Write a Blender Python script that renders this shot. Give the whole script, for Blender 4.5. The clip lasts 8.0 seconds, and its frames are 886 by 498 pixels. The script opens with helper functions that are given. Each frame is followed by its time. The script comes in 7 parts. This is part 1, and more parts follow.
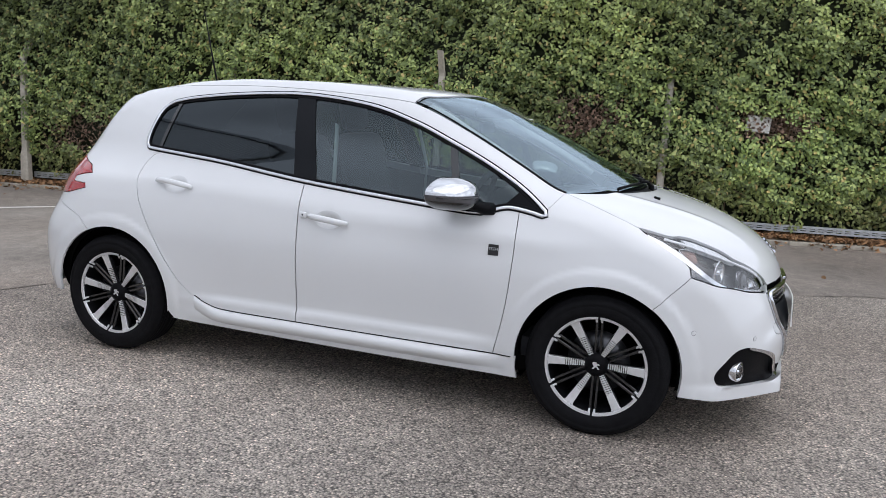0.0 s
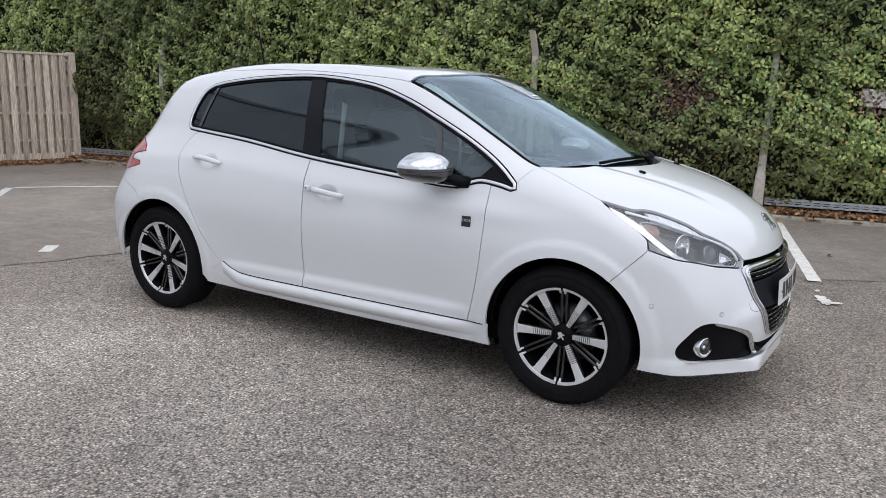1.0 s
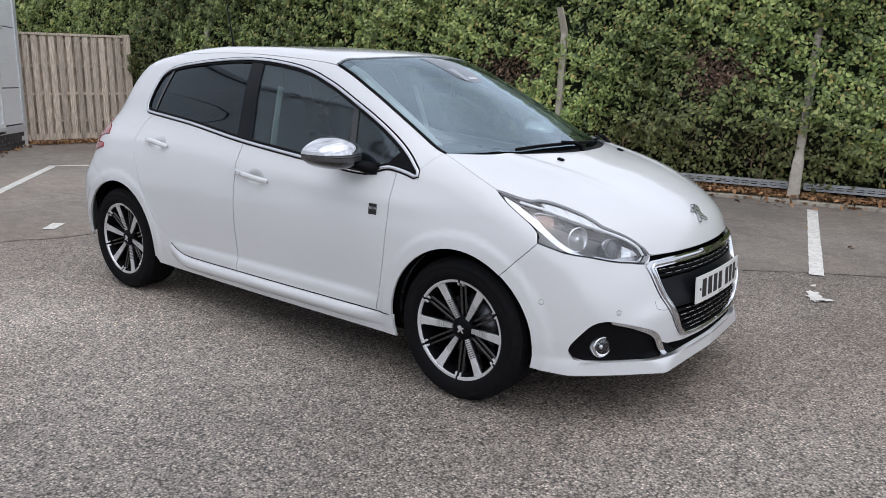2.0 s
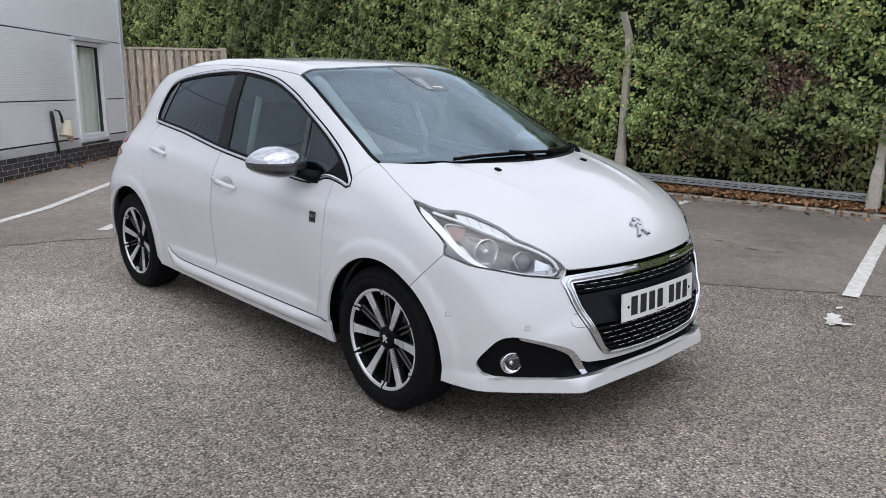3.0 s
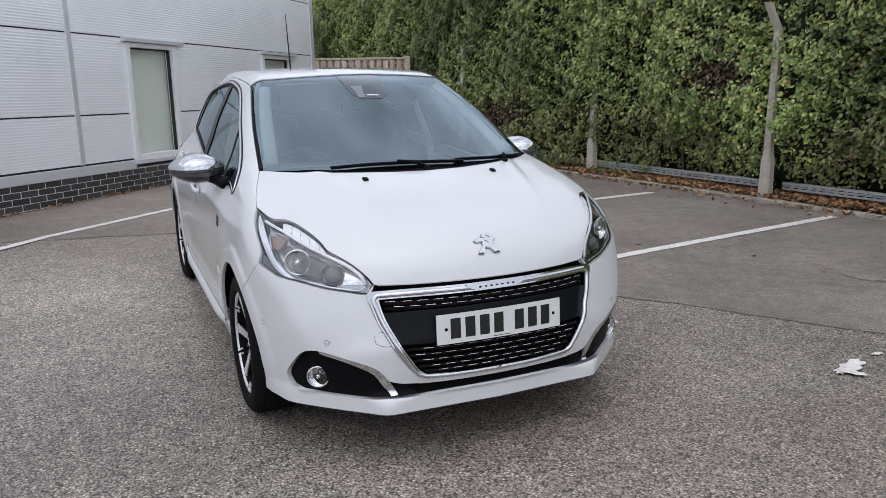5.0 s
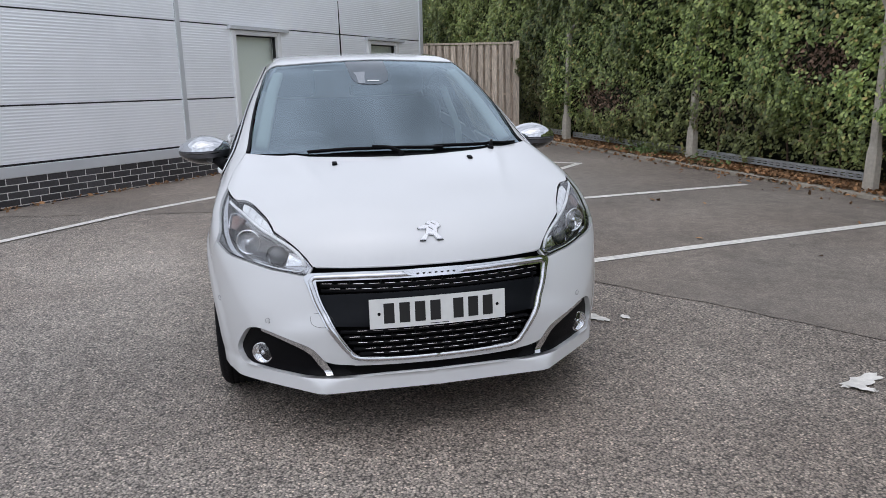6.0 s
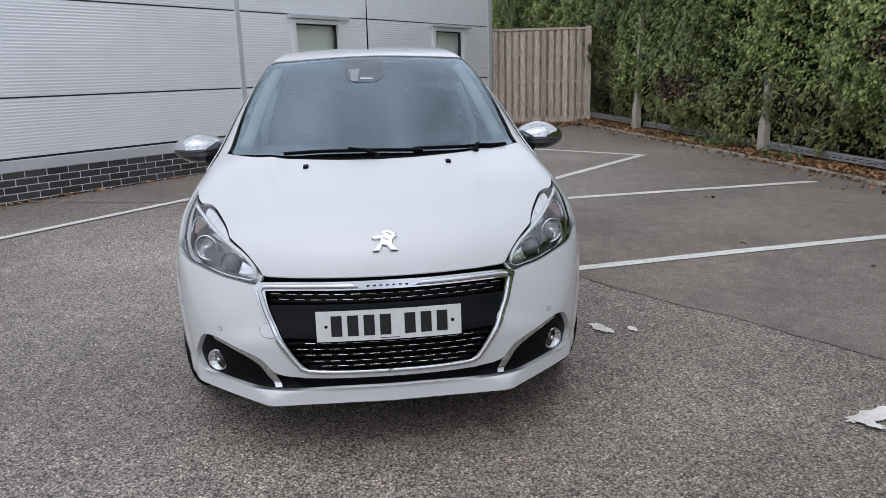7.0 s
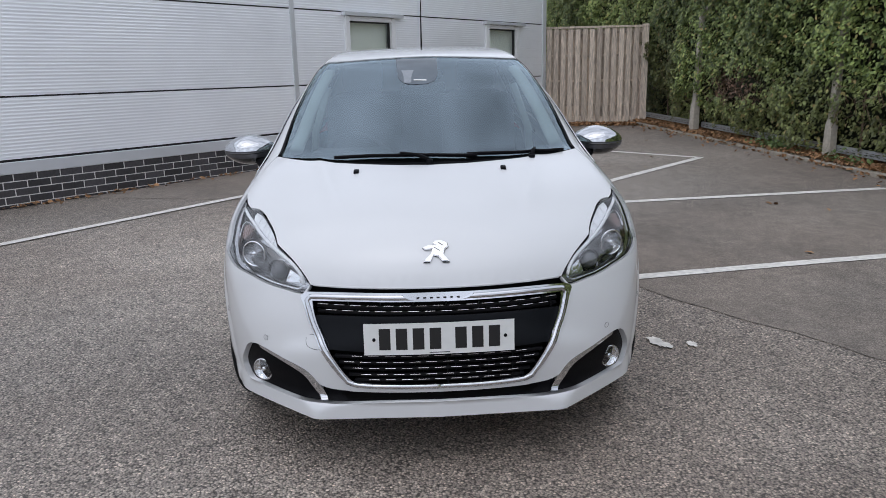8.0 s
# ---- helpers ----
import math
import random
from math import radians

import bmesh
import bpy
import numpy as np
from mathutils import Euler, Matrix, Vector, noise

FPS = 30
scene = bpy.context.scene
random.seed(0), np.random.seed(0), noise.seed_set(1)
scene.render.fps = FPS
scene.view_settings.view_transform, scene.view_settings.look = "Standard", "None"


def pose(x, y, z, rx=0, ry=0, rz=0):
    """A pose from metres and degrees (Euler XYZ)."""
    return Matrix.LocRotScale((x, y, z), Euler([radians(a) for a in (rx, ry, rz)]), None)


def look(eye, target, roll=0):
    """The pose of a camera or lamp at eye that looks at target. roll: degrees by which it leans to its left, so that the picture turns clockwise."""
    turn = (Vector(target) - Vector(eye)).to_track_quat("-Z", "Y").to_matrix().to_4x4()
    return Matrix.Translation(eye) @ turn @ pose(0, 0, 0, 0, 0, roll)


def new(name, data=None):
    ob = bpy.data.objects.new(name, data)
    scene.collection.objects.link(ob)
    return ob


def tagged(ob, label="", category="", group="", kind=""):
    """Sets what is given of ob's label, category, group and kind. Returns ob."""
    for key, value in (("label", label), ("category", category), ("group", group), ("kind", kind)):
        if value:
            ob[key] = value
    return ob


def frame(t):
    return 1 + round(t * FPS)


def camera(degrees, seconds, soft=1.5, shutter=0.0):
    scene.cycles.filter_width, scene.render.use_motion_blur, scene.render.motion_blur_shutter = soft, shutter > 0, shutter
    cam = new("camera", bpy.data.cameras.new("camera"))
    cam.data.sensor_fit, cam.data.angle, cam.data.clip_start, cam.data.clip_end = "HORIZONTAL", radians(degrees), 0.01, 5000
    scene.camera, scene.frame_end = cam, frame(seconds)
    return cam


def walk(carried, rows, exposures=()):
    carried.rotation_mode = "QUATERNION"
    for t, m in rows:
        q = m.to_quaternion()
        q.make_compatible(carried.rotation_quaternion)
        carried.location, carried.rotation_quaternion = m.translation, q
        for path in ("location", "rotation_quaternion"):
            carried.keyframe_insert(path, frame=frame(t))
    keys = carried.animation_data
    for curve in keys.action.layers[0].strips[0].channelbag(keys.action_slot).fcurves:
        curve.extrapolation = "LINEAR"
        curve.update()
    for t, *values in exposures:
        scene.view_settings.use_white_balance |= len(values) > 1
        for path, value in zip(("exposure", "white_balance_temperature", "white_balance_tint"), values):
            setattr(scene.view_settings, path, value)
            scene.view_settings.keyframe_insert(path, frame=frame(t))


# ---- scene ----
cam = camera(59.5, 8.0, soft=0.75)
PATH = [
    (0, (1.677, -4.016, 1.334), (1.027, -2.156, 0.987), 2.9),
    (0.5, (2.103, -3.981, 1.349), (1.268, -2.199, 0.997), 2.3),
    (1, (2.467, -3.839, 1.338), (1.465, -2.156, 0.935), 1.7),
    (1.5, (2.777, -3.594, 1.381), (1.683, -1.98, 0.934), 1.5),
    (1.7, (2.9, -3.482, 1.378), (1.78, -1.889, 0.921), 1.5),
    (2.8, (3.536, -2.845, 1.404), (2.157, -1.468, 0.953), 0.7),
    (3, (3.672, -2.738, 1.404), (2.252, -1.403, 0.954), 0.6),
    (3.5, (3.947, -2.409, 1.413), (2.402, -1.221, 0.965), 0.1),
    (4, (4.122, -2.03, 1.427), (2.494, -0.958, 0.979), -0.2),
    (4.5, (4.376, -1.7, 1.431), (2.673, -0.748, 0.989), -0.4),
    (4.7, (4.431, -1.543, 1.422), (2.692, -0.66, 0.978), -0.7),
    (5.8, (4.732, -0.741, 1.414), (2.854, -0.222, 0.962), -1.1),
    (6, (4.756, -0.601, 1.409), (2.862, -0.164, 0.938), -1.2),
    (6.5, (4.701, -0.275, 1.44), (2.79, 0.027, 0.934), -1.4),
    (7, (4.685, -0.077, 1.466), (2.761, 0.126, 0.959), -1.5),
    (7.5, (4.629, -0.017, 1.476), (2.697, 0.091, 0.97), -1.5),
    (8, (4.558, -0.083, 1.487), (2.627, -0.004, 0.975), -1.3),
]
EXPOSURES = [(0.0, 0.16, 6250, 14), (1.5, 0.10, 6250, 14), (3.5, 0.0, 6250, 14), (6.0, -0.13, 6200, 14), (8.0, -0.21, 6150, 14)]
walk(cam, [(t, look(eye, target, roll)) for t, eye, target, roll in PATH], EXPOSURES)

from mathutils.geometry import delaunay_2d_cdt

# ---- light ----
sky = bpy.data.worlds.new("overcast_sky")
scene.world = sky
sky.use_nodes = True
sn, sl = sky.node_tree.nodes, sky.node_tree.links
air = sn.new("ShaderNodeTexSky")
air.sky_type = "NISHITA"
air.sun_disc = False
air.sun_elevation, air.sun_rotation = radians(69), radians(127)
air.dust_density, air.air_density = 4.0, 1.0
grey = sn.new("ShaderNodeHueSaturation")
grey.inputs["Saturation"].default_value = 0.40
sl.new(air.outputs["Color"], grey.inputs["Color"])
cloud, spread = sn.new("ShaderNodeTexNoise"), sn.new("ShaderNodeMapRange")
cloud.inputs["Scale"].default_value, cloud.inputs["Detail"].default_value = 2.6, 5
spread.inputs["From Min"].default_value, spread.inputs["From Max"].default_value = 0.3, 0.7
spread.inputs["To Min"].default_value, spread.inputs["To Max"].default_value = 0.62, 1.40
veil = sn.new("ShaderNodeVectorMath")
veil.operation = "SCALE"
sl.new(sn.new("ShaderNodeTexCoord").outputs["Generated"], cloud.inputs["Vector"])
sl.new(cloud.outputs["Fac"], spread.inputs["Value"])
haze = sn.new("ShaderNodeMix")
haze.data_type = "RGBA"
haze.inputs["Factor"].default_value = 0.8
haze.inputs["B"].default_value = (6.3, 6.7, 7.2, 1)
sl.new(grey.outputs["Color"], haze.inputs["A"])
sl.new(haze.outputs["Result"], veil.inputs[0]), sl.new(spread.outputs[0], veil.inputs["Scale"])
sl.new(veil.outputs[0], sn["Background"].inputs["Color"])
sn["Background"].inputs["Strength"].default_value = 0.165
sun_data = bpy.data.lights.new("sun", "SUN")
sun_data.energy, sun_data.angle, sun_data.color = 0.55, radians(80), (1.0, 0.97, 0.93)
sun = new("sun", sun_data)
sun.matrix_world = look((2.4, -1.8, 8.0), (0, 0, 0))

# ---- materials ----
MATS = {}


def material(name, color, rough=0.5, metal=0.0, coat=0.0, spec=0.5, noise_scale=0.0, noise_amount=0.0, bump=0.0, bump_scale=0.0,
             transmission=0.0, emission=0.0, random_amount=0.0, island=False, ior=1.5, detail=6.0, stain=0.0, stain_scale=2.0):
    """A principled material with grain, larger stains and fine relief."""
    m = bpy.data.materials.new(name)
    m.use_nodes = True
    n, l = m.node_tree.nodes, m.node_tree.links
    b = n["Principled BSDF"]
    b.inputs["Base Color"].default_value = (*color, 1)
    b.inputs["Roughness"].default_value = rough
    b.inputs["Metallic"].default_value = metal
    b.inputs["Coat Weight"].default_value = coat
    b.inputs["Coat Roughness"].default_value = 0.03
    b.inputs["Specular IOR Level"].default_value = spec
    b.inputs["Transmission Weight"].default_value = transmission
    b.inputs["IOR"].default_value = ior
    if emission:
        b.inputs["Emission Color"].default_value = (*color, 1)
        b.inputs["Emission Strength"].default_value = emission
    where = n.new("ShaderNodeTexCoord")
    factor = None

    def scaled(socket, amount):
        r = n.new("ShaderNodeMapRange")
        r.inputs["To Min"].default_value, r.inputs["To Max"].default_value = 1 - amount, 1 + amount
        l.new(socket, r.inputs["Value"])
        return r.outputs["Result"]

    def times(a, c):
        if a is None:
            return c
        k = n.new("ShaderNodeMath")
        k.operation = "MULTIPLY"
        l.new(a, k.inputs[0]), l.new(c, k.inputs[1])
        return k.outputs[0]

    if noise_amount:
        t = n.new("ShaderNodeTexNoise")
        t.inputs["Scale"].default_value, t.inputs["Detail"].default_value = noise_scale, detail
        l.new(where.outputs["Object"], t.inputs["Vector"])
        factor = times(factor, scaled(t.outputs["Fac"], noise_amount * 2))
    if stain:
        t = n.new("ShaderNodeTexNoise")
        t.inputs["Scale"].default_value, t.inputs["Detail"].default_value = stain_scale, 4
        l.new(where.outputs["Object"], t.inputs["Vector"])
        factor = times(factor, scaled(t.outputs["Fac"], stain * 2))
    if random_amount:
        if island:
            g = n.new("ShaderNodeNewGeometry")
            factor = times(factor, scaled(g.outputs["Random Per Island"], random_amount))
        else:
            g = n.new("ShaderNodeObjectInfo")
            factor = times(factor, scaled(g.outputs["Random"], random_amount))
    if factor is not None:
        mix = n.new("ShaderNodeVectorMath")
        mix.operation = "SCALE"
        mix.inputs[0].default_value = color
        l.new(factor, mix.inputs["Scale"])
        l.new(mix.outputs[0], b.inputs["Base Color"])
    if bump:
        t = n.new("ShaderNodeTexNoise")
        t.inputs["Scale"].default_value, t.inputs["Detail"].default_value = bump_scale or noise_scale, 4
        l.new(where.outputs["Object"], t.inputs["Vector"])
        k = n.new("ShaderNodeBump")
        k.inputs["Strength"].default_value, k.inputs["Distance"].default_value = bump, 0.01
        l.new(t.outputs["Fac"], k.inputs["Height"])
        l.new(k.outputs["Normal"], b.inputs["Normal"])
    MATS[name] = m
    return m


WHITE = material("white_car_paint", (0.665, 0.675, 0.68), 0.4, coat=1.0, noise_scale=3, noise_amount=0.01)
CHROME = material("chrome", (0.62, 0.63, 0.65), 0.07, metal=1.0)
SATIN = material("satin_metal", (0.62, 0.63, 0.64), 0.28, metal=1.0, noise_scale=60, noise_amount=0.05)
ALLOY = material("machined_alloy", (0.74, 0.74, 0.75), 0.38, metal=0.55, noise_scale=40, noise_amount=0.08)
GLOSS_BLACK = material("gloss_black", (0.012, 0.012, 0.013), 0.12, coat=0.6)
RUBBER = material("tyre_rubber", (0.007, 0.007, 0.008), 0.7, spec=0.09, noise_scale=30, noise_amount=0.25, bump=0.25, bump_scale=120)
BLACK_PLASTIC = material("black_plastic", (0.005, 0.005, 0.006), 0.45, spec=0.07, noise_scale=80, noise_amount=0.15, bump=0.1, bump_scale=300)
GRILLE_GREY = material("dark_grey_panel", (0.006, 0.007, 0.009), 0.32, spec=0.12, noise_scale=50, noise_amount=0.1)
# near-black: stands for shade in hollows and gaps, and colours black parts
SHADE_AND_BLACK = material("shade_and_black_parts", (0.004, 0.004, 0.004), 0.95, spec=0.05, noise_scale=20, noise_amount=0.2)
CABIN = material("cabin_trim", (0.06, 0.062, 0.07), 0.75, noise_scale=90, noise_amount=0.2)
CABIN_LIGHT = material("pale_cabin_trim", (0.55, 0.56, 0.56), 0.75, noise_scale=60, noise_amount=0.05)
SEAT_CLOTH = material("seat_cloth", (0.08, 0.08, 0.09), 0.9, noise_scale=140, noise_amount=0.3)
RED_LENS = material("red_lens", (0.36, 0.012, 0.016), 0.1, coat=1.0)
AMBER = material("amber_lens", (0.15, 0.070, 0.048), 0.18, metal=0.6, coat=0.8, bump=0.9, bump_scale=40)
PLATE_WHITE = material("plate_white", (0.74, 0.75, 0.73), 0.3, coat=0.5, noise_scale=40, noise_amount=0.03)
INK = material("black_ink", (0.01, 0.01, 0.01), 0.45)
LAMP_SILVER = material("lamp_reflector", (0.72, 0.73, 0.75), 0.14, metal=1.0)
LAMP_WHITE = material("white_light_guide", (0.80, 0.81, 0.82), 0.18, coat=1.0, bump=1.0, bump_scale=55, noise_scale=60, noise_amount=0.12)
SMOKE = material("smoked_lens", (0.07, 0.073, 0.078), 0.10, coat=0.8)
SENSOR = material("sensor_cover", (0.15, 0.175, 0.195), 0.07, metal=0.8, noise_scale=30, noise_amount=0.1)
SENSOR_PALE = material("sensor_window", (0.34, 0.36, 0.38), 0.12, metal=0.8, noise_scale=30, noise_amount=0.1)
CRYSTAL = material("faceted_reflector", (0.82, 0.83, 0.84), 0.15, metal=1.0, bump=0.9, bump_scale=26)
LAMP_GREY = material("lamp_housing", (0.58, 0.585, 0.60), 0.2, metal=0.9, noise_scale=30, noise_amount=0.1, bump=0.5, bump_scale=14)
DASH = material("bright_dash", (0.78, 0.78, 0.80), 0.22, metal=1.0)
EMBLEM = material("emblem_chrome", (0.60, 0.61, 0.63), 0.18, metal=1.0)
DULL_STEEL = material("dull_steel", (0.14, 0.14, 0.15), 0.35, metal=0.8, noise_scale=30, noise_amount=0.15)


def glass(name, tint, amount, skin=(1.0, 1.0, 1.0)):
    """Thin glazing: a tinted see-through sheet with a mirror-like skin."""
    m = bpy.data.materials.new(name)
    m.use_nodes = True
    n, l = m.node_tree.nodes, m.node_tree.links
    n.remove(n["Principled BSDF"])
    clear, shine, mix, f = n.new("ShaderNodeBsdfTransparent"), n.new("ShaderNodeBsdfGlossy"), n.new("ShaderNodeMixShader"), n.new("ShaderNodeLayerWeight")
    rise, span = n.new("ShaderNodeMath"), n.new("ShaderNodeMapRange")
    rise.operation = "POWER"
    rise.inputs[1].default_value = 5.0
    f.inputs["Blend"].default_value = 0.5
    clear.inputs["Color"].default_value = (*tint, 1)
    shine.inputs["Roughness"].default_value = 0.02
    shine.inputs["Color"].default_value = (*skin, 1)
    span.inputs["To Min"].default_value = amount
    l.new(f.outputs["Facing"], rise.inputs[0]), l.new(rise.outputs[0], span.inputs["Value"])
    l.new(span.outputs[0], mix.inputs[0]), l.new(clear.outputs[0], mix.inputs[1]), l.new(shine.outputs[0], mix.inputs[2])
    l.new(mix.outputs[0], n["Material Output"].inputs["Surface"])
    MATS[name] = m
    return m


WINDSCREEN_GLASS = glass("windscreen_glass", (0.56, 0.64, 0.63), 0.245, (0.75, 0.90, 1.0))
SIDE_GLASS = glass("side_glass", (0.42, 0.50, 0.49), 0.075, (0.82, 0.94, 1.0))
PRIVACY_GLASS = glass("privacy_glass", (0.045, 0.05, 0.055), 0.055, (0.82, 0.93, 1.0))
LAMP_GLASS = glass("lamp_cover_glass", (0.95, 0.96, 0.97), 0.10)
PANE_GLASS = glass("pane_glass", (0.90, 0.93, 0.91), 0.06)


def link_mesh(name, verts, faces, mat, parent=None, label="", normals=None, smooth=True):
    me = bpy.data.meshes.new(name)
    me.from_pydata([tuple(v) for v in verts], [], [tuple(f) for f in faces])
    if isinstance(mat, (list, tuple)):
        for m in mat:
            me.materials.append(m)
    else:
        me.materials.append(mat)
    me.polygons.foreach_set("use_smooth", [smooth] * len(me.polygons))
    me.update()
    if normals is not None:
        me.normals_split_custom_set_from_vertices([tuple(v) for v in normals])
    ob = new(name, me)
    ob.parent = parent
    if label:
        tagged(ob, label)
    return ob


def part(name, bm, mat, parent=None, label="", smooth=False):
    me = bpy.data.meshes.new(name)
    bm.to_mesh(me)
    bm.free()
    me.materials.append(mat)
    if smooth:
        me.polygons.foreach_set("use_smooth", [True] * len(me.polygons))
    ob = new(name, me)
    ob.parent = parent
    if label:
        tagged(ob, label)
    return ob


def empty(name, m=None):
    ob = new(name)
    ob.empty_display_size = 0.2
    if m is not None:
        ob.matrix_world = m
    return ob


def add_box(bm, x0, x1, y0, y1, z0, z1, bevel=0.0, m=None, segments=2):
    """A box with rounded edges, put into bm."""
    made = bmesh.ops.create_cube(bm, size=1.0)
    vs = made["verts"]
    for v in vs:
        v.co = Vector((x0 + (v.co.x + 0.5) * (x1 - x0), y0 + (v.co.y + 0.5) * (y1 - y0), z0 + (v.co.z + 0.5) * (z1 - z0)))
    if bevel:
        es = list({e for v in vs for e in v.link_edges})
        out = bmesh.ops.bevel(bm, geom=es, offset=bevel, segments=segments, profile=0.5, affect="EDGES")
        vs = list({v for f in out["faces"] for v in f.verts} | {v for v in vs if v.is_valid})
    if m is not None:
        bmesh.ops.transform(bm, matrix=m, verts=vs)
    return vs


def box(name, x0, x1, y0, y1, z0, z1, mat, parent=None, bevel=0.0, label="", m=None, smooth=False):
    bm = bmesh.new()
    add_box(bm, x0, x1, y0, y1, z0, z1, bevel, m)
    return part(name, bm, mat, parent, label, smooth)


def tube(name, points, radius, mat, parent=None, label="", sides=8, closed=False, flat=1.0, up=None):
    """A bar swept along points; flat squeezes it along its second axis."""
    p = np.array(points, float)
    n = len(p)
    ahead = np.roll(p, -1, 0) - np.roll(p, 1, 0) if closed else np.gradient(p, axis=0)
    ahead /= np.linalg.norm(ahead, axis=1)[:, None] + 1e-12
    ref = np.array(up if up is not None else (0.0, 0.0, 1.0), float)
    ref = np.broadcast_to(ref, p.shape)
    a = np.cross(ahead, ref)
    a /= np.linalg.norm(a, axis=1)[:, None] + 1e-9
    b = np.cross(a, ahead)
    radius = np.broadcast_to(np.array(radius, float), (n,))
    vs, fs = [], []
    for i in range(n):
        for k in range(sides):
            w = 2 * math.pi * k / sides
            vs.append(p[i] + radius[i] * (math.cos(w) * a[i] + flat * math.sin(w) * b[i]))
    for i in range(n if closed else n - 1):
        j = (i + 1) % n
        for k in range(sides):
            q = (k + 1) % sides
            fs.append((i * sides + k, i * sides + q, j * sides + q, j * sides + k))
    if not closed:
        fs.append(tuple(range(sides))[::-1])
        fs.append(tuple((n - 1) * sides + k for k in range(sides)))
    return link_mesh(name, vs, fs, mat, parent, label)


def lathe(name, rings, mat, parent=None, label="", steps=48, axis="y", at=(0, 0, 0), smooth=True):
    """A turned body from (radius, along) rings about an axis."""
    vs, fs = [], []
    for r, d in rings:
        for k in range(steps):
            w = 2 * math.pi * k / steps
            c, s = r * math.cos(w), r * math.sin(w)
            vs.append((at[0] + c, at[1] + d, at[2] + s) if axis == "y" else (at[0] + c, at[1] + s, at[2] + d) if axis == "z" else (at[0] + d, at[1] + c, at[2] + s))
    for i in range(len(rings) - 1):
        for k in range(steps):
            q = (k + 1) % steps
            fs.append((i * steps + k, i * steps + q, (i + 1) * steps + q, (i + 1) * steps + k))
    return link_mesh(name, vs, fs, mat, parent, label, smooth=smooth)

# ---- ground ----
def asphalt(name, base, stone, scale, contrast, stain_scale=0.6, rough=0.85, relief=0.6, lane=1.0, bright_at=(-1.1, -1.35, 0.0), reach=1.7):
    """Rolled asphalt: pale and dark chippings in a binder, with broad worn patches."""
    m = bpy.data.materials.new(name)
    m.use_nodes = True
    n, l = m.node_tree.nodes, m.node_tree.links
    b = n["Principled BSDF"]
    b.inputs["Roughness"].default_value = rough
    b.inputs["Specular IOR Level"].default_value = 0.5
    where = n.new("ShaderNodeTexCoord")
    cells = n.new("ShaderNodeTexVoronoi")
    cells.inputs["Scale"].default_value = scale
    l.new(where.outputs["Object"], cells.inputs["Vector"])
    pick = n.new("ShaderNodeSeparateColor")
    l.new(cells.outputs["Color"], pick.inputs["Color"])
    ramp = n.new("ShaderNodeValToRGB")
    e = ramp.color_ramp.elements
    e[0].position, e[0].color = 0.0, (base * 0.60, base * 0.565, base * 0.54, 1)
    e[1].position, e[1].color = 1.0, (stone, stone * 0.95, stone * 0.87, 1)
    mid = ramp.color_ramp.elements.new(0.62)
    mid.color = (base * 1.05, base, base * 0.92, 1)
    high = ramp.color_ramp.elements.new(0.86)
    high.color = (base * 1.28, base * 1.22, base * 1.13, 1)
    l.new(pick.outputs["Red"], ramp.inputs["Fac"])
    # binder between the chippings
    edge = n.new("ShaderNodeMapRange")
    edge.inputs["From Min"].default_value, edge.inputs["From Max"].default_value = 0.38, 0.80
    edge.inputs["To Min"].default_value, edge.inputs["To Max"].default_value = 1.0, 1.0 - contrast
    l.new(cells.outputs["Distance"], edge.inputs["Value"])
    broad = n.new("ShaderNodeTexNoise")
    broad.inputs["Scale"].default_value, broad.inputs["Detail"].default_value, broad.inputs["Roughness"].default_value = stain_scale, 5, 0.6
    l.new(where.outputs["Object"], broad.inputs["Vector"])
    worn = n.new("ShaderNodeMapRange")
    worn.inputs["From Min"].default_value, worn.inputs["From Max"].default_value = 0.3, 0.7
    worn.inputs["To Min"].default_value, worn.inputs["To Max"].default_value = 0.72, 1.26
    l.new(broad.outputs["Fac"], worn.inputs["Value"])
    fine = n.new("ShaderNodeTexNoise")
    fine.inputs["Scale"].default_value, fine.inputs["Detail"].default_value = 9.0, 6
    l.new(where.outputs["Object"], fine.inputs["Vector"])
    fleck = n.new("ShaderNodeMapRange")
    fleck.inputs["From Min"].default_value, fleck.inputs["From Max"].default_value = 0.3, 0.7
    fleck.inputs["To Min"].default_value, fleck.inputs["To Max"].default_value = 0.85, 1.15
    l.new(fine.outputs["Fac"], fleck.inputs["Value"])
    # a brighter patch: view-dependent light on the ground, put into its colour
    spot, drift, bright_patch = n.new("ShaderNodeVectorMath"), n.new("ShaderNodeMath"), n.new("ShaderNodeMapRange")
    spot.operation = "DISTANCE"
    spot.inputs[1].default_value = bright_at
    l.new(where.outputs["Object"], spot.inputs[0])
    drift.operation = "MULTIPLY_ADD"
    drift.inputs[1].default_value = 1.6
    l.new(broad.outputs["Fac"], drift.inputs[0]), l.new(spot.outputs["Value"], drift.inputs[2])
    bright_patch.inputs["From Min"].default_value, bright_patch.inputs["From Max"].default_value = 1.2 + reach, 1.2
    bright_patch.inputs["To Min"].default_value, bright_patch.inputs["To Max"].default_value = 1.0, lane
    l.new(drift.outputs[0], bright_patch.inputs["Value"])
    k1, k2, k3 = n.new("ShaderNodeMath"), n.new("ShaderNodeMath"), n.new("ShaderNodeMath")
    k3.operation = "MULTIPLY"
    k1.operation = k2.operation = "MULTIPLY"
    l.new(edge.outputs[0], k1.inputs[0]), l.new(worn.outputs[0], k1.inputs[1])
    l.new(k1.outputs[0], k2.inputs[0]), l.new(fleck.outputs[0], k2.inputs[1])
    mix = n.new("ShaderNodeVectorMath")
    mix.operation = "SCALE"
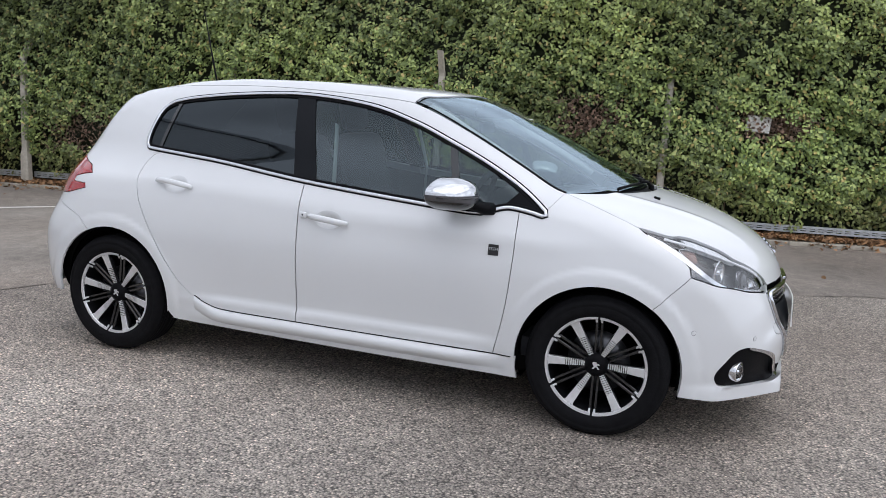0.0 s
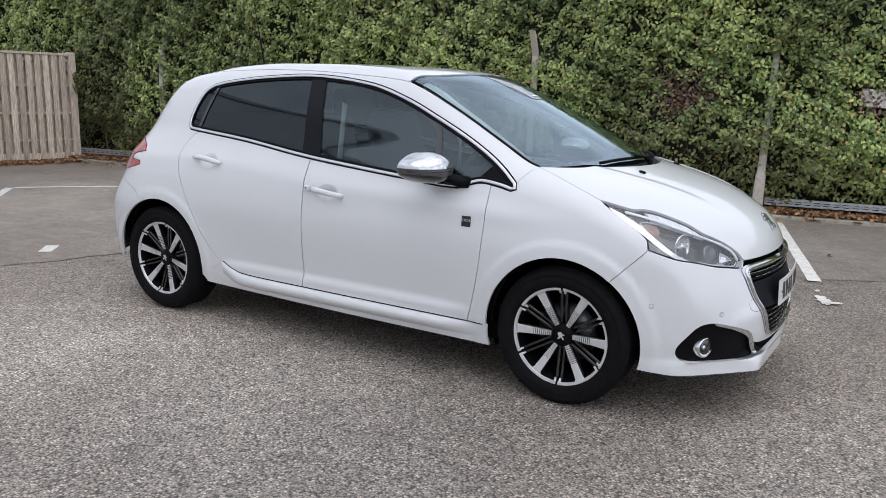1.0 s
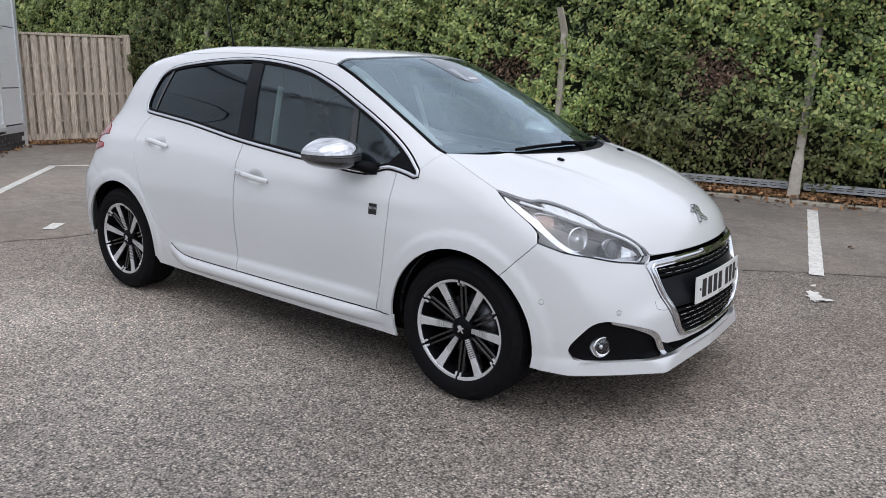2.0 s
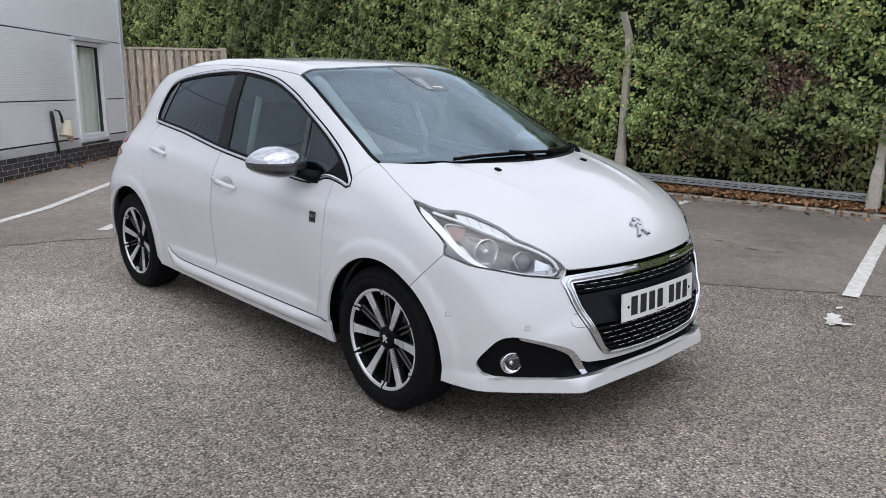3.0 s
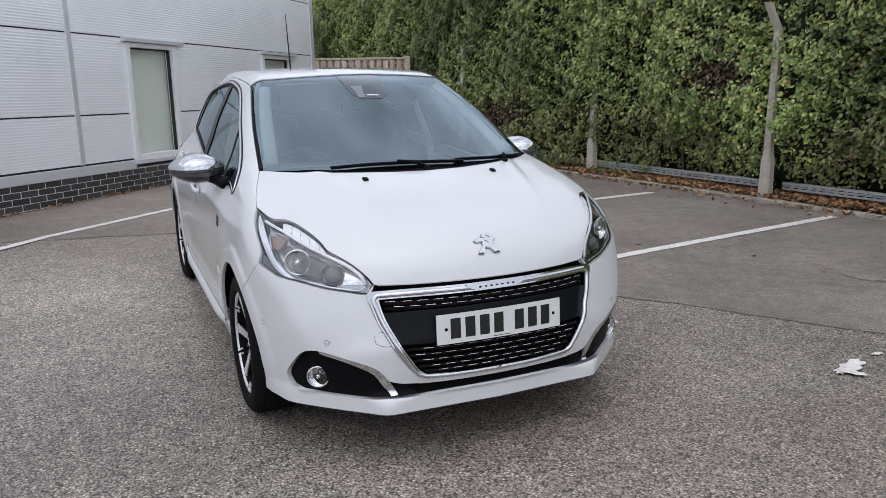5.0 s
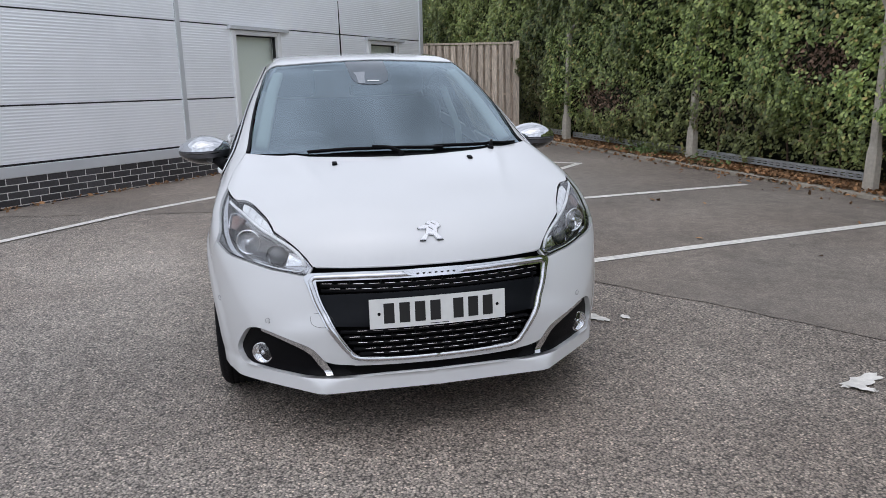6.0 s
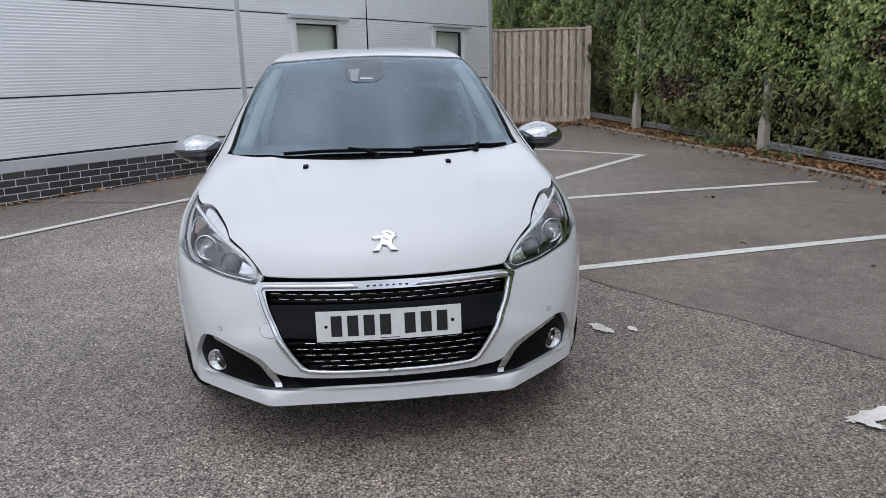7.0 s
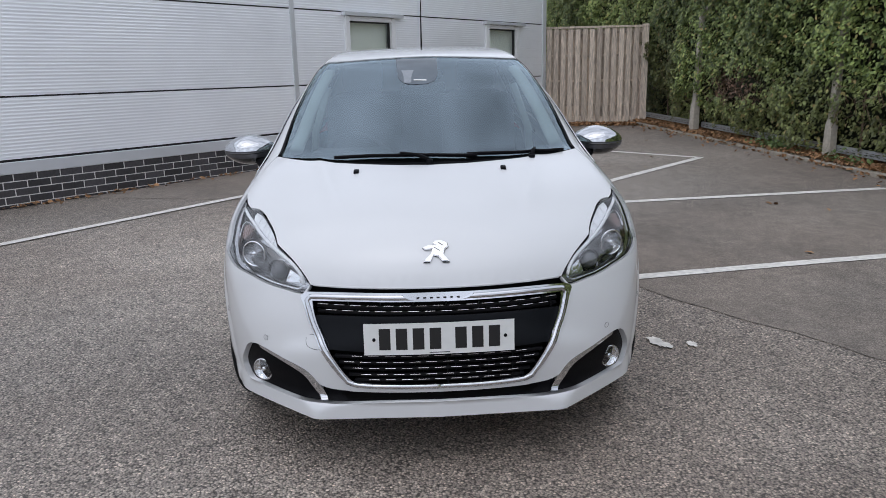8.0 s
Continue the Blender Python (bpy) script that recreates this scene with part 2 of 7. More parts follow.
    l.new(k2.outputs[0], k3.inputs[0]), l.new(bright_patch.outputs[0], k3.inputs[1])
    l.new(ramp.outputs["Color"], mix.inputs[0]), l.new(k3.outputs[0], mix.inputs["Scale"])
    # brownish and bluish stretches of stone
    hue, tone, tint = n.new("ShaderNodeTexNoise"), n.new("ShaderNodeValToRGB"), n.new("ShaderNodeVectorMath")
    hue.inputs["Scale"].default_value, hue.inputs["Detail"].default_value = 0.28, 4
    l.new(where.outputs["Object"], hue.inputs["Vector"])
    tone.color_ramp.elements[0].position, tone.color_ramp.elements[0].color = 0.38, (1.12, 0.985, 0.88, 1)
    tone.color_ramp.elements[1].position, tone.color_ramp.elements[1].color = 0.62, (1.07, 1.0, 0.93, 1)
    l.new(hue.outputs["Fac"], tone.inputs["Fac"])
    tint.operation = "MULTIPLY"
    l.new(mix.outputs[0], tint.inputs[0]), l.new(tone.outputs["Color"], tint.inputs[1])
    # far off the stones blend into their mean colour
    far, gone, calm = n.new("ShaderNodeVectorMath"), n.new("ShaderNodeMapRange"), n.new("ShaderNodeMix")
    far.operation = "LENGTH"
    l.new(where.outputs["Object"], far.inputs[0])
    gone.inputs["From Min"].default_value, gone.inputs["From Max"].default_value = 9.0, 18.0
    l.new(far.outputs["Value"], gone.inputs["Value"])
    calm.data_type = "RGBA"
    calm.inputs["B"].default_value = (base * 0.9, base * 0.86, base * 0.80, 1)
    l.new(gone.outputs[0], calm.inputs["Factor"]), l.new(tint.outputs[0], calm.inputs["A"])
    l.new(calm.outputs["Result"], b.inputs["Base Color"])
    lump = n.new("ShaderNodeBump")
    lump.inputs["Strength"].default_value, lump.inputs["Distance"].default_value, lump.invert = relief, 0.006, True
    l.new(cells.outputs["Distance"], lump.inputs["Height"])
    l.new(lump.outputs["Normal"], b.inputs["Normal"])
    return m


COARSE = asphalt("coarse_asphalt", 0.318, 0.65, 108.0, 0.82, relief=1.0, lane=1.6, rough=0.58)
SMOOTH = asphalt("smooth_worn_asphalt", 0.215, 0.33, 160.0, 0.3, stain_scale=0.8, relief=0.3, lane=1.48, bright_at=(-6.0, 1.0, 0.0), reach=3.6)
PAINT = material("worn_white_road_paint", (0.71, 0.685, 0.635), 0.7, noise_scale=26, noise_amount=0.22, bump=0.3, bump_scale=120, stain=0.1, stain_scale=4)


def sheet(name, outline, z, mat, parent=None, label="", depth=0.0):
    """A flat piece from a plan outline; depth gives it sides."""
    bm = bmesh.new()
    f = bm.faces.new([bm.verts.new((x, y, z)) for x, y in outline])
    if f.normal.z < 0 or sum(a[0] * b[1] - b[0] * a[1] for a, b in zip(outline, outline[1:] + outline[:1])) < 0:
        bmesh.ops.reverse_faces(bm, faces=[f])
    if depth:
        ex = bmesh.ops.extrude_face_region(bm, geom=list(bm.faces))
        low = [v for v in ex["geom"] if isinstance(v, bmesh.types.BMVert)]
        bmesh.ops.translate(bm, vec=(0, 0, depth), verts=low)
        bmesh.ops.recalc_face_normals(bm, faces=list(bm.faces))
    return part(name, bm, mat, parent, label)


ground = sheet("ground", [(-400, -400), (400, -400), (400, 400), (-400, 400)], 0.0, COARSE)
tagged(ground, "coarse grey-brown asphalt with pale stone chippings", "ground", kind="structure")


def wander(a, b, n, amount, seed):
    """Points from a to b with a small random drift across the line."""
    r = random.Random(seed)
    a, b = Vector(a), Vector(b)
    side = Vector((-(b - a).y, (b - a).x)).normalized()
    return [tuple(a.lerp(b, i / n) + side * (r.uniform(-amount, amount) if 0 < i < n else 0)) for i in range(n + 1)]


# older smoother asphalt of the bays, laid against the coarse lane
SEAM = wander((-3.9, -4.6), (-3.05, -0.9), 26, 0.02, 1)[:-1] + wander((-3.05, -0.9), (-2.7, 0.1), 8, 0.02, 2)[:-1] + wander((-2.7, 0.1), (0.13, 1.36), 20, 0.02, 3)[:-1] + \
    wander((0.13, 1.36), (1.85, 2.5), 16, 0.02, 4)[:-1] + wander((1.85, 2.5), (9.0, 6.2), 40, 0.03, 5)
bays = sheet("pavement", SEAM + [(9.0, 7.4), (-10.2, 4.6), (-10.2, 2.6), (-4.2, -4.6)], 0.004, SMOOTH)
tagged(bays, "smooth worn grey asphalt of the parking bays", "pavement", kind="structure")


def stripe(points, width, label, z=0.009):
    """A hand-worn painted line along points."""
    r = random.Random(len(points) * 7 + int(abs(points[0][0]) * 100))
    left, right = [], []
    for a, b in zip(points, points[1:]):
        a, b = Vector(a), Vector(b)
        side = Vector((-(b - a).y, (b - a).x)).normalized() * width / 2
        n = max(2, int((b - a).length / 0.06))
        for i in range(n + 1):
            p = a.lerp(b, i / n)
            left.append(p + side * r.uniform(0.94, 1.03))
            right.append(p - side * r.uniform(0.94, 1.03))
    vs = [(p.x, p.y, z) for q in zip(left, right) for p in q]
    fs = [(2 * i, 2 * i + 1, 2 * i + 3, 2 * i + 2) for i in range(len(left) - 1)]
    bm = bmesh.new()
    bv = [bm.verts.new(v) for v in vs]
    for f in fs:
        bm.faces.new([bv[i] for i in f])
    bmesh.ops.recalc_face_normals(bm, faces=list(bm.faces))
    for f in bm.faces:
        if f.normal.z < 0:
            f.normal_flip()
    ob = part("bay_line", bm, PAINT)
    tagged(ob, label, "road marking", "painted bay lines", "structure")
    return ob


stripe([(-1.2, -3.75), (-3.39, -1.85), (-4.68, -0.38), (-6.94, 1.54)], 0.1, "long white bay line painted beside the building")
stripe([(-6.96, 1.50), (-5.14, 3.66)], 0.09, "white line closing the bay by the fence")
stripe([(-5.16, 3.63), (-3.72, 2.13), (-2.72, 1.10)], 0.1, "white bay line running from the kerb corner")
stripe([(-2.52, 1.72), (-2.80, 4.62)], 0.1, "straight white bay line ending at the kerb")
stripe([(-0.14, 1.22), (-0.36, 2.6), (-0.71, 5.12)], 0.1, "straight white bay line beside the car")
stripe([(1.97, 2.47), (1.68, 3.7), (1.30, 5.32)], 0.1, "white bay line ending at the asphalt seam")
stripe([(-3.22, -0.36), (-3.39, -0.18)], 0.1, "short worn white dash of paint")


WORN = asphalt("pale_scuffed_asphalt", 0.27, 0.36, 160.0, 0.3, stain_scale=0.8, relief=0.3)


def blot(cx, cy, w, h, seed, label, turn=0.0, mat=PAINT, z=0.009):
    """A ragged leftover of paint."""
    r = random.Random(seed)
    pts = []
    for i in range(26):
        a = 2 * math.pi * i / 26
        k = r.uniform(0.55, 1.0)
        x, y = w * k * math.cos(a), h * k * math.sin(a)
        pts.append((cx + x * math.cos(turn) - y * math.sin(turn), cy + x * math.sin(turn) + y * math.cos(turn)))
    ob = sheet("paint_mark" if mat is PAINT else "scuff_mark", pts, z, mat)
    tagged(ob, label, "road marking", "worn paint marks", "structure")


blot(2.08, 1.9, 0.17, 0.055, 3, "ragged worn remnant of white paint", 1.9)
blot(0.97, 3.40, 0.20, 0.10, 12, "pale scuffed patch in the bay surface", 0.3, WORN, 0.008)
blot(0.55, 3.45, 0.07, 0.03, 13, "small pale scuff in the bay surface", 0.3, WORN, 0.008)
blot(2.15, 1.83, 0.09, 0.03, 15, "thin ragged finger of white paint", 0.5, PAINT, 0.0135)
blot(2.02, 2.16, 0.05, 0.02, 8, "small fleck of worn white paint", 1.5)
blot(0.95, 1.14, 0.11, 0.045, 5, "ragged curved remnant of white paint", 0.4)
blot(0.99, 1.30, 0.045, 0.03, 6, "small fleck of worn white paint", 0.2)

# ---- kerb and planting strip ----
HD = Vector((0.988, 0.155))
HN = Vector((-0.155, 0.988))
H0 = Vector((0.97, 5.93))


def along(s, d=0.0):
    """Plan point s metres along the row of posts from the second post, d metres behind it."""
    return H0 + HD * s + HN * d


CONCRETE = material("weathered_concrete", (0.36, 0.325, 0.265), 0.85, noise_scale=35, noise_amount=0.16, bump=0.4, bump_scale=90, stain=0.14, stain_scale=3, random_amount=0.08)
SOIL = material("dark_soil", (0.115, 0.08, 0.055), 0.95, noise_scale=30, noise_amount=0.3, bump=0.8, bump_scale=45)
GALV = material("galvanised_steel", (0.50, 0.52, 0.53), 0.45, metal=0.7, noise_scale=30, noise_amount=0.14)
WITHERED = material("withered_leaf", (0.19, 0.12, 0.082), 0.85, random_amount=0.6, island=True)
LITTER = material("dry_fallen_leaves", (0.29, 0.16, 0.075), 0.85, random_amount=0.6, island=True)

soil = sheet("planting_bed", [tuple(along(s, -0.24)) for s in (-12.5, 12)] + [tuple(along(s, 1.6)) for s in (12, -12.5)], 0.05, SOIL, depth=0.0)
tagged(soil, "narrow bed of dark soil under the hedge", "soil", kind="structure")
kerb = empty("kerb")
tagged(kerb, "row of pale weathered concrete kerb edging stones", "kerb", kind="structure")
kb = bmesh.new()
add_box(kb, 0.004, 0.911, -0.045, 0.045, -0.05, 0.052, 0.012)
kerb_mesh = bpy.data.meshes.new("kerb_stone")
kb.to_mesh(kerb_mesh)
kb.free()
kerb_mesh.materials.append(CONCRETE)
rk = random.Random(4)
for i in range(26):
    p = along(-12.2 + i * 0.915, -0.31)
    ks = new("kerb_stone", kerb_mesh)
    ks.parent = kerb
    ks.matrix_world = pose(p.x, p.y, rk.uniform(-0.008, 0.006), rk.uniform(-1, 1), rk.uniform(-0.5, 0.5), math.degrees(math.atan2(HD.y, HD.x)) + rk.uniform(-0.5, 0.5))


def scatter_leaves(name, count, place, size, mat, seed, flat=0.35, droop=0.5):
    """Many small folded leaves, each of its own island, as one mesh."""
    g = np.random.default_rng(seed)
    shape = np.array([(0, 0, 0), (0.28, 0.30, 0.06), (0.66, 0.25, 0.05), (1.0, 0, -0.06), (0.66, -0.25, 0.05), (0.28, -0.30, 0.06)])
    shape[:, 0] -= 0.5
    base, out = place(g, count)
    count = len(base)
    sz = g.uniform(size[0], size[1], count)
    # leaf axes: tip hangs down and outwards, blade faces mostly along out
    nrm = out + g.normal(0, flat, (count, 3))
    nrm /= np.linalg.norm(nrm, axis=1)[:, None]
    tip = g.normal(0, 0.8, (count, 3)) + np.array((0, 0, -droop))
    tip -= (tip * nrm).sum(1)[:, None] * nrm
    tip /= np.linalg.norm(tip, axis=1)[:, None]
    side = np.cross(nrm, tip)
    v = (base[:, None] + sz[:, None, None] * (shape[None, :, 0:1] * tip[:, None] + shape[None, :, 1:2] * side[:, None] + shape[None, :, 2:3] * nrm[:, None])).reshape(-1, 3)
    quad = np.array([(0, 1, 2, 3), (0, 3, 4, 5)])
    faces = (np.arange(count)[:, None, None] * 6 + quad[None]).reshape(-1, 4)
    me = bpy.data.meshes.new(name)
    me.vertices.add(len(v))
    me.vertices.foreach_set("co", v.astype(np.float32).ravel())
    me.loops.add(faces.size)
    me.loops.foreach_set("vertex_index", faces.astype(np.int32).ravel())
    me.polygons.add(len(faces))
    me.polygons.foreach_set("loop_start", np.arange(0, faces.size, 4, dtype=np.int32))
    me.update(calc_edges=True)
    me.validate()
    me.materials.append(mat)
    return new(name, me)


def litter_place(g, n):
    s = g.uniform(-12.3, 11.5, n)
    d = np.clip(g.normal(-0.10, 0.13, n), -0.37, 0.5)
    d = np.where(g.random(n) < 0.008, g.uniform(-0.8, -0.4, n), d)
    z = np.where(d < -0.36, 0.012, 0.06) + g.uniform(0, 0.03, n)
    p = np.stack([H0.x + HD.x * s + HN.x * d, H0.y + HD.y * s + HN.y * d, z], 1)
    # a drift along the fence and the foot of the building, and strays over the bays
    k = n // 11
    f = g.uniform(0, 1, k)
    drift = np.stack([-9.75 + 0.36 * f + np.abs(g.normal(0, 0.16, k)), 2.5 + 1.7 * f, g.uniform(0.012, 0.04, k)], 1)
    p[:k] = drift
    m = n // 70
    s = g.uniform(-1.0, 9.0, m)
    e = np.abs(g.normal(0.03, 0.07, m))
    p[k:k + m] = np.stack([-3.118 - 0.69788 * s + 0.71622 * e, -4.114 + 0.71622 * s + 0.69788 * e, g.uniform(0.010, 0.03, m)], 1)
    q = 30
    p[k + m:k + m + q] = np.stack([g.uniform(-9, 4, q), g.uniform(2.7, 5.3, q), np.full(q, 0.014)], 1)
    return p, np.tile((0.0, 0.0, 1.0), (n, 1))


litter = scatter_leaves("leaf_litter", 26000, litter_place, (0.035, 0.075), LITTER, 11, 0.5)
tagged(litter, "dry brown fallen leaves lying along the kerb", "leaf litter", kind="stuff")



def weed_place(g, n):
    s = np.where(g.random(n) < 0.7, g.normal(-6.55, 0.22, n), g.normal(-5.2, 0.25, n))
    d = g.normal(-0.20, 0.05, n)
    p = np.stack([H0.x + HD.x * s + HN.x * d, H0.y + HD.y * s + HN.y * d, 0.06 + np.abs(g.normal(0, 0.05, n))], 1)
    return p, np.tile((0.0, -0.4, 0.9), (n, 1))


WEED = material("weed_leaf", (0.13, 0.19, 0.06), 0.6, random_amount=0.5, island=True)
weeds = scatter_leaves("weeds", 420, weed_place, (0.03, 0.07), WEED, 17, 0.7)
tagged(weeds, "low green weeds growing behind the kerb", "weeds", kind="stuff")

# ---- hedge ----
HEDGE_H = 3.3


def leaf_material():
    m = bpy.data.materials.new("hedge_leaf")
    m.use_nodes = True
    n, l = m.node_tree.nodes, m.node_tree.links
    b = n["Principled BSDF"]
    b.inputs["Roughness"].default_value = 0.46
    b.inputs["Specular IOR Level"].default_value = 0.4
    g = n.new("ShaderNodeNewGeometry")
    ramp = n.new("ShaderNodeValToRGB")
    e = ramp.color_ramp.elements
    e[0].position, e[0].color = 0.0, (0.040, 0.078, 0.026, 1)
    e[1].position, e[1].color = 1.0, (0.50, 0.40, 0.14, 1)
    for at, c in ((0.40, (0.150, 0.215, 0.068, 1)), (0.74, (0.320, 0.405, 0.128, 1)), (0.94, (0.43, 0.49, 0.17, 1)), (0.975, (0.42, 0.31, 0.12, 1))):
        ramp.color_ramp.elements.new(at).color = c
    l.new(g.outputs["Random Per Island"], ramp.inputs["Fac"])
    t = n.new("ShaderNodeTexNoise")
    t.inputs["Scale"].default_value, t.inputs["Detail"].default_value = 0.55, 3
    w = n.new("ShaderNodeTexCoord")
    l.new(w.outputs["Object"], t.inputs["Vector"])
    r = n.new("ShaderNodeMapRange")
    r.inputs["From Min"].default_value, r.inputs["From Max"].default_value = 0.35, 0.65
    r.inputs["To Min"].default_value, r.inputs["To Max"].default_value = 0.65, 1.45
    l.new(t.outputs["Fac"], r.inputs["Value"])
    k = n.new("ShaderNodeVectorMath")
    k.operation = "SCALE"
    # leaf colour slightly brighter towards +x
    axes, x_gain, both = n.new("ShaderNodeSeparateXYZ"), n.new("ShaderNodeMapRange"), n.new("ShaderNodeMath")
    x_gain.inputs["From Min"].default_value, x_gain.inputs["From Max"].default_value = -8.0, 3.0
    x_gain.inputs["To Min"].default_value, x_gain.inputs["To Max"].default_value = 1.0, 1.08
    both.operation = "MULTIPLY"
    l.new(w.outputs["Object"], axes.inputs[0]), l.new(axes.outputs["X"], x_gain.inputs["Value"])
    l.new(r.outputs[0], both.inputs[0]), l.new(x_gain.outputs[0], both.inputs[1])
    # upper leaves yellower and paler: light from above put into their colour
    up, top_lit, yellow = n.new("ShaderNodeMath"), n.new("ShaderNodeMapRange"), n.new("ShaderNodeMix")
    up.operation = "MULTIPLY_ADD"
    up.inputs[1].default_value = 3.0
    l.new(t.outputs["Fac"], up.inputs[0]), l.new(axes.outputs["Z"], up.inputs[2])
    top_lit.inputs["From Min"].default_value, top_lit.inputs["From Max"].default_value = 2.4, 4.6
    top_lit.inputs["To Max"].default_value = 0.26
    l.new(up.outputs[0], top_lit.inputs["Value"])
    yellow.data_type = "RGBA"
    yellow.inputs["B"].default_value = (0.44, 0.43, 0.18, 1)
    l.new(top_lit.outputs[0], yellow.inputs["Factor"]), l.new(ramp.outputs["Color"], yellow.inputs["A"])
    # leaf colour mixed towards dull brown low down
    low, dull = n.new("ShaderNodeMapRange"), n.new("ShaderNodeMix")
    low.inputs["From Min"].default_value, low.inputs["From Max"].default_value = 3.0, 1.9
    low.inputs["To Max"].default_value = 0.45
    l.new(up.outputs[0], low.inputs["Value"])
    dull.data_type = "RGBA"
    dull.inputs["B"].default_value = (0.21, 0.18, 0.085, 1)
    l.new(low.outputs[0], dull.inputs["Factor"]), l.new(yellow.outputs["Result"], dull.inputs["A"])
    l.new(dull.outputs["Result"], k.inputs[0]), l.new(both.outputs[0], k.inputs["Scale"])
    l.new(k.outputs[0], b.inputs["Base Color"])
    thin = n.new("ShaderNodeBsdfTranslucent")
    l.new(k.outputs[0], thin.inputs["Color"])
    mix = n.new("ShaderNodeMixShader")
    mix.inputs[0].default_value = 0.22
    l.new(b.outputs[0], mix.inputs[1]), l.new(thin.outputs[0], mix.inputs[2])
    l.new(mix.outputs[0], n["Material Output"].inputs["Surface"])
    return m


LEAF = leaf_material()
TWIG = material("bare_twigs", (0.22, 0.15, 0.105), 0.85, noise_scale=40, noise_amount=0.25, random_amount=0.3, island=True)
# the hedge's inner shade is put into this near-black colour
INNER_SHADE = material("hedge_inner_shade", (0.022, 0.028, 0.014), 0.95, noise_scale=7, noise_amount=0.4, bump=1.0, bump_scale=9)

# thin bare places: s along, z height, half-width, half-height
BARE = [(-3.45, 1.33, 0.46, 0.27), (-7.6, 0.80, 0.8, 0.30), (-0.90, 1.35, 0.38, 0.25), (1.25, 1.36, 0.48, 0.17), (-2.6, 0.55, 0.7, 0.2), (-0.6, 0.62, 0.8, 0.2), (3.2, 0.9, 0.6, 0.3), (-5.2, 0.7, 0.6, 0.22)]


def hedge_face(s, z):
    """How far the trimmed face bulges towards the cars at s, z (numpy arrays)."""
    b = 0.07 * np.sin(1.7 * s + 0.6 * z) + 0.05 * np.sin(3.9 * s - 2.1 * z + 1.0) + 0.05 * np.sin(2.6 * z + 0.8 * s) + 0.03 * np.sin(8.3 * s + 5.7 * z)
    return 0.25 + b - np.where(s < -4.6, 0.32, 0.50) * np.clip(0.80 - z, 0, 1) - 0.30 * np.clip((-9.3 - s) / 0.9, 0, 1)


def hedge_place(g, n):
    s, z = g.uniform(-17.5, 11.0, n), g.uniform(0.13, HEDGE_H, n)
    depth = g.exponential(0.085, n)
    clump = np.sin(5.1 * s + 1.3 * np.sin(4.3 * z)) * np.sin(6.2 * z + 1.1 * np.sin(3.7 * s)) + 0.9 * np.sin(17 * s + 9 * z) * np.sin(19 * z - 7 * s)
    keep = g.random(n) < np.clip(0.66 + 0.42 * clump, 0.10, 1)
    for i, (bs, bz, bw, bh) in enumerate(BARE):
        r = (((s - bs) / bw) ** 2 + ((z - bz) / bh) ** 2) * (1 + 0.5 * np.sin(11 * s + 3 * z) * np.sin(14 * z - 4 * s))
        keep &= ~((r < 1.2) & (g.random(n) < (1.20 - r if i < 4 else 0.7 - 0.6 * r)))
    bared = np.where(z < 1.0, 0.95, np.where(z < 1.45, 0.66, np.where(z < 1.72, 0.22, np.where(z < 2.08, 0.92, 0.0))))
    keep &= ~((np.abs(s + 2.78 - 0.028 * z) < 0.075) & (g.random(n) < bared))
    keep &= ~((np.abs(s - 0.02 * z) < 0.07) & (z < 2.0) & (g.random(n) < np.where(z < 0.9, 0.5, 0.08)))
    keep &= ~((np.abs(s + 8.78 - 0.02 * z) < 0.09) & (z < 1.1) & (g.random(n) < 0.9))
    keep &= ~((z < 0.5) & (g.random(n) < (0.5 - z) * np.where(s < -4.6, 1.6, 2.3)))
    s, z, depth, clump = s[keep], z[keep], depth[keep], clump[keep]
    d = -(hedge_face(s, z) + 0.050 * clump) + depth
    p = np.stack([H0.x + HD.x * s + HN.x * d, H0.y + HD.y * s + HN.y * d, z], 1)
    out = np.tile((-HN.x, -HN.y, 0.75), (len(s), 1))
    return p, out


hedge = empty("hedge")
tagged(hedge, "tall clipped green beech hedge with yellowing leaves and bare patches", "hedge", kind="stuff")
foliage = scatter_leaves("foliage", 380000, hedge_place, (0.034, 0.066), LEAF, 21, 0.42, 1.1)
foliage.parent = hedge


def dead_place(g, n):
    b = np.array(BARE)[g.integers(0, 4, n)]
    s, z = b[:, 0] + g.normal(0, 0.55, n) * b[:, 2], b[:, 1] + g.normal(0, 0.55, n) * b[:, 3]
    d = -hedge_face(s, z) + g.uniform(0.0, 0.22, n)
    return np.stack([H0.x + HD.x * s + HN.x * d, H0.y + HD.y * s + HN.y * d, z], 1), np.tile((-HN.x, -HN.y, 0.4), (n, 1))


withered = scatter_leaves("withered_leaves", 1500, dead_place, (0.03, 0.06), WITHERED, 31, 0.8)
withered.parent = hedge
tagged(withered, "withered red-brown leaves")


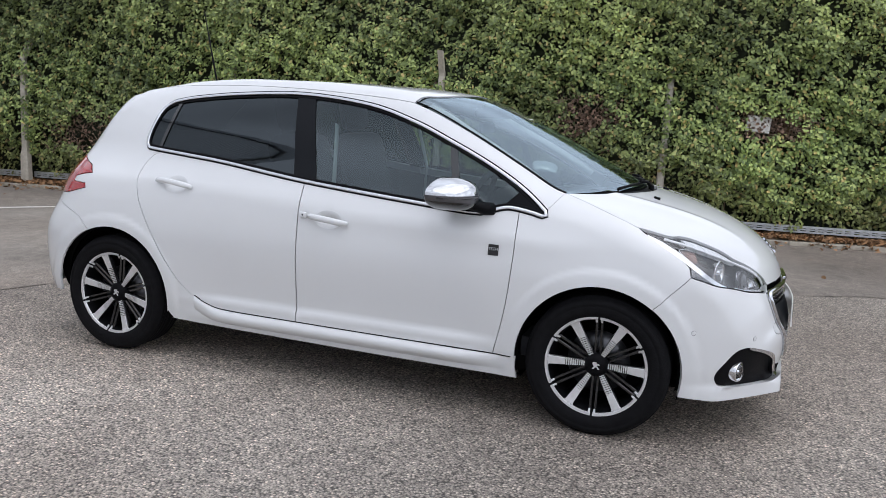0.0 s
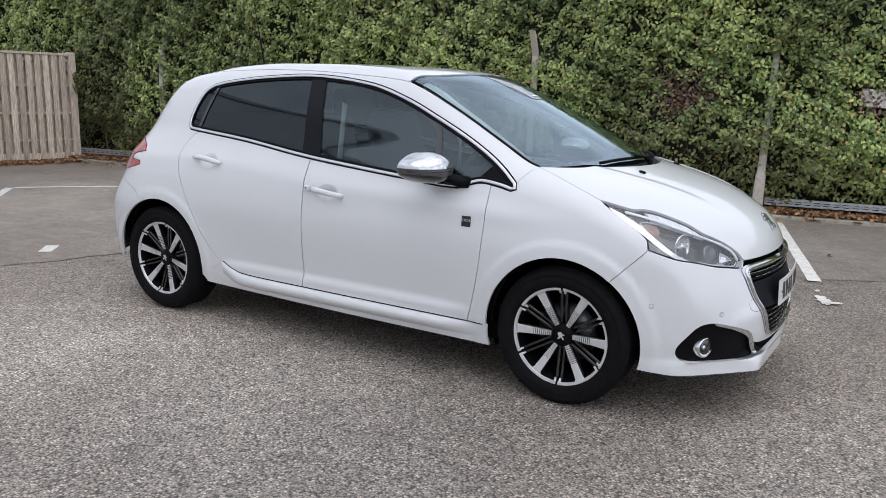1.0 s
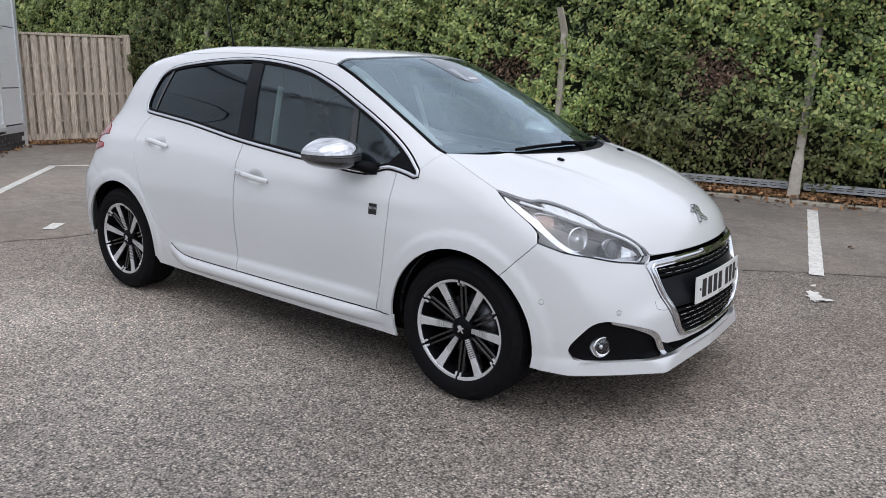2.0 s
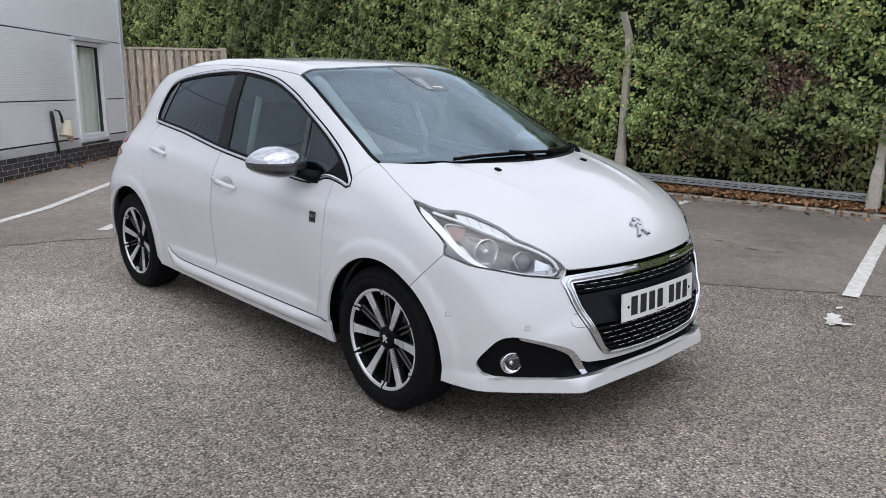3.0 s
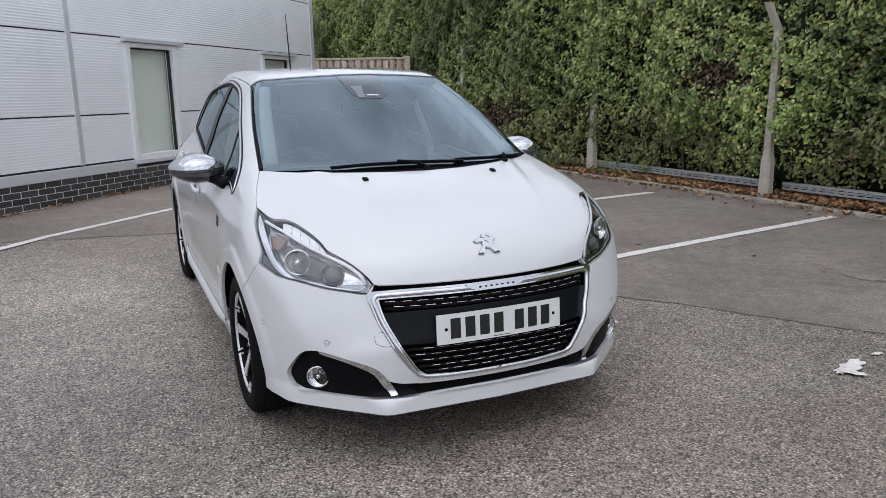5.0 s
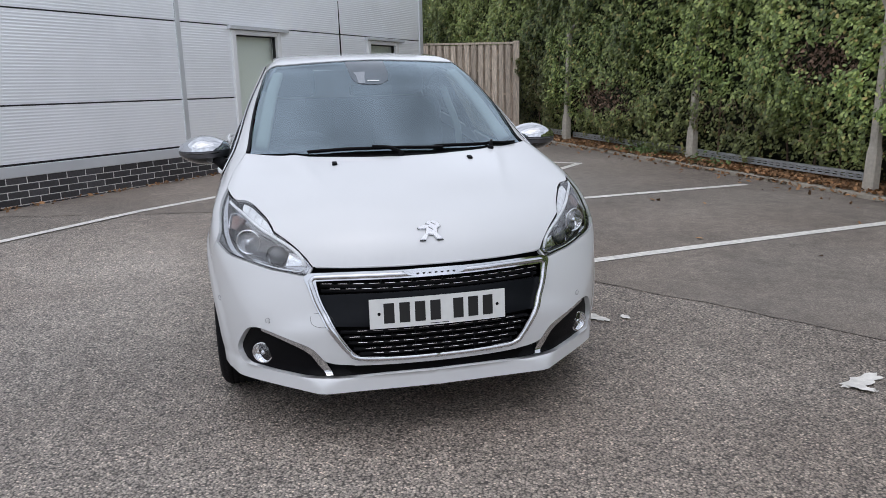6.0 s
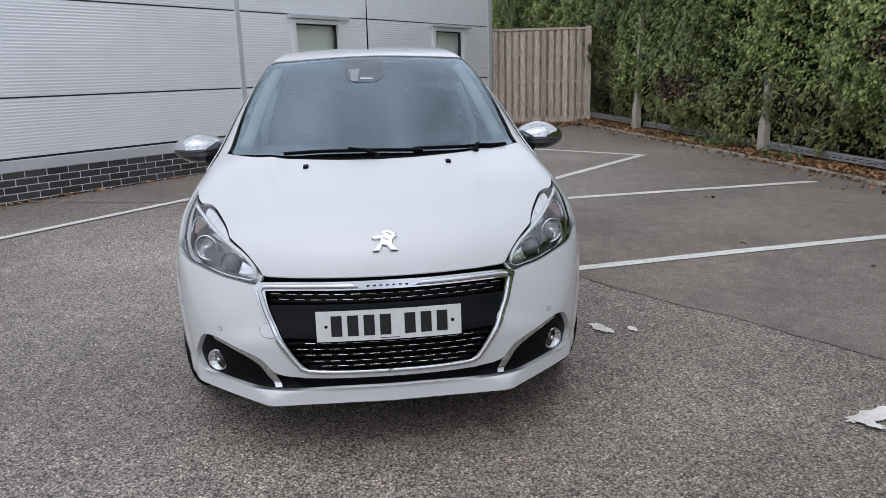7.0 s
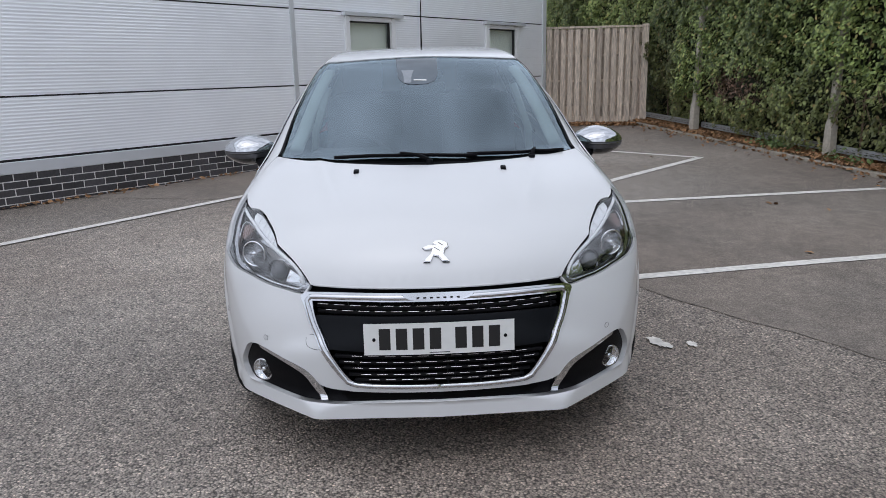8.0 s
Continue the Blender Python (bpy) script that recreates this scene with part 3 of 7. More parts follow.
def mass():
    """A near-black sheet that stands for the shade in the hedge's gaps."""
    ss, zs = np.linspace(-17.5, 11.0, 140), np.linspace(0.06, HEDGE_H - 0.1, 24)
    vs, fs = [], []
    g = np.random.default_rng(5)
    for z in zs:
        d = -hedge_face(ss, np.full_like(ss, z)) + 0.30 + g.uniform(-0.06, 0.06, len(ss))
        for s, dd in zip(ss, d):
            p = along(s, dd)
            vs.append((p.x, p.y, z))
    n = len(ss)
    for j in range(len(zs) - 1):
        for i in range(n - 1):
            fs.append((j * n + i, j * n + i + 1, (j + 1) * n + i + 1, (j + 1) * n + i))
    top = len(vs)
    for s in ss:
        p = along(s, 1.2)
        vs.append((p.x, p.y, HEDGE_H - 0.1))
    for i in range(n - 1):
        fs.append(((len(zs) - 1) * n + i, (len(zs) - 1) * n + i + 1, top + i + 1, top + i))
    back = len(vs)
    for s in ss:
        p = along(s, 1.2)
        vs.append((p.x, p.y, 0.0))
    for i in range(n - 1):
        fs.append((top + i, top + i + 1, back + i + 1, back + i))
    return link_mesh("shaded_inside", vs, fs, INNER_SHADE, hedge, "near-black sheet standing for the shade inside the hedge", smooth=False)


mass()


def twigs():
    """Bare stems and twigs that show in the gaps."""
    g = random.Random(9)
    vs, fs = [], []

    def stick(a, b, r0, r1):
        a, b = Vector(a), Vector(b)
        w = (b - a).normalized()
        u = w.orthogonal().normalized()
        v = w.cross(u)
        k = len(vs)
        for p, r in ((a, r0), (b, r1)):
            for q in range(4):
                t = q * math.pi / 2
                vs.append(p + r * (math.cos(t) * u + math.sin(t) * v))
        for q in range(4):
            fs.append((k + q, k + (q + 1) % 4, k + 4 + (q + 1) % 4, k + 4 + q))

    for i in range(52):
        s = g.uniform(-13.2, 11.0)
        p = along(s, g.uniform(0.1, 0.3))
        q = along(s + g.uniform(-0.15, 0.15), g.uniform(0.05, 0.25))
        stick((p.x, p.y, 0.0), (q.x, q.y, g.uniform(1.2, 2.2)), 0.014, 0.006)
    spots = [(b[0], b[1], b[2], b[3], 240 if i < 4 else 40) for i, b in enumerate(BARE)] + [(s, 0.62, 1.2, 0.2, 30) for s in (-9, -6, -3, 0, 3, 6)]
    for bs, bz, bw, bh, count in spots:
        for _ in range(count):
            s, z = bs + g.uniform(-bw, bw), bz + g.uniform(-bh, bh)
            d = g.uniform(-0.16, 0.06)
            a = along(s, d)
            e = along(s + g.uniform(-0.2, 0.2), d + g.uniform(-0.12, 0.06))
            stick((a.x, a.y, z), (e.x, e.y, z + g.uniform(-0.1, 0.22)), 0.004, 0.002)
    return link_mesh("twigs", vs, fs, TWIG, hedge, "bare brown twigs and stems", smooth=False)


twigs()

white_board = box("white_board", -0.135, 0.135, -0.008, 0.008, -0.095, 0.095, PAINT, None, 0.003)
spot = along(1.07, -0.15)
white_board.matrix_world = pose(spot.x, spot.y, 1.38, 0, 4, math.degrees(math.atan2(HD.y, HD.x)))
tagged(white_board, "small weathered white board showing through a gap in the hedge", "board")

# ---- concrete fence posts ----
PALE_CONCRETE = material("pale_post_concrete", (0.47, 0.43, 0.36), 0.85, noise_scale=30, noise_amount=0.16, bump=0.4, bump_scale=90, stain=0.2, stain_scale=2.5)


def fence_post(s, lean, crank=0.2, back=0.3, at=-0.205):
    """A slim tapered concrete post with a cranked top."""
    p = along(s, at)
    bm = bmesh.new()
    rows = [(0.0, 0.064, 0.0), (0.42, 0.057, 0.1 * back), (0.50, 0.044, 0.2 * back), (1.76, 0.038, back), (1.81, 0.038, back + 0.12 * crank), (2.05, 0.034, back + crank)]
    rings = []
    for z, h, off in rows:
        ring = []
        for a, b in ((-1, -0.7), (-0.7, -1), (0.7, -1), (1, -0.7), (1, 0.7), (0.7, 1), (-0.7, 1), (-1, 0.7)):
            ring.append(bm.verts.new((a * h, b * h + off, z)))
        rings.append(ring)
    for lo, hi in zip(rings, rings[1:]):
        for i in range(8):
            bm.faces.new((lo[i], lo[(i + 1) % 8], hi[(i + 1) % 8], hi[i]))
    bm.faces.new(rings[-1])
    ob = part("fence_post", bm, PALE_CONCRETE)
    ob.matrix_world = pose(p.x, p.y, 0.02, 0, lean, math.degrees(math.atan2(HD.y, HD.x)))
    return tagged(ob, "slim grey concrete fence post with a cranked top", "fence post", "concrete posts in the hedge")


for s, lean in ((0.0, 1.2), (-2.78, 1.5), (-5.62, 0.0), (-8.74, 0.0), (3.0, 0.8), (6.0, 0.5)):
    fence_post(s, lean, -0.22 if s == -2.78 else 0.2, -0.04 if s == -2.78 else 0.16 if s == 0.0 else 0.03, -0.08 if s == -5.62 else -0.13 if s == -8.74 else -0.205)


def low_rail(s0, s1):
    """A slotted galvanised rail along the foot of the hedge."""
    bm = bmesh.new()
    n = int((s1 - s0) / 0.1)
    add_box(bm, 0, s1 - s0, -0.006, 0.006, 0.0, 0.022)
    add_box(bm, 0, s1 - s0, -0.006, 0.006, 0.058, 0.08)
    add_box(bm, 0, s1 - s0, -0.004, 0.004, 0.032, 0.05)
    for i in range(n + 1):
        add_box(bm, i * 0.1, i * 0.1 + 0.035, -0.004, 0.004, 0.02, 0.06)
    add_box(bm, 0, s1 - s0, -0.006, 0.03, 0.08, 0.084)
    ob = part("slotted_rail", bm, GALV)
    p = along(s0, -0.02)
    ob.matrix_world = pose(p.x, p.y, 0.118, 0, 0, math.degrees(math.atan2(HD.y, HD.x)))
    return tagged(ob, "low slotted galvanised steel rail at the hedge foot", "rail", "low rails under the hedge")


for s0, s1 in ((-12.0, -8.86), (-8.70, -5.80), (-5.64, -2.86), (-2.70, -0.08), (0.08, 2.92), (3.08, 5.92), (6.08, 9.0)):
    low_rail(s0, s1)

# ---- timber fence panel ----
OLD_WOOD = material("weathered_timber", (0.58, 0.49, 0.395), 0.85, noise_scale=14, noise_amount=0.5, bump=0.35, bump_scale=60, random_amount=0.22, stain=0.15, stain_scale=2.5)


def grain(m, axis_scale):
    """Stretch a material's textures along the boards."""
    n, l = m.node_tree.nodes, m.node_tree.links
    where = [q for q in n if q.bl_idname == "ShaderNodeTexCoord"][0]
    for t in [q for q in n if q.bl_idname == "ShaderNodeTexNoise"]:
        k = n.new("ShaderNodeMapping")
        k.inputs["Scale"].default_value = axis_scale
        l.new(where.outputs["Object"], k.inputs["Vector"])
        l.new(k.outputs[0], t.inputs["Vector"])


grain(OLD_WOOD, (6.0, 6.0, 0.5))
FENCE_A, FENCE_B = Vector((-9.86, 2.45)), Vector((-9.50, 4.17))
fence = empty("timber_fence")
fence_dir = (FENCE_B - FENCE_A)
fence_len = fence_dir.length
fence.matrix_world = pose(FENCE_A.x, FENCE_A.y, 0.0, 0, 0, math.degrees(math.atan2(fence_dir.y, fence_dir.x)))
tagged(fence, "weathered grey-brown timber fence of vertical boards", "fence")
rb = random.Random(6)
FENCE_H = 1.72
step = 0.128
for i in range(int(fence_len / step)):
    x = 0.02 + i * step
    box("board", x, x + 0.088, -0.062, -0.044, 0.05, FENCE_H - 0.03 + rb.uniform(-0.008, 0.004), OLD_WOOD, fence, 0.003)
    box("rear_board", x + 0.066, x + 0.15, 0.02, 0.036, 0.05, FENCE_H - 0.04, OLD_WOOD, fence, 0.003)
for z in (0.35, 0.78, 1.22, 1.62):
    box("rail", 0.0, fence_len, -0.044, 0.0, z - 0.02, z + 0.02, OLD_WOOD, fence, 0.004)
box("capping", -0.02, fence_len + 0.05, -0.075, 0.03, FENCE_H - 0.025, FENCE_H + 0.012, OLD_WOOD, fence, 0.005)
box("post", fence_len - 0.06, fence_len + 0.055, -0.07, 0.045, 0.0, FENCE_H + 0.03, OLD_WOOD, fence, 0.006, "square timber end post")
box("gravel_board", 0.0, fence_len, -0.05, -0.02, 0.0, 0.14, OLD_WOOD, fence, 0.004)

# ---- building ----
CLADDING = material("silver_grey_cladding", (0.92, 0.94, 0.97), 0.40, metal=0.3, noise_scale=2.0, noise_amount=0.04, stain=0.05, stain_scale=0.8)
FLAT_TRIM = material("grey_flashing", (0.66, 0.68, 0.71), 0.36, metal=0.35, noise_scale=3.0, noise_amount=0.05)
BRICK = material("dark_engineering_brick", (0.050, 0.047, 0.050), 0.6, noise_scale=45, noise_amount=0.25, bump=0.3, bump_scale=130, random_amount=0.4)
MORTAR = material("pale_mortar", (0.70, 0.68, 0.65), 0.9, noise_scale=50, noise_amount=0.15, bump=0.4, bump_scale=120)
UPVC = material("white_frame", (0.78, 0.79, 0.79), 0.35, noise_scale=20, noise_amount=0.03)
BLIND = material("pale_blind", (0.84, 0.86, 0.80), 0.8, noise_scale=30, noise_amount=0.05, stain=0.05)
GASKET = material("black_gasket", (0.015, 0.015, 0.016), 0.6, noise_scale=30, noise_amount=0.1)
WO = Vector((-3.118, -4.114))
WD = Vector((-0.69788, 0.71622))
WN = Vector((0.71622, 0.69788))
S0, S1 = -11.0, 9.05
WALL_H = 4.2


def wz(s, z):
    """Heights skewed along the wall so that its lines fit the camera's view."""
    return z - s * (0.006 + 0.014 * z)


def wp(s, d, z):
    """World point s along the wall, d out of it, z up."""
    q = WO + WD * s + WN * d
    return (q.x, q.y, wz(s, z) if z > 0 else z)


def wall_block(name, s0, s1, d0, d1, z0, z1, mat, parent, label="", bevel=0.0):
    bm = bmesh.new()
    vs = add_box(bm, s0, s1, d0, d1, z0, z1, bevel, segments=1)
    for v in bm.verts:
        v.co = Vector(wp(v.co.x, v.co.y, v.co.z))
    bmesh.ops.recalc_face_normals(bm, faces=list(bm.faces))
    return part(name, bm, mat, parent, label)


def ribbed(name, s0, s1, z0, z1, parent):
    """A cladding panel with fine horizontal ribs and a folded edge."""
    pitch, lift = 0.034, 0.0016
    prof = [(z0 + 0.009, -0.02), (z0 + 0.009, 0.0)]
    z = z0 + 0.02
    while z < z1 - 0.03:
        prof += [(z, 0.0), (z + pitch * 0.30, lift), (z + pitch * 0.52, lift), (z + pitch * 0.72, 0.0)]
        z += pitch
    prof += [(z1 - 0.009, 0.0), (z1 - 0.009, -0.02)]
    vs = [wp(s, d, zz) for s in (s0, s1) for zz, d in prof]
    n = len(prof)
    fs = [(i, i + 1, n + i + 1, n + i) for i in range(n - 1)]
    ob = link_mesh(name, vs, fs, CLADDING, parent, smooth=False)
    return ob


wall = empty("wall_building")
tagged(wall, "commercial building wall of ribbed silver-grey cladding on a dark brick plinth", "building wall", kind="structure")
WINDOWS = [(4.50, 5.42, 0.44, 2.03), (7.42, 8.28, 0.44, 2.02)]
SEAMS = [(0.47, 1.085), (1.085, 2.085), (2.085, 3.085), (3.085, 4.2)]
for z0, z1 in SEAMS:
    runs = [(S0, -0.35), (-0.35, 3.625), (3.685, 4.50), (5.42, 7.42), (8.28, S1 - 0.02)] if z0 < 2.0 else [(S0, -0.35), (-0.35, 3.625), (3.685, S1 - 0.02)]
    for s0, s1 in runs:
        ribbed("cladding_panel", s0, s1, z0, z1, wall)
wall_block("inner_leaf", S0, 4.50, -0.3, -0.022, 0.40, WALL_H, GASKET, wall, "dark wall behind the panel joints")
wall_block("inner_leaf", 5.42, 7.42, -0.3, -0.022, 0.40, WALL_H, GASKET, wall, "dark wall behind the panel joints")
wall_block("inner_leaf", 8.28, S1, -0.3, -0.022, 0.40, WALL_H, GASKET, wall, "dark wall behind the panel joints")
for w in WINDOWS:
    wall_block("inner_leaf", w[0], w[1], -0.3, -0.022, 2.085, WALL_H, GASKET, wall, "dark wall behind the panel joints")
wall_block("joint_strip", 3.62, 3.69, -0.02, 0.010, 0.47, WALL_H, FLAT_TRIM, wall, "flat vertical joint strip", 0.003)
wall_block("corner_flashing", S1 - 0.09, S1 + 0.012, -0.02, 0.014, 0.40, WALL_H, FLAT_TRIM, wall, "folded corner flashing", 0.003)
for s0, s1 in ((S0, 4.50), (5.42, 7.42), (8.28, S1)):
    wall_block("drip_flashing", s0, s1, -0.01, 0.022, 0.335, 0.455, FLAT_TRIM, wall, "plain grey drip flashing over the bricks", 0.004)
wall_block("end_wall", S1 - 0.02, S1, -6.0, -0.02, 0.0, WALL_H, FLAT_TRIM, wall)
wall_block("end_wall", S0, S0 + 0.02, -6.0, -0.02, 0.0, WALL_H, FLAT_TRIM, wall)
wall_block("back_wall", S0 + 0.02, S1 - 0.02, -6.0, -5.98, 0.0, WALL_H, FLAT_TRIM, wall)
wall_block("parapet", S0, S1 + 0.03, -6.0, 0.05, WALL_H, WALL_H + 0.12, FLAT_TRIM, wall, "grey metal parapet and flat roof", 0.01)


def window_unit(w, blind_gap):
    """A tall white-framed window with a closed pale blind behind its glass."""
    s0, s1, z0, z1 = w
    win = empty("window_1" if s0 < 6 else "window_2")
    tagged(win, "tall narrow white-framed window with a closed pale blind", "window", kind="structure")
    wall_block("head_trim", s0 - 0.05, s1 + 0.12, 0.0, 0.075, z1 + 0.005, z1 + 0.055, FLAT_TRIM, win, "grey metal head flashing", 0.004)
    wall_block("frame_side", s0, s0 + 0.075, -0.10, 0.03, z0, z1, UPVC, win, "", 0.005)
    wall_block("frame_side", s1 - 0.075, s1, -0.10, 0.03, z0, z1, UPVC, win, "", 0.005)
    wall_block("frame_head", s0 + 0.075, s1 - 0.075, -0.10, 0.028, z1 - 0.065, z1, UPVC, win, "", 0.005)
    wall_block("frame_foot", s0 + 0.075, s1 - 0.075, -0.10, 0.028, z0, z0 + 0.085, UPVC, win, "", 0.005)
    wall_block("sill", s0 - 0.03, s1 + 0.03, -0.05, 0.06, z0 - 0.045, z0 - 0.004, FLAT_TRIM, win, "grey metal window sill", 0.004)
    wall_block("gasket", s1 - 0.098, s1 - 0.078, -0.06, -0.02, z0 + 0.085, z1 - 0.065, GASKET, win)
    wall_block("gasket", s0 + 0.075, s1 - 0.078, -0.06, -0.02, z1 - 0.085, z1 - 0.065, GASKET, win)
    link_mesh("pane", [wp(s, -0.045, z) for s, z in ((s0 + 0.07, z0 + 0.08), (s0 + 0.07, z1 - 0.06), (s1 - 0.07, z1 - 0.06), (s1 - 0.07, z0 + 0.08))], [(0, 1, 2, 3)], PANE_GLASS, win, smooth=False)
    if blind_gap:
        for i in range(10):
            a = s0 + 0.065 + i * 0.078
            wall_block("blind_slat", a, a + 0.084, -0.135 + 0.006 * (i % 2), -0.132 + 0.006 * (i % 2), z0 + 0.05, z1 - 0.03, BLIND, win, "pale hanging blind slat")
    else:
        wall_block("blind", s0 + 0.06, s1 - 0.06, -0.125, -0.12, z0 + 0.05, z1 - 0.03, BLIND, win, "pale blind")
    wall_block("room_dark", s0, s1, -0.31, -0.30, z0 - 0.1, z1 + 0.1, CABIN, win)


for i, w in enumerate(WINDOWS):
    window_unit(w, i * 0.6)

# the bracket with a cream hooded fitting between the windows
fitting = empty("wall_fitting")
tagged(fitting, "cream hooded outdoor fitting on a dark wall bracket", "wall fitting")
CREAM = material("cream_plastic", (0.66, 0.60, 0.42), 0.5, noise_scale=20, noise_amount=0.05)
NOZZLE = material("faded_pink_plastic", (0.55, 0.40, 0.34), 0.5, noise_scale=20, noise_amount=0.05)
tube("bracket", [wp(6.74, 0.03, 0.30), wp(6.70, 0.03, 0.55), wp(6.66, 0.035, 0.84), wp(6.63, 0.04, 0.93)], [0.022, 0.024, 0.026, 0.020], GASKET, fitting, "dark upright bracket", 10)
tube("hook", [wp(6.70, 0.05, 0.95), wp(6.74, 0.09, 0.93), wp(6.77, 0.10, 0.84), wp(6.78, 0.10, 0.76)], [0.010, 0.014, 0.018, 0.020], GASKET, fitting, "dark curved hook", 10)
hood = lathe("hood", [(0.0, 0.105), (0.048, 0.105), (0.056, 0.095), (0.066, 0.02), (0.088, -0.10), (0.092, -0.115), (0.080, -0.115), (0.0, -0.10)], CREAM, fitting, "cream tapered hood", 24, "z")
nozzle = lathe("nozzle", [(0.032, 0.0), (0.034, -0.03), (0.038, -0.075), (0.030, -0.08), (0.0, -0.08)], NOZZLE, fitting, "faded pink nozzle", 16, "z")
fit_at = wp(6.85, 0.12, 0.67)
hood.matrix_world = pose(*fit_at, 0, -16, math.degrees(math.atan2(-WD.y, -WD.x)))
fit_at = wp(6.93, 0.13, 0.55)
nozzle.matrix_world = pose(*fit_at, 0, -22, math.degrees(math.atan2(-WD.y, -WD.x)))

# ---- brick plinth: bricks of their own in front of the mortar bed ----
wall_block("mortar", S0, S1, -0.25, 0.011, 0.0, 0.345, MORTAR, wall, "pale mortar bed")


def plinth():
    bm = bmesh.new()
    add_box(bm, 0, 0.215, 0.0, 0.014, 0, 0.065, 0.003, segments=1)
    vs = [v.co.copy() for v in bm.verts]
    fs = [[v.index for v in f.verts] for f in bm.faces]
    bm.verts.index_update()
    fs = [[v.index for v in f.verts] for f in bm.faces]
    bm.free()
    angle = math.degrees(math.atan2(WD.y, WD.x))
    me = bpy.data.meshes.new("brick")
    # mirrored along its depth so that its face points out of the wall
    me.from_pydata([(v.x, -v.y, v.z) for v in vs], [], [f[::-1] for f in fs])
    me.materials.append(BRICK)
    for c in range(5):
        top = 0.332 - c * 0.075
        n0 = -6 if c < 4 else 0
        for i in range(n0, int(S1 / 0.225)):
            s = i * 0.225 + (0.152 - 0.215 - 0.005 if c % 2 == 0 else 0.152 - 0.1075 - 0.215)
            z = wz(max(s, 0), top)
            if z < -0.01:
                continue
            q = WO + WD * s + WN * 0.001
            ob = new("brick", me)
            ob.parent = wall
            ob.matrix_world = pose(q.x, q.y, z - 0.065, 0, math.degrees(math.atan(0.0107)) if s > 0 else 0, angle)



# ---- the car: one smooth body surface, cut into panels ----
def spline(xs, ys):
    """Smooth curve through points that never overshoots; level beyond its ends."""
    xs, ys = np.array(xs, float), np.array(ys, float)
    h = np.diff(xs)
    d = np.diff(ys) / h
    m = np.concatenate([[d[0]], np.zeros(len(xs) - 2), [d[-1]]])
    for i in range(1, len(xs) - 1):
        if d[i - 1] * d[i] > 0:
            w1, w2 = 2 * h[i] + h[i - 1], h[i] + 2 * h[i - 1]
            m[i] = (w1 + w2) / (w1 / d[i - 1] + w2 / d[i])

    def f(x):
        x = np.asarray(x, float)
        i = np.clip(np.searchsorted(xs, x) - 1, 0, len(xs) - 2)
        t = np.clip((x - xs[i]) / h[i], 0, 1)
        return (1 + 2 * t) * (1 - t) ** 2 * ys[i] + t * (1 - t) ** 2 * h[i] * m[i] + t * t * (3 - 2 * t) * ys[i + 1] + t * t * (t - 1) * h[i] * m[i + 1]

    return f


HUB_X, HUB_Z, TYRE_R = 1.269, 0.309, 0.307
BASE_W = spline((0.12, 0.20, 0.27, 0.36, 0.50, 0.65, 0.80, 0.90, 0.97, 1.05, 1.20, 1.38, 1.47), (0.790, 0.824, 0.832, 0.840, 0.845, 0.842, 0.824, 0.791, 0.757, 0.717, 0.650, 0.548, 0.490))
NOSE = spline((0.15, 0.20, 0.245, 0.285, 0.36, 0.50, 0.60, 0.66, 0.75, 1.0), (2.09, 2.10, 2.085, 2.045, 2.055, 2.062, 2.055, 2.055, 2.06, 2.06))
TAIL = spline((0.2, 0.35, 0.55, 0.75, 0.9, 1.05, 1.2, 1.32, 1.45), (-1.83, -1.91, -1.93, -1.90, -1.845, -1.77, -1.66, -1.56, -1.46))
HOOD = spline((0.9, 1.264, 1.45, 1.60, 1.75, 1.85, 1.91, 1.95, 1.985, 2.005, 2.03, 2.07), (1.10, 1.035, 0.993, 0.953, 0.898, 0.846, 0.804, 0.766, 0.716, 0.665, 0.60, 0.45))
ROOF = spline((-2.0, -1.5, -1.3, -1.0, -0.6, -0.3, 0.1, 0.35, 0.49, 0.8, 1.1, 1.33, 1.7, 2.4), (1.15, 1.36, 1.405, 1.448, 1.468, 1.468, 1.458, 1.440, 1.415, 1.290, 1.146, 1.025, 0.80, 0.30))


def ease(a, b, x):
    t = np.clip((x - a) / (b - a), 0, 1)
    return t * t * (3 - 2 * t)


def half_width(x, z):
    w = BASE_W(z)
    up = ease(0.85, 1.1, z)
    w = w - up * 0.026 * np.clip((-x - 0.3) / 0.86, 0, 2) ** 2
    for hx in (HUB_X, -HUB_X):
        r = np.hypot(x - hx, z - HUB_Z)
        w = w + 0.0075 * (1 - ease(0.396, 0.432, r)) * ease(0.1, 0.3, z)
    hips = ease(0.22, 0.34, z) * (1 - ease(0.62, 0.86, z))
    w = w + hips * (0.013 * np.exp(-((x - HUB_X) / 0.42) ** 2) + 0.008 * np.exp(-((x + HUB_X) / 0.42) ** 2))
    mid = ease(-0.90, -0.55, x) * (1 - ease(0.65, 0.92, x))
    w = w - 0.017 * ease(0.335, 0.372, z) * (1 - ease(0.375, 0.64, z)) * mid + 0.012 * np.exp(-((z - 0.262) / 0.028) ** 2) * mid
    w = w + 0.007 * np.exp(-((z - 0.86 - 0.06 * np.clip(-x, -1, 1)) / 0.045) ** 2) * (1 - ease(0.9, 1.3, x))
    return w


def smooth_max(a, b, k):
    h = np.maximum(k - np.abs(a - b), 0) / k
    return np.maximum(a, b) + h * h * k * 0.25


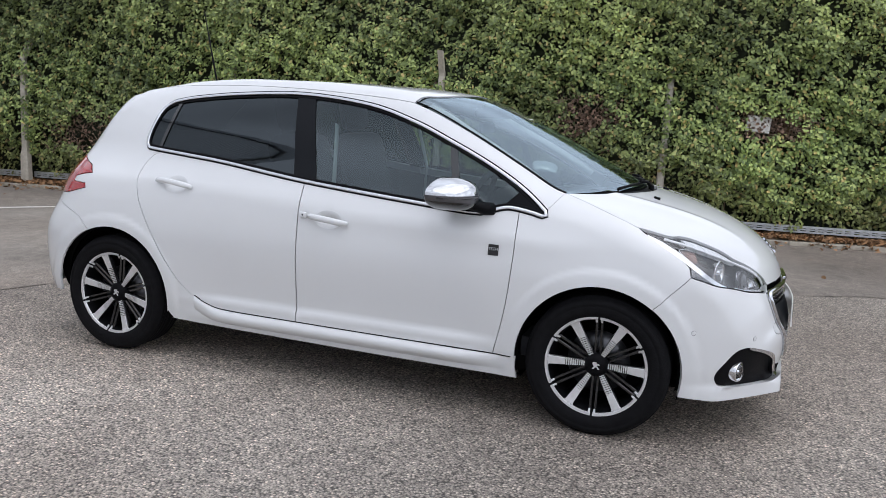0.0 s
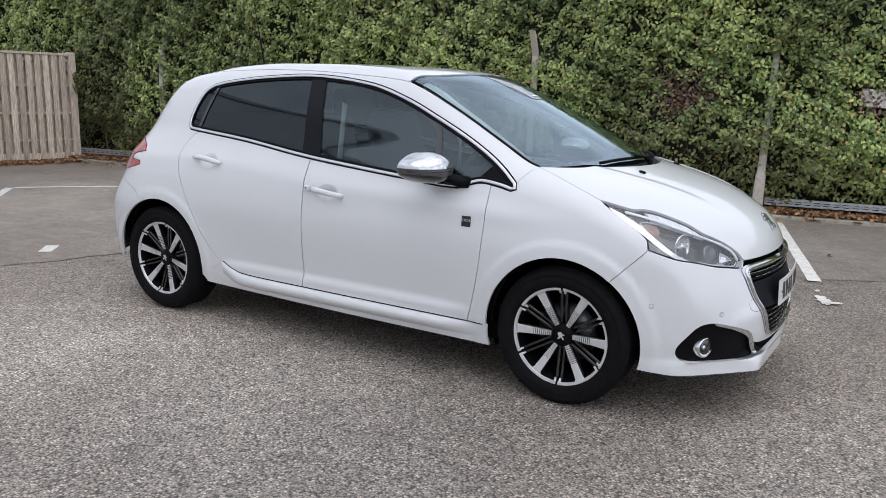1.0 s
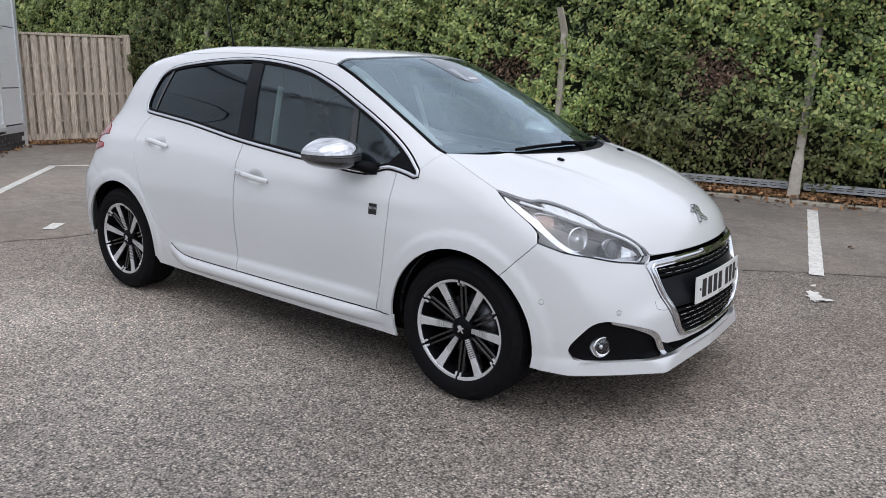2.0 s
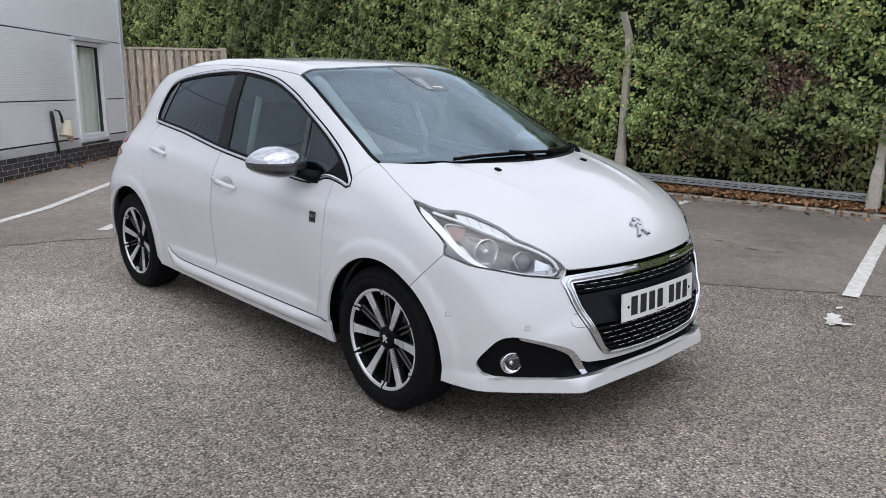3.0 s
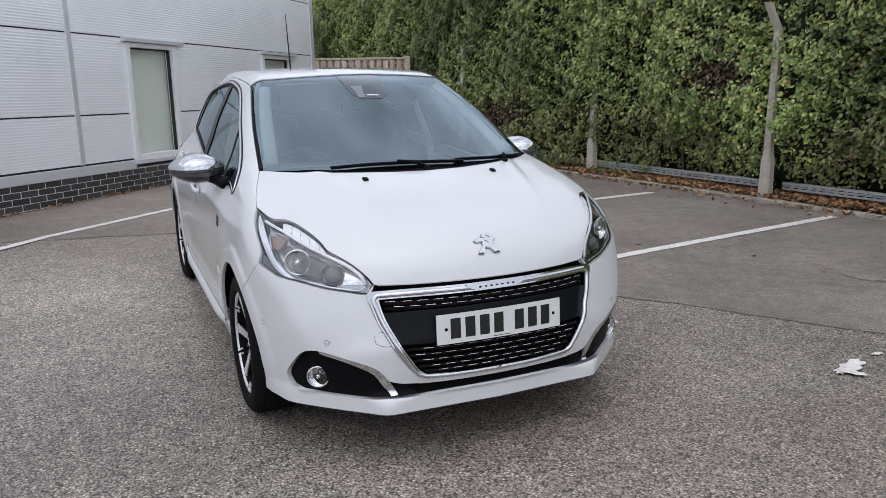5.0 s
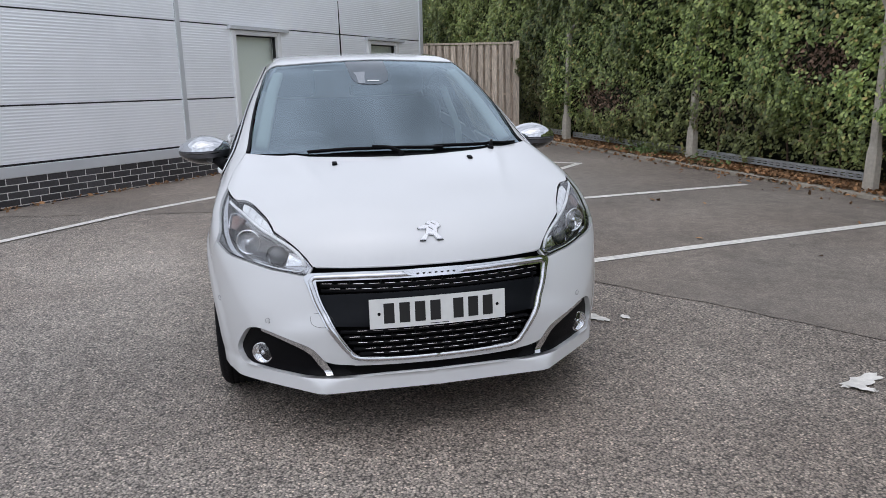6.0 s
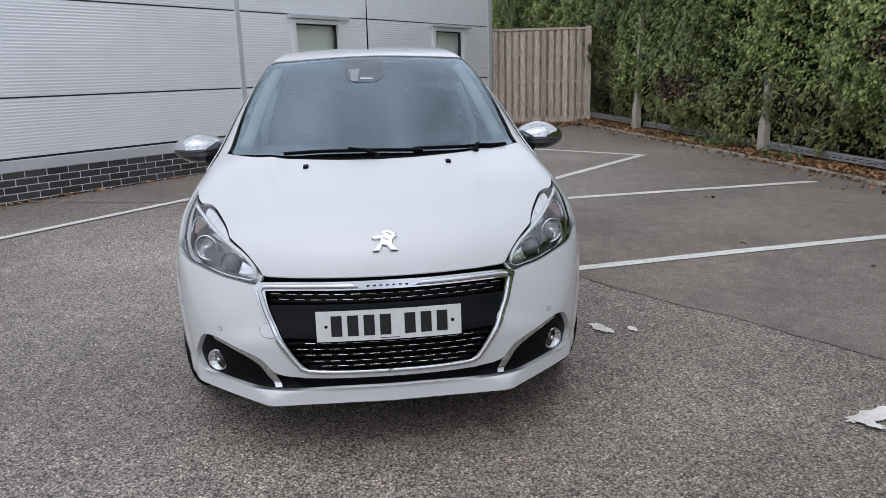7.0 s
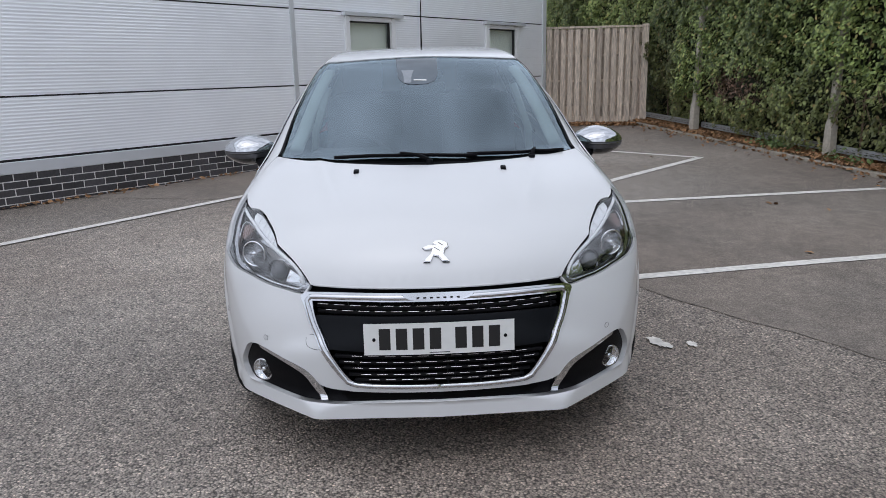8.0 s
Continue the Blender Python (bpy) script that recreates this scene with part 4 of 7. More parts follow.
def hood_z(x, y):
    y = np.abs(y)
    ridge = 0.006 * np.exp(-((y - 0.47 + 0.22 * (x - 1.2)) / 0.03) ** 2) * ease(1.1, 1.25, x) * (1 - ease(1.6, 1.85, x))
    return HOOD(x + 0.46 * y ** 2.2) - 0.05 * y * y + ridge


def roof_z(x, y):
    return ROOF(x + 0.61 * y * y * np.clip((x + 0.6) / 0.9, -0.6, 1)) - 0.06 * y * y


def body(x, y, z):
    """Below nought inside the car's skin."""
    fx = np.clip((x - 1.3) / (NOSE(z) - 1.3), 0, None)
    rx = np.clip((-1.25 - x) / (-1.25 - TAIL(z)), 0, None)
    p = fx ** 2.65 + rx ** (3.5 + 2.2 * (1 - ease(0.58, 0.82, z))) + (np.abs(y) / half_width(x, z)) ** 2.5
    plan = (p ** 0.4 - 1) * 0.8
    # the lip under the bumper is folded: a flat front between two corners
    front, cheek = x + 0.05 * np.abs(y) - 2.050, 0.74 * (x - 2.013) + 0.67 * (np.abs(y) - 0.462)
    plan = smooth_max(plan, smooth_max(front, cheek, 0.012) - 0.3 * ease(0.262, 0.330, z), 0.01)
    top = -smooth_max(hood_z(x, y) - z, roof_z(x, y) - z, 0.02)
    return smooth_max(plan, top * 0.92, 0.075)


def side_rays(u, v):
    """Chart of the flanks and both ends: u runs along the flank and fans round the ends, v is height."""
    fan_f, fan_r = np.clip(u - 1.0, 0, None), np.clip(-1.1 - u, 0, None)
    o = np.stack([np.clip(u, -1.1, 1.0), 0 * u, v], -1)
    d = np.stack([np.sin(fan_f) - np.sin(fan_r), -np.cos(fan_f) * np.cos(fan_r), 0 * u], -1)
    return o, d


def top_rays(u, v):
    return np.stack([u, v, 0 * u + 0.45], -1), np.stack([0 * u, 0 * u, 0 * u + 1.0], -1)


def meet(rays, uv):
    uv = np.asarray(uv, float)
    o, d = rays(uv[:, 0], uv[:, 1])
    lo, hi = np.zeros(len(uv)), np.full(len(uv), 1.6)
    for _ in range(34):
        m = (lo + hi) / 2
        q = o + m[:, None] * d
        inside = body(q[:, 0], q[:, 1], q[:, 2]) < 0
        lo, hi = np.where(inside, m, lo), np.where(inside, hi, m)
    p = o + lo[:, None] * d
    e = 4e-3
    g = np.stack([body(*(p + e * a).T) - body(*(p - e * a).T) for a in np.eye(3)], -1)
    return p, g / (np.linalg.norm(g, axis=1)[:, None] + 1e-12)


def u_of(x, y):
    """Chart coordinate of a plan place on the right-hand flank or nose."""
    y = abs(y)
    return x if -1.1 <= x <= 1.0 else 1.0 + math.atan2(x - 1.0, y) if x > 1.0 else -1.1 - math.atan2(-1.1 - x, y)


def nose_uvs(pts):
    """Chart places of nose points, all at once."""
    y, z = np.array([p[0] for p in pts], float), np.array([p[1] for p in pts], float)
    lo, hi = np.full(len(y), 1.0), np.full(len(y), 2.3)
    for _ in range(34):
        m = (lo + hi) / 2
        within = body(m, y, z) < 0
        lo, hi = np.where(within, m, lo), np.where(within, hi, m)
    return [(u_of(a, b), c) for a, b, c in zip(lo, y, z)]


def nose_uv(y, z):
    """Chart place of a point of the nose given by its offset from the centre line and its height."""
    lo, hi = 1.0, 2.3
    for _ in range(34):
        m = (lo + hi) / 2
        if body(np.array([m]), np.array([y]), np.array([z]))[0] < 0:
            lo = m
        else:
            hi = m
    return (u_of(lo, y), z)


def top_uv(x, y):
    """Chart place (flank chart) of a point given in plan."""
    p, _ = meet(top_rays, [(x, -abs(y))])
    return (u_of(p[0, 0], p[0, 1]), p[0, 2])


def smooth_path(pts, step=0.02):
    """Catmull-Rom through pts, evenly filled."""
    p = np.array(pts, float)
    if len(p) == 2:
        n = max(1, int(np.linalg.norm(p[1] - p[0]) / step))
        return [tuple(p[0] + (p[1] - p[0]) * i / n) for i in range(n + 1)]
    q = np.vstack([2 * p[0] - p[1], p, 2 * p[-1] - p[-2]])
    out = []
    for i in range(1, len(q) - 2):
        n = max(1, int(np.linalg.norm(q[i + 1] - q[i]) / step))
        for k in range(n):
            t = k / n
            out.append(tuple(0.5 * (2 * q[i] + (q[i + 1] - q[i - 1]) * t + (2 * q[i - 1] - 5 * q[i] + 4 * q[i + 1] - q[i + 2]) * t * t + (3 * q[i] - q[i - 1] - 3 * q[i + 1] + q[i + 2]) * t ** 3)))
    out.append(tuple(p[-1]))
    return out


def loop(*segments, step=0.02):
    """A closed outline from smooth runs joined at corners."""
    out = []
    for s in segments:
        run = smooth_path(s, step)
        if out and math.dist(out[-1], run[0]) < 1e-6:
            run = run[1:]
        out += run
    if math.dist(out[0], out[-1]) < 1e-6:
        out = out[:-1]
    return out


def arc(cx, cz, r, a0, a1, n=24):
    return [(cx + r * math.cos(radians(a0 + (a1 - a0) * i / n)), cz + r * math.sin(radians(a0 + (a1 - a0) * i / n))) for i in range(n + 1)]


def inside_of(pts, ring):
    """Which points lie within a ring."""
    x, y = pts[:, 0], pts[:, 1]
    r = np.array(ring)
    res = np.zeros(len(pts), bool)
    for (ax, ay), (bx, by) in zip(r, np.roll(r, -1, 0)):
        c = (ay > y) != (by > y)
        t = ax + (y - ay) * (bx - ax) / np.where(by == ay, 1e-12, by - ay)
        res ^= c & (x < t)
    return res


def fill(ring, step, holes=()):
    """Even triangles inside a ring, less its holes, in chart space."""
    r = np.array(ring)
    lo, hi = r.min(0), r.max(0)
    gx, gy = np.meshgrid(np.arange(lo[0], hi[0], step), np.arange(lo[1], hi[1], step))
    gx = gx + (np.arange(gx.shape[0]) % 2)[:, None] * step / 2
    g = np.stack([gx.ravel(), gy.ravel()], 1)
    g = g[inside_of(g, ring)]
    for h in holes:
        g = g[~inside_of(g, h)]
    r = np.vstack([r] + [np.array(h) for h in holes])
    if len(g):
        far = np.full(len(g), 9.0)
        for i in range(0, len(r), 200):
            far = np.minimum(far, np.linalg.norm(g[:, None] - r[None, i:i + 200], axis=2).min(1))
        g = g[far > step * 0.45]
    pts = [Vector(p) for p in np.vstack([r, g])]
    ties, k = [], 0
    for q in (ring, *holes):
        n = len(q)
        ties += [(k + i, k + (i + 1) % n) for i in range(n)]
        k += n
    v, _, f, _, _, _ = delaunay_2d_cdt(pts, ties, [], 1, 1e-7)
    v = np.array([tuple(p) for p in v])
    f = np.array(f)
    mid = v[f].mean(1)
    keep = inside_of(mid, ring)
    for h in holes:
        keep &= ~inside_of(mid, h)
    return v, f[keep], n


def inset(ring, by):
    """Pull a ring inwards by a small gap."""
    r = np.array(ring)
    a = 0.5 * np.sum(r[:, 0] * np.roll(r[:, 1], -1) - np.roll(r[:, 0], -1) * r[:, 1])
    t = np.roll(r, -1, 0) - np.roll(r, 1, 0)
    t /= np.linalg.norm(t, axis=1)[:, None] + 1e-9
    n = np.stack([-t[:, 1], t[:, 0]], 1) * (1 if a > 0 else -1)
    out = r + n * by
    # points of the centre line stay on it
    for k, c in ((0, 1 + math.pi / 2), (0, -1.1 - math.pi / 2)):
        on = np.abs(r[:, k] - c) < 1e-6
        out[on, k] = c
    if r[:, 1].max() < 1e-6:
        out[np.abs(r[:, 1]) < 1e-6, 1] = 0.0
    return [tuple(p) for p in out]


def panel(name, rays, ring, mat, parent, label="", step=0.03, gap=0.002, lift=0.0, edge=0.012, both="halves", bulge=0.0, holes=(), level=False):
    """A panel of the skin. level: lifted and rimmed straight inwards, not along its slope. both: "halves" joins it with its mirror image, "pair" makes a second object, "one" leaves it single."""
    if gap:
        ring = inset(ring, gap)
    uv, tri, n = fill(ring, step, holes)
    p, nrm = meet(rays, uv)
    if bulge:
        r = np.array(ring)
        far = np.full(len(uv), 9.0)
        for i in range(0, len(r), 200):
            far = np.minimum(far, np.linalg.norm(uv[:, None] - r[None, i:i + 200], axis=2).min(1))
        p = p + nrm * (bulge * ease(0, 0.05 if abs(bulge) > 0.02 else 0.02, far))[:, None]
    way = nrm * np.array((1, 1, 0)) if level else nrm
    way = way / (np.linalg.norm(way, axis=1)[:, None] + 1e-12)
    p = p + way * lift
    # faces must look outwards
    fn = np.cross(p[tri[:, 1]] - p[tri[:, 0]], p[tri[:, 2]] - p[tri[:, 0]])
    flip = (fn * nrm[tri[:, 0]]).sum(1) < 0
    tri = np.where(flip[:, None], tri[:, ::-1], tri)
    faces = [tuple(int(i) for i in t) for t in tri]
    verts, normals = p, nrm
    if bulge:
        fn = np.cross(p[tri[:, 1]] - p[tri[:, 0]], p[tri[:, 2]] - p[tri[:, 0]])
        normals = np.zeros_like(p)
        for k in range(3):
            np.add.at(normals, tri[:, k], fn)
        normals /= np.linalg.norm(normals, axis=1)[:, None] + 1e-15
    if edge:
        # the outline edges of the filled piece, turned inwards as a rim
        count = {}
        for t in faces:
            for a, b in ((t[0], t[1]), (t[1], t[2]), (t[2], t[0])):
                count[(a, b)] = 1
        rim = [(a, b) for a, b in count if (b, a) not in count and not (both == "halves" and abs(p[a][1]) < 2e-4 and abs(p[b][1]) < 2e-4)]
        used = sorted({i for e in rim for i in e})
        at = {i: k for k, i in enumerate(used)}
        base = len(verts)
        up, low = p[used], p[used] - way[used] * edge
        away = np.zeros((len(used), 3))
        for a, b in rim:
            w = np.cross(p[b] - p[a], nrm[a])
            away[at[a]] += w
            away[at[b]] += w
        away /= np.linalg.norm(away, axis=1)[:, None] + 1e-12
        verts = np.vstack([verts, up, low])
        normals = np.vstack([normals, away, away])
        m = len(used)
        faces += [(base + at[b], base + at[a], base + m + at[a], base + m + at[b]) for a, b in rim]
    if both == "halves":
        k = len(verts)
        flipy = np.array((1, -1, 1))
        verts, normals = np.vstack([verts, verts * flipy]), np.vstack([normals, normals * flipy])
        faces = faces + [tuple(k + i for i in f[::-1]) for f in faces]
        return link_mesh(name, verts, faces, mat, parent, label, normals)
    ob = link_mesh(name, verts, faces, mat, parent, label, normals)
    if both == "pair":
        flipy = np.array((1, -1, 1))
        return ob, link_mesh(name, verts * flipy, [f[::-1] for f in faces], mat, parent, label, normals * flipy)
    return ob


car = empty("car")
tagged(car, "white five-door hatchback with chrome trim, parked on the asphalt", "car")

# shared outline runs, right-hand side (chart of the flank)
BONNET_SIDE = [(1.065, 0.672), (1.20, 0.712), (1.31, 0.740), (1.385, 0.754)]
LAMP_TOP = [(1.385, 0.754), (1.476, 0.735), (1.524, 0.713), (1.548, 0.682), (1.590, 0.652), (1.642, 0.628), (1.704, 0.600), (1.750, 0.584), (1.772, 0.578), (1.815, 0.544), (1.856, 0.508), (1.889, 0.479), (1.918, 0.448)]


def bonnet_edge(y, z):
    """How far forward the bonnet has dropped to height z at y."""
    lo, hi = 1.80, 2.10
    for _ in range(30):
        m = (lo + hi) / 2
        lo, hi = (m, hi) if hood_z(np.array(m), np.array(y)) > z else (lo, m)
    return (lo, y)


LAMP_TIP = bonnet_edge(0.448, 0.671)
BONNET_NOSE = [LAMP_TIP, bonnet_edge(0.40, 0.669), bonnet_edge(0.30, 0.668), bonnet_edge(0.15, 0.670), bonnet_edge(0.0, 0.671)]
LAMP_TOP[-1] = LAMP_TIP
BONNET_REAR = [(1.065, 0.672), (1.19, 0.54), (1.30, 0.36), (1.37, 0.17), (1.392, 0.0)]
side_bonnet = [top_uv(*p) for p in smooth_path(BONNET_SIDE, 0.03)]
side_lamp_top = [top_uv(*p) for p in smooth_path(LAMP_TOP, 0.02)]
LAMP_LOW = [(u_of(x, y), z) for x, y, z in ((1.918, 0.448, 0.0), (1.921, 0.476, 0.642), (1.882, 0.545, 0.650), (1.841, 0.610, 0.660), (1.785, 0.685, 0.680), (1.715, 0.750, 0.696), (1.667, 0.779, 0.713), (1.612, 0.800, 0.730))]
LAMP_LOW[0] = side_lamp_top[-1]
LAMP_REAR = [LAMP_LOW[-1]] + [(u_of(x, y), z) for x, y, z in ((1.604, 0.790, 0.766), (1.560, 0.789, 0.802), (1.483, 0.787, 0.848), (1.440, 0.779, 0.873))] + [side_lamp_top[0]]
DLO_LOW = [(-1.156, 1.077), (-0.918, 1.058), (-0.643, 1.034), (-0.218, 0.982), (0.158, 0.948), (0.412, 0.928), (0.615, 0.912), (0.716, 0.910)]
DLO_HOOK = [(0.716, 0.910), (0.770, 0.926), (0.835, 0.942), (0.927, 0.932), (0.987, 0.919)]
DLO_TIP = [(0.987, 0.919), (1.005, 0.922), (0.997, 0.940)]
DLO_TOP = [(0.997, 0.940), (0.922, 0.996), (0.831, 1.054), (0.686, 1.130), (0.516, 1.205), (0.314, 1.284), (0.060, 1.352), (-0.305, 1.387), (-0.656, 1.374), (-0.933, 1.345), (-1.061, 1.320)]
DLO_REAR = [(-1.061, 1.320), (-1.137, 1.275), (-1.175, 1.215), (-1.195, 1.140), (-1.186, 1.095), (-1.156, 1.077)]
SCREEN_SIDE = [(1.065, 0.672), (0.70, 0.625), (0.285, 0.546)]
ROOF_SIDE = [(0.285, 0.546), (0.0, 0.533), (-0.4, 0.518), (-0.9, 0.505), (-1.30, 0.478)]
side_screen = [top_uv(*p) for p in smooth_path(SCREEN_SIDE, 0.03)]
side_roof = [top_uv(*p) for p in smooth_path(ROOF_SIDE, 0.05)]
DOOR_FRONT = [(0.886, 0.937), (0.886, 0.75), (0.866, 0.52), (0.822, 0.30)]
DOOR_MID = [(-0.177, 0.977), (-0.172, 0.75), (-0.168, 0.30)]
DOOR_BACK = [(-1.057, 1.070), (-1.136, 1.004), (-1.140, 0.898), (-1.02, 0.68), (-0.86, 0.45), (-0.76, 0.362), (-0.66, 0.318), (-0.56, 0.304)]
FRONT_ARCH = arc(HUB_X, HUB_Z, 0.349, 182.4, 53)
ARCH_R = 0.352
REAR_ARCH = arc(-1.262, HUB_Z + 0.004, ARCH_R, 185, -9)


def chart(pts):
    """Side-view points (x, z) into the flank chart."""
    out = []
    for x, z in pts:
        if x <= 1.0 and x >= -1.1:
            out.append((x, z))
            continue
        lo, hi = 0.2, 1.2
        for _ in range(34):
            m = (lo + hi) / 2
            if body(np.array([x]), np.array([m]), np.array([z]))[0] < 0:
                lo = m
            else:
                hi = m
        out.append((u_of(x, lo), z))
    return out


front_arch = chart(FRONT_ARCH)
rear_arch = chart(REAR_ARCH)
arch_top = front_arch[-1]
LAMP_CORNER = LAMP_LOW[-1]

def oval(cx, cz, a, b, tilt=0.0, n=28):
    return [(cx + a * math.cos(2 * math.pi * i / n), cz + b * math.sin(2 * math.pi * i / n) + tilt * a * math.cos(2 * math.pi * i / n)) for i in range(n)]


CUP_F, CUP_R = oval(-0.012, 0.815, 0.070, 0.042), oval(-0.890, 0.911, 0.070, 0.042)
# front wing
panel("front_wing", side_rays, loop(DOOR_FRONT[::-1], [DOOR_FRONT[0], (0.927, 0.932), (0.987, 0.919)], DLO_TIP, [DLO_TIP[-1], top_uv(1.055, 0.69), side_bonnet[0]], side_bonnet,
      LAMP_REAR[::-1], [LAMP_CORNER, arch_top], front_arch[::-1], [front_arch[0], DOOR_FRONT[-1]]), WHITE, car, "", both="pair", step=0.016, gap=0.0007)
# doors
fd, fd2 = panel("front_door", side_rays, loop(DOOR_MID, [DOOR_MID[-1], (0.30, 0.297), DOOR_FRONT[-1]], DOOR_FRONT[::-1], DLO_HOOK[:-1][::-1][1:], [(0.716, 0.910), (0.615, 0.912), (0.412, 0.928), (0.158, 0.948), DOOR_MID[0]]), WHITE, car, "", both="pair", holes=[CUP_F], gap=0.003)
rd, rd2 = panel("rear_door", side_rays, loop(DOOR_BACK, [DOOR_BACK[-1], (-0.168, 0.300)], DOOR_MID[::-1], [(-0.177, 0.977), (-0.643, 1.034), (-0.918, 1.058), (-1.057, 1.070)]), WHITE, car, "", both="pair", holes=[CUP_R], gap=0.003)
# sill
panel("sill", side_rays, loop([(0.925, 0.302), (0.30, 0.305), (-0.168, 0.308), (-0.56, 0.312), (-0.66, 0.330), (-0.76, 0.376), (-0.84, 0.36), (-0.908, 0.34)], [(-0.908, 0.34), (-0.912, 0.27), (-0.885, 0.235)], [(-0.885, 0.235), (-0.80, 0.222), (0.0, 0.208), (0.932, 0.203)], [(0.932, 0.203), (0.922, 0.25), (0.925, 0.302)]), WHITE, car, "", both="pair", lift=-0.002, gap=0, step=0.02)
# rear quarter, pillars and cant rail
TAIL_EDGE = [side_roof[-1], (u_of(-1.52, 0.55), 1.20), (u_of(-1.62, 0.60), 1.05), (u_of(-1.66, 0.66), 1.0)]
LAMP_T = [(u_of(-1.66, 0.66), 1.01), (-1.588, 0.968), (-1.518, 0.928), (-1.60, 0.916), (-1.652, 0.902), (-1.650, 0.878), (-1.536, 0.874), (-1.520, 0.850), (-1.67, 0.813), (u_of(-1.75, 0.66), 0.80)]
split = [i for i, p in enumerate(rear_arch) if p[0] > -1.46][0]
arch_cut, arch_rear = rear_arch[split:], rear_arch[:split + 1]
BUMPER_LINE = [LAMP_T[-1], (-1.56, 0.72), arch_cut[0]]
panel("rear_quarter", side_rays, loop(DOOR_BACK[:6][::-1], DLO_REAR[::-1][:2], DLO_REAR[::-1][1:], DLO_TOP[::-1], [DLO_TOP[0], top_uv(1.055, 0.69), side_bonnet[0]], side_screen, side_roof, TAIL_EDGE,
      *[[a, b] for a, b in zip(LAMP_T, LAMP_T[1:])], BUMPER_LINE, arch_cut, [arch_cut[-1], (-0.80, 0.330), DOOR_BACK[5]]), WHITE, car, "", both="pair", step=0.018, gap=0.001)
tl, tl2 = panel("tail_lamp", side_rays, loop(*[[a, b] for a, b in zip(LAMP_T, LAMP_T[1:] + LAMP_T[:1])]), RED_LENS, car, "red tail lamp", lift=0.004, both="pair", step=0.02)
panel("rear_bumper", side_rays, loop([BUMPER_LINE[-1], BUMPER_LINE[1], BUMPER_LINE[0]], [BUMPER_LINE[0], (-1.1 - math.pi / 2, 0.80)], [(-1.1 - math.pi / 2, 0.80), (-1.1 - math.pi / 2, 0.30)],
      [(-1.1 - math.pi / 2, 0.30), (-2.2, 0.28), arch_rear[0]], arch_rear), WHITE, car)
panel("tailgate", side_rays, loop([side_roof[-1], (-1.1 - math.pi / 2, 1.37)], [(-1.1 - math.pi / 2, 1.37), (-1.1 - math.pi / 2, 0.80)], [(-1.1 - math.pi / 2, 0.80), LAMP_T[-1]], [LAMP_T[-1], LAMP_T[0]], TAIL_EDGE[::-1]), WHITE, car)
# bonnet, roof, windscreen
neg = lambda run: [(x, -y) for x, y in run]
panel("bonnet", top_rays, loop(neg(BONNET_REAR[::-1]), neg(BONNET_SIDE), neg(LAMP_TOP), neg(BONNET_NOSE), [BONNET_NOSE[-1], (1.392, 0.0)]), WHITE, car, step=0.02, gap=0.001)
SCREEN_TOP = [(0.285, 0.546), (0.370, 0.41), (0.43, 0.2), (0.44, 0.0)]
SCREEN_LOW = [(1.065, 0.672), (1.16, 0.54), (1.265, 0.36), (1.33, 0.17), (1.345, 0.0)]
panel("roof", top_rays, loop(neg(SCREEN_TOP), [(0.44, 0.0), (-1.42, 0.0)], [(-1.42, 0.0), (-1.40, -0.3), (-1.30, -0.478)], neg(ROOF_SIDE[::-1])), WHITE, car, gap=0.0015)
ws = panel("windscreen", top_rays, loop(neg(SCREEN_SIDE), neg(SCREEN_TOP), [(0.44, 0.0), (1.345, 0.0)], neg(SCREEN_LOW[::-1])), WINDSCREEN_GLASS, car, "reflective laminated windscreen", gap=0.004, lift=-0.004, edge=0)
panel("windscreen_band", top_rays, loop(neg([(1.03, 0.665), (1.115, 0.54), (1.215, 0.36), (1.283, 0.17), (1.298, 0.0)]), [(1.298, 0.0), (1.345, 0.0)], neg(SCREEN_LOW[::-1]), neg([SCREEN_LOW[0], (1.03, 0.665)])), SHADE_AND_BLACK, car, "black printed band along the foot of the windscreen", lift=-0.012, gap=0, edge=0)
panel("cowl", top_rays, loop(neg(SCREEN_LOW), [(1.345, 0.0), (1.392, 0.0)], neg(BONNET_REAR[::-1])), BLACK_PLASTIC, car, "black plastic cowl under the wipers", lift=-0.012, gap=0)

# ---- car: nose ----
UC = 1 + math.pi / 2


def nose(*pts):
    return [q if y else (UC, z) for q, (y, z) in zip(nose_uvs(pts), pts)]


POCKET_IN = [(0.432, 0.322), (0.477, 0.373), (0.569, 0.409), (0.656, 0.434), (0.691, 0.430)]
POCKET_OUT = [(0.691, 0.430), (0.711, 0.413), (0.740, 0.355), (0.747, 0.328), (0.744, 0.304), (0.732, 0.280)]
POCKET_LOW = [(0.732, 0.280), (0.691, 0.266), (0.60, 0.260), (0.434, 0.262)]
BAND_LOW = [(0.434, 0.262), (0.30, 0.264), (0.15, 0.267), (0.0, 0.268)]
BAND_TOP = [(0.318, 0.304), (0.39, 0.309), (0.432, 0.322)]
GRILLE_SIDE = [(0.480, 0.634), (0.470, 0.600), (0.447, 0.530), (0.398, 0.430), (0.348, 0.360), (0.312, 0.330)]
arch_front = chart(arc(HUB_X, HUB_Z, 0.349, -14, 53))
lip_run = [(UC, 0.204), *nose((0.25, 0.203), (0.43, 0.202), (0.475, 0.202), (0.53, 0.202), (0.62, 0.203), (0.70, 0.206)), *chart([(1.72, 0.212)]), arch_front[0]]
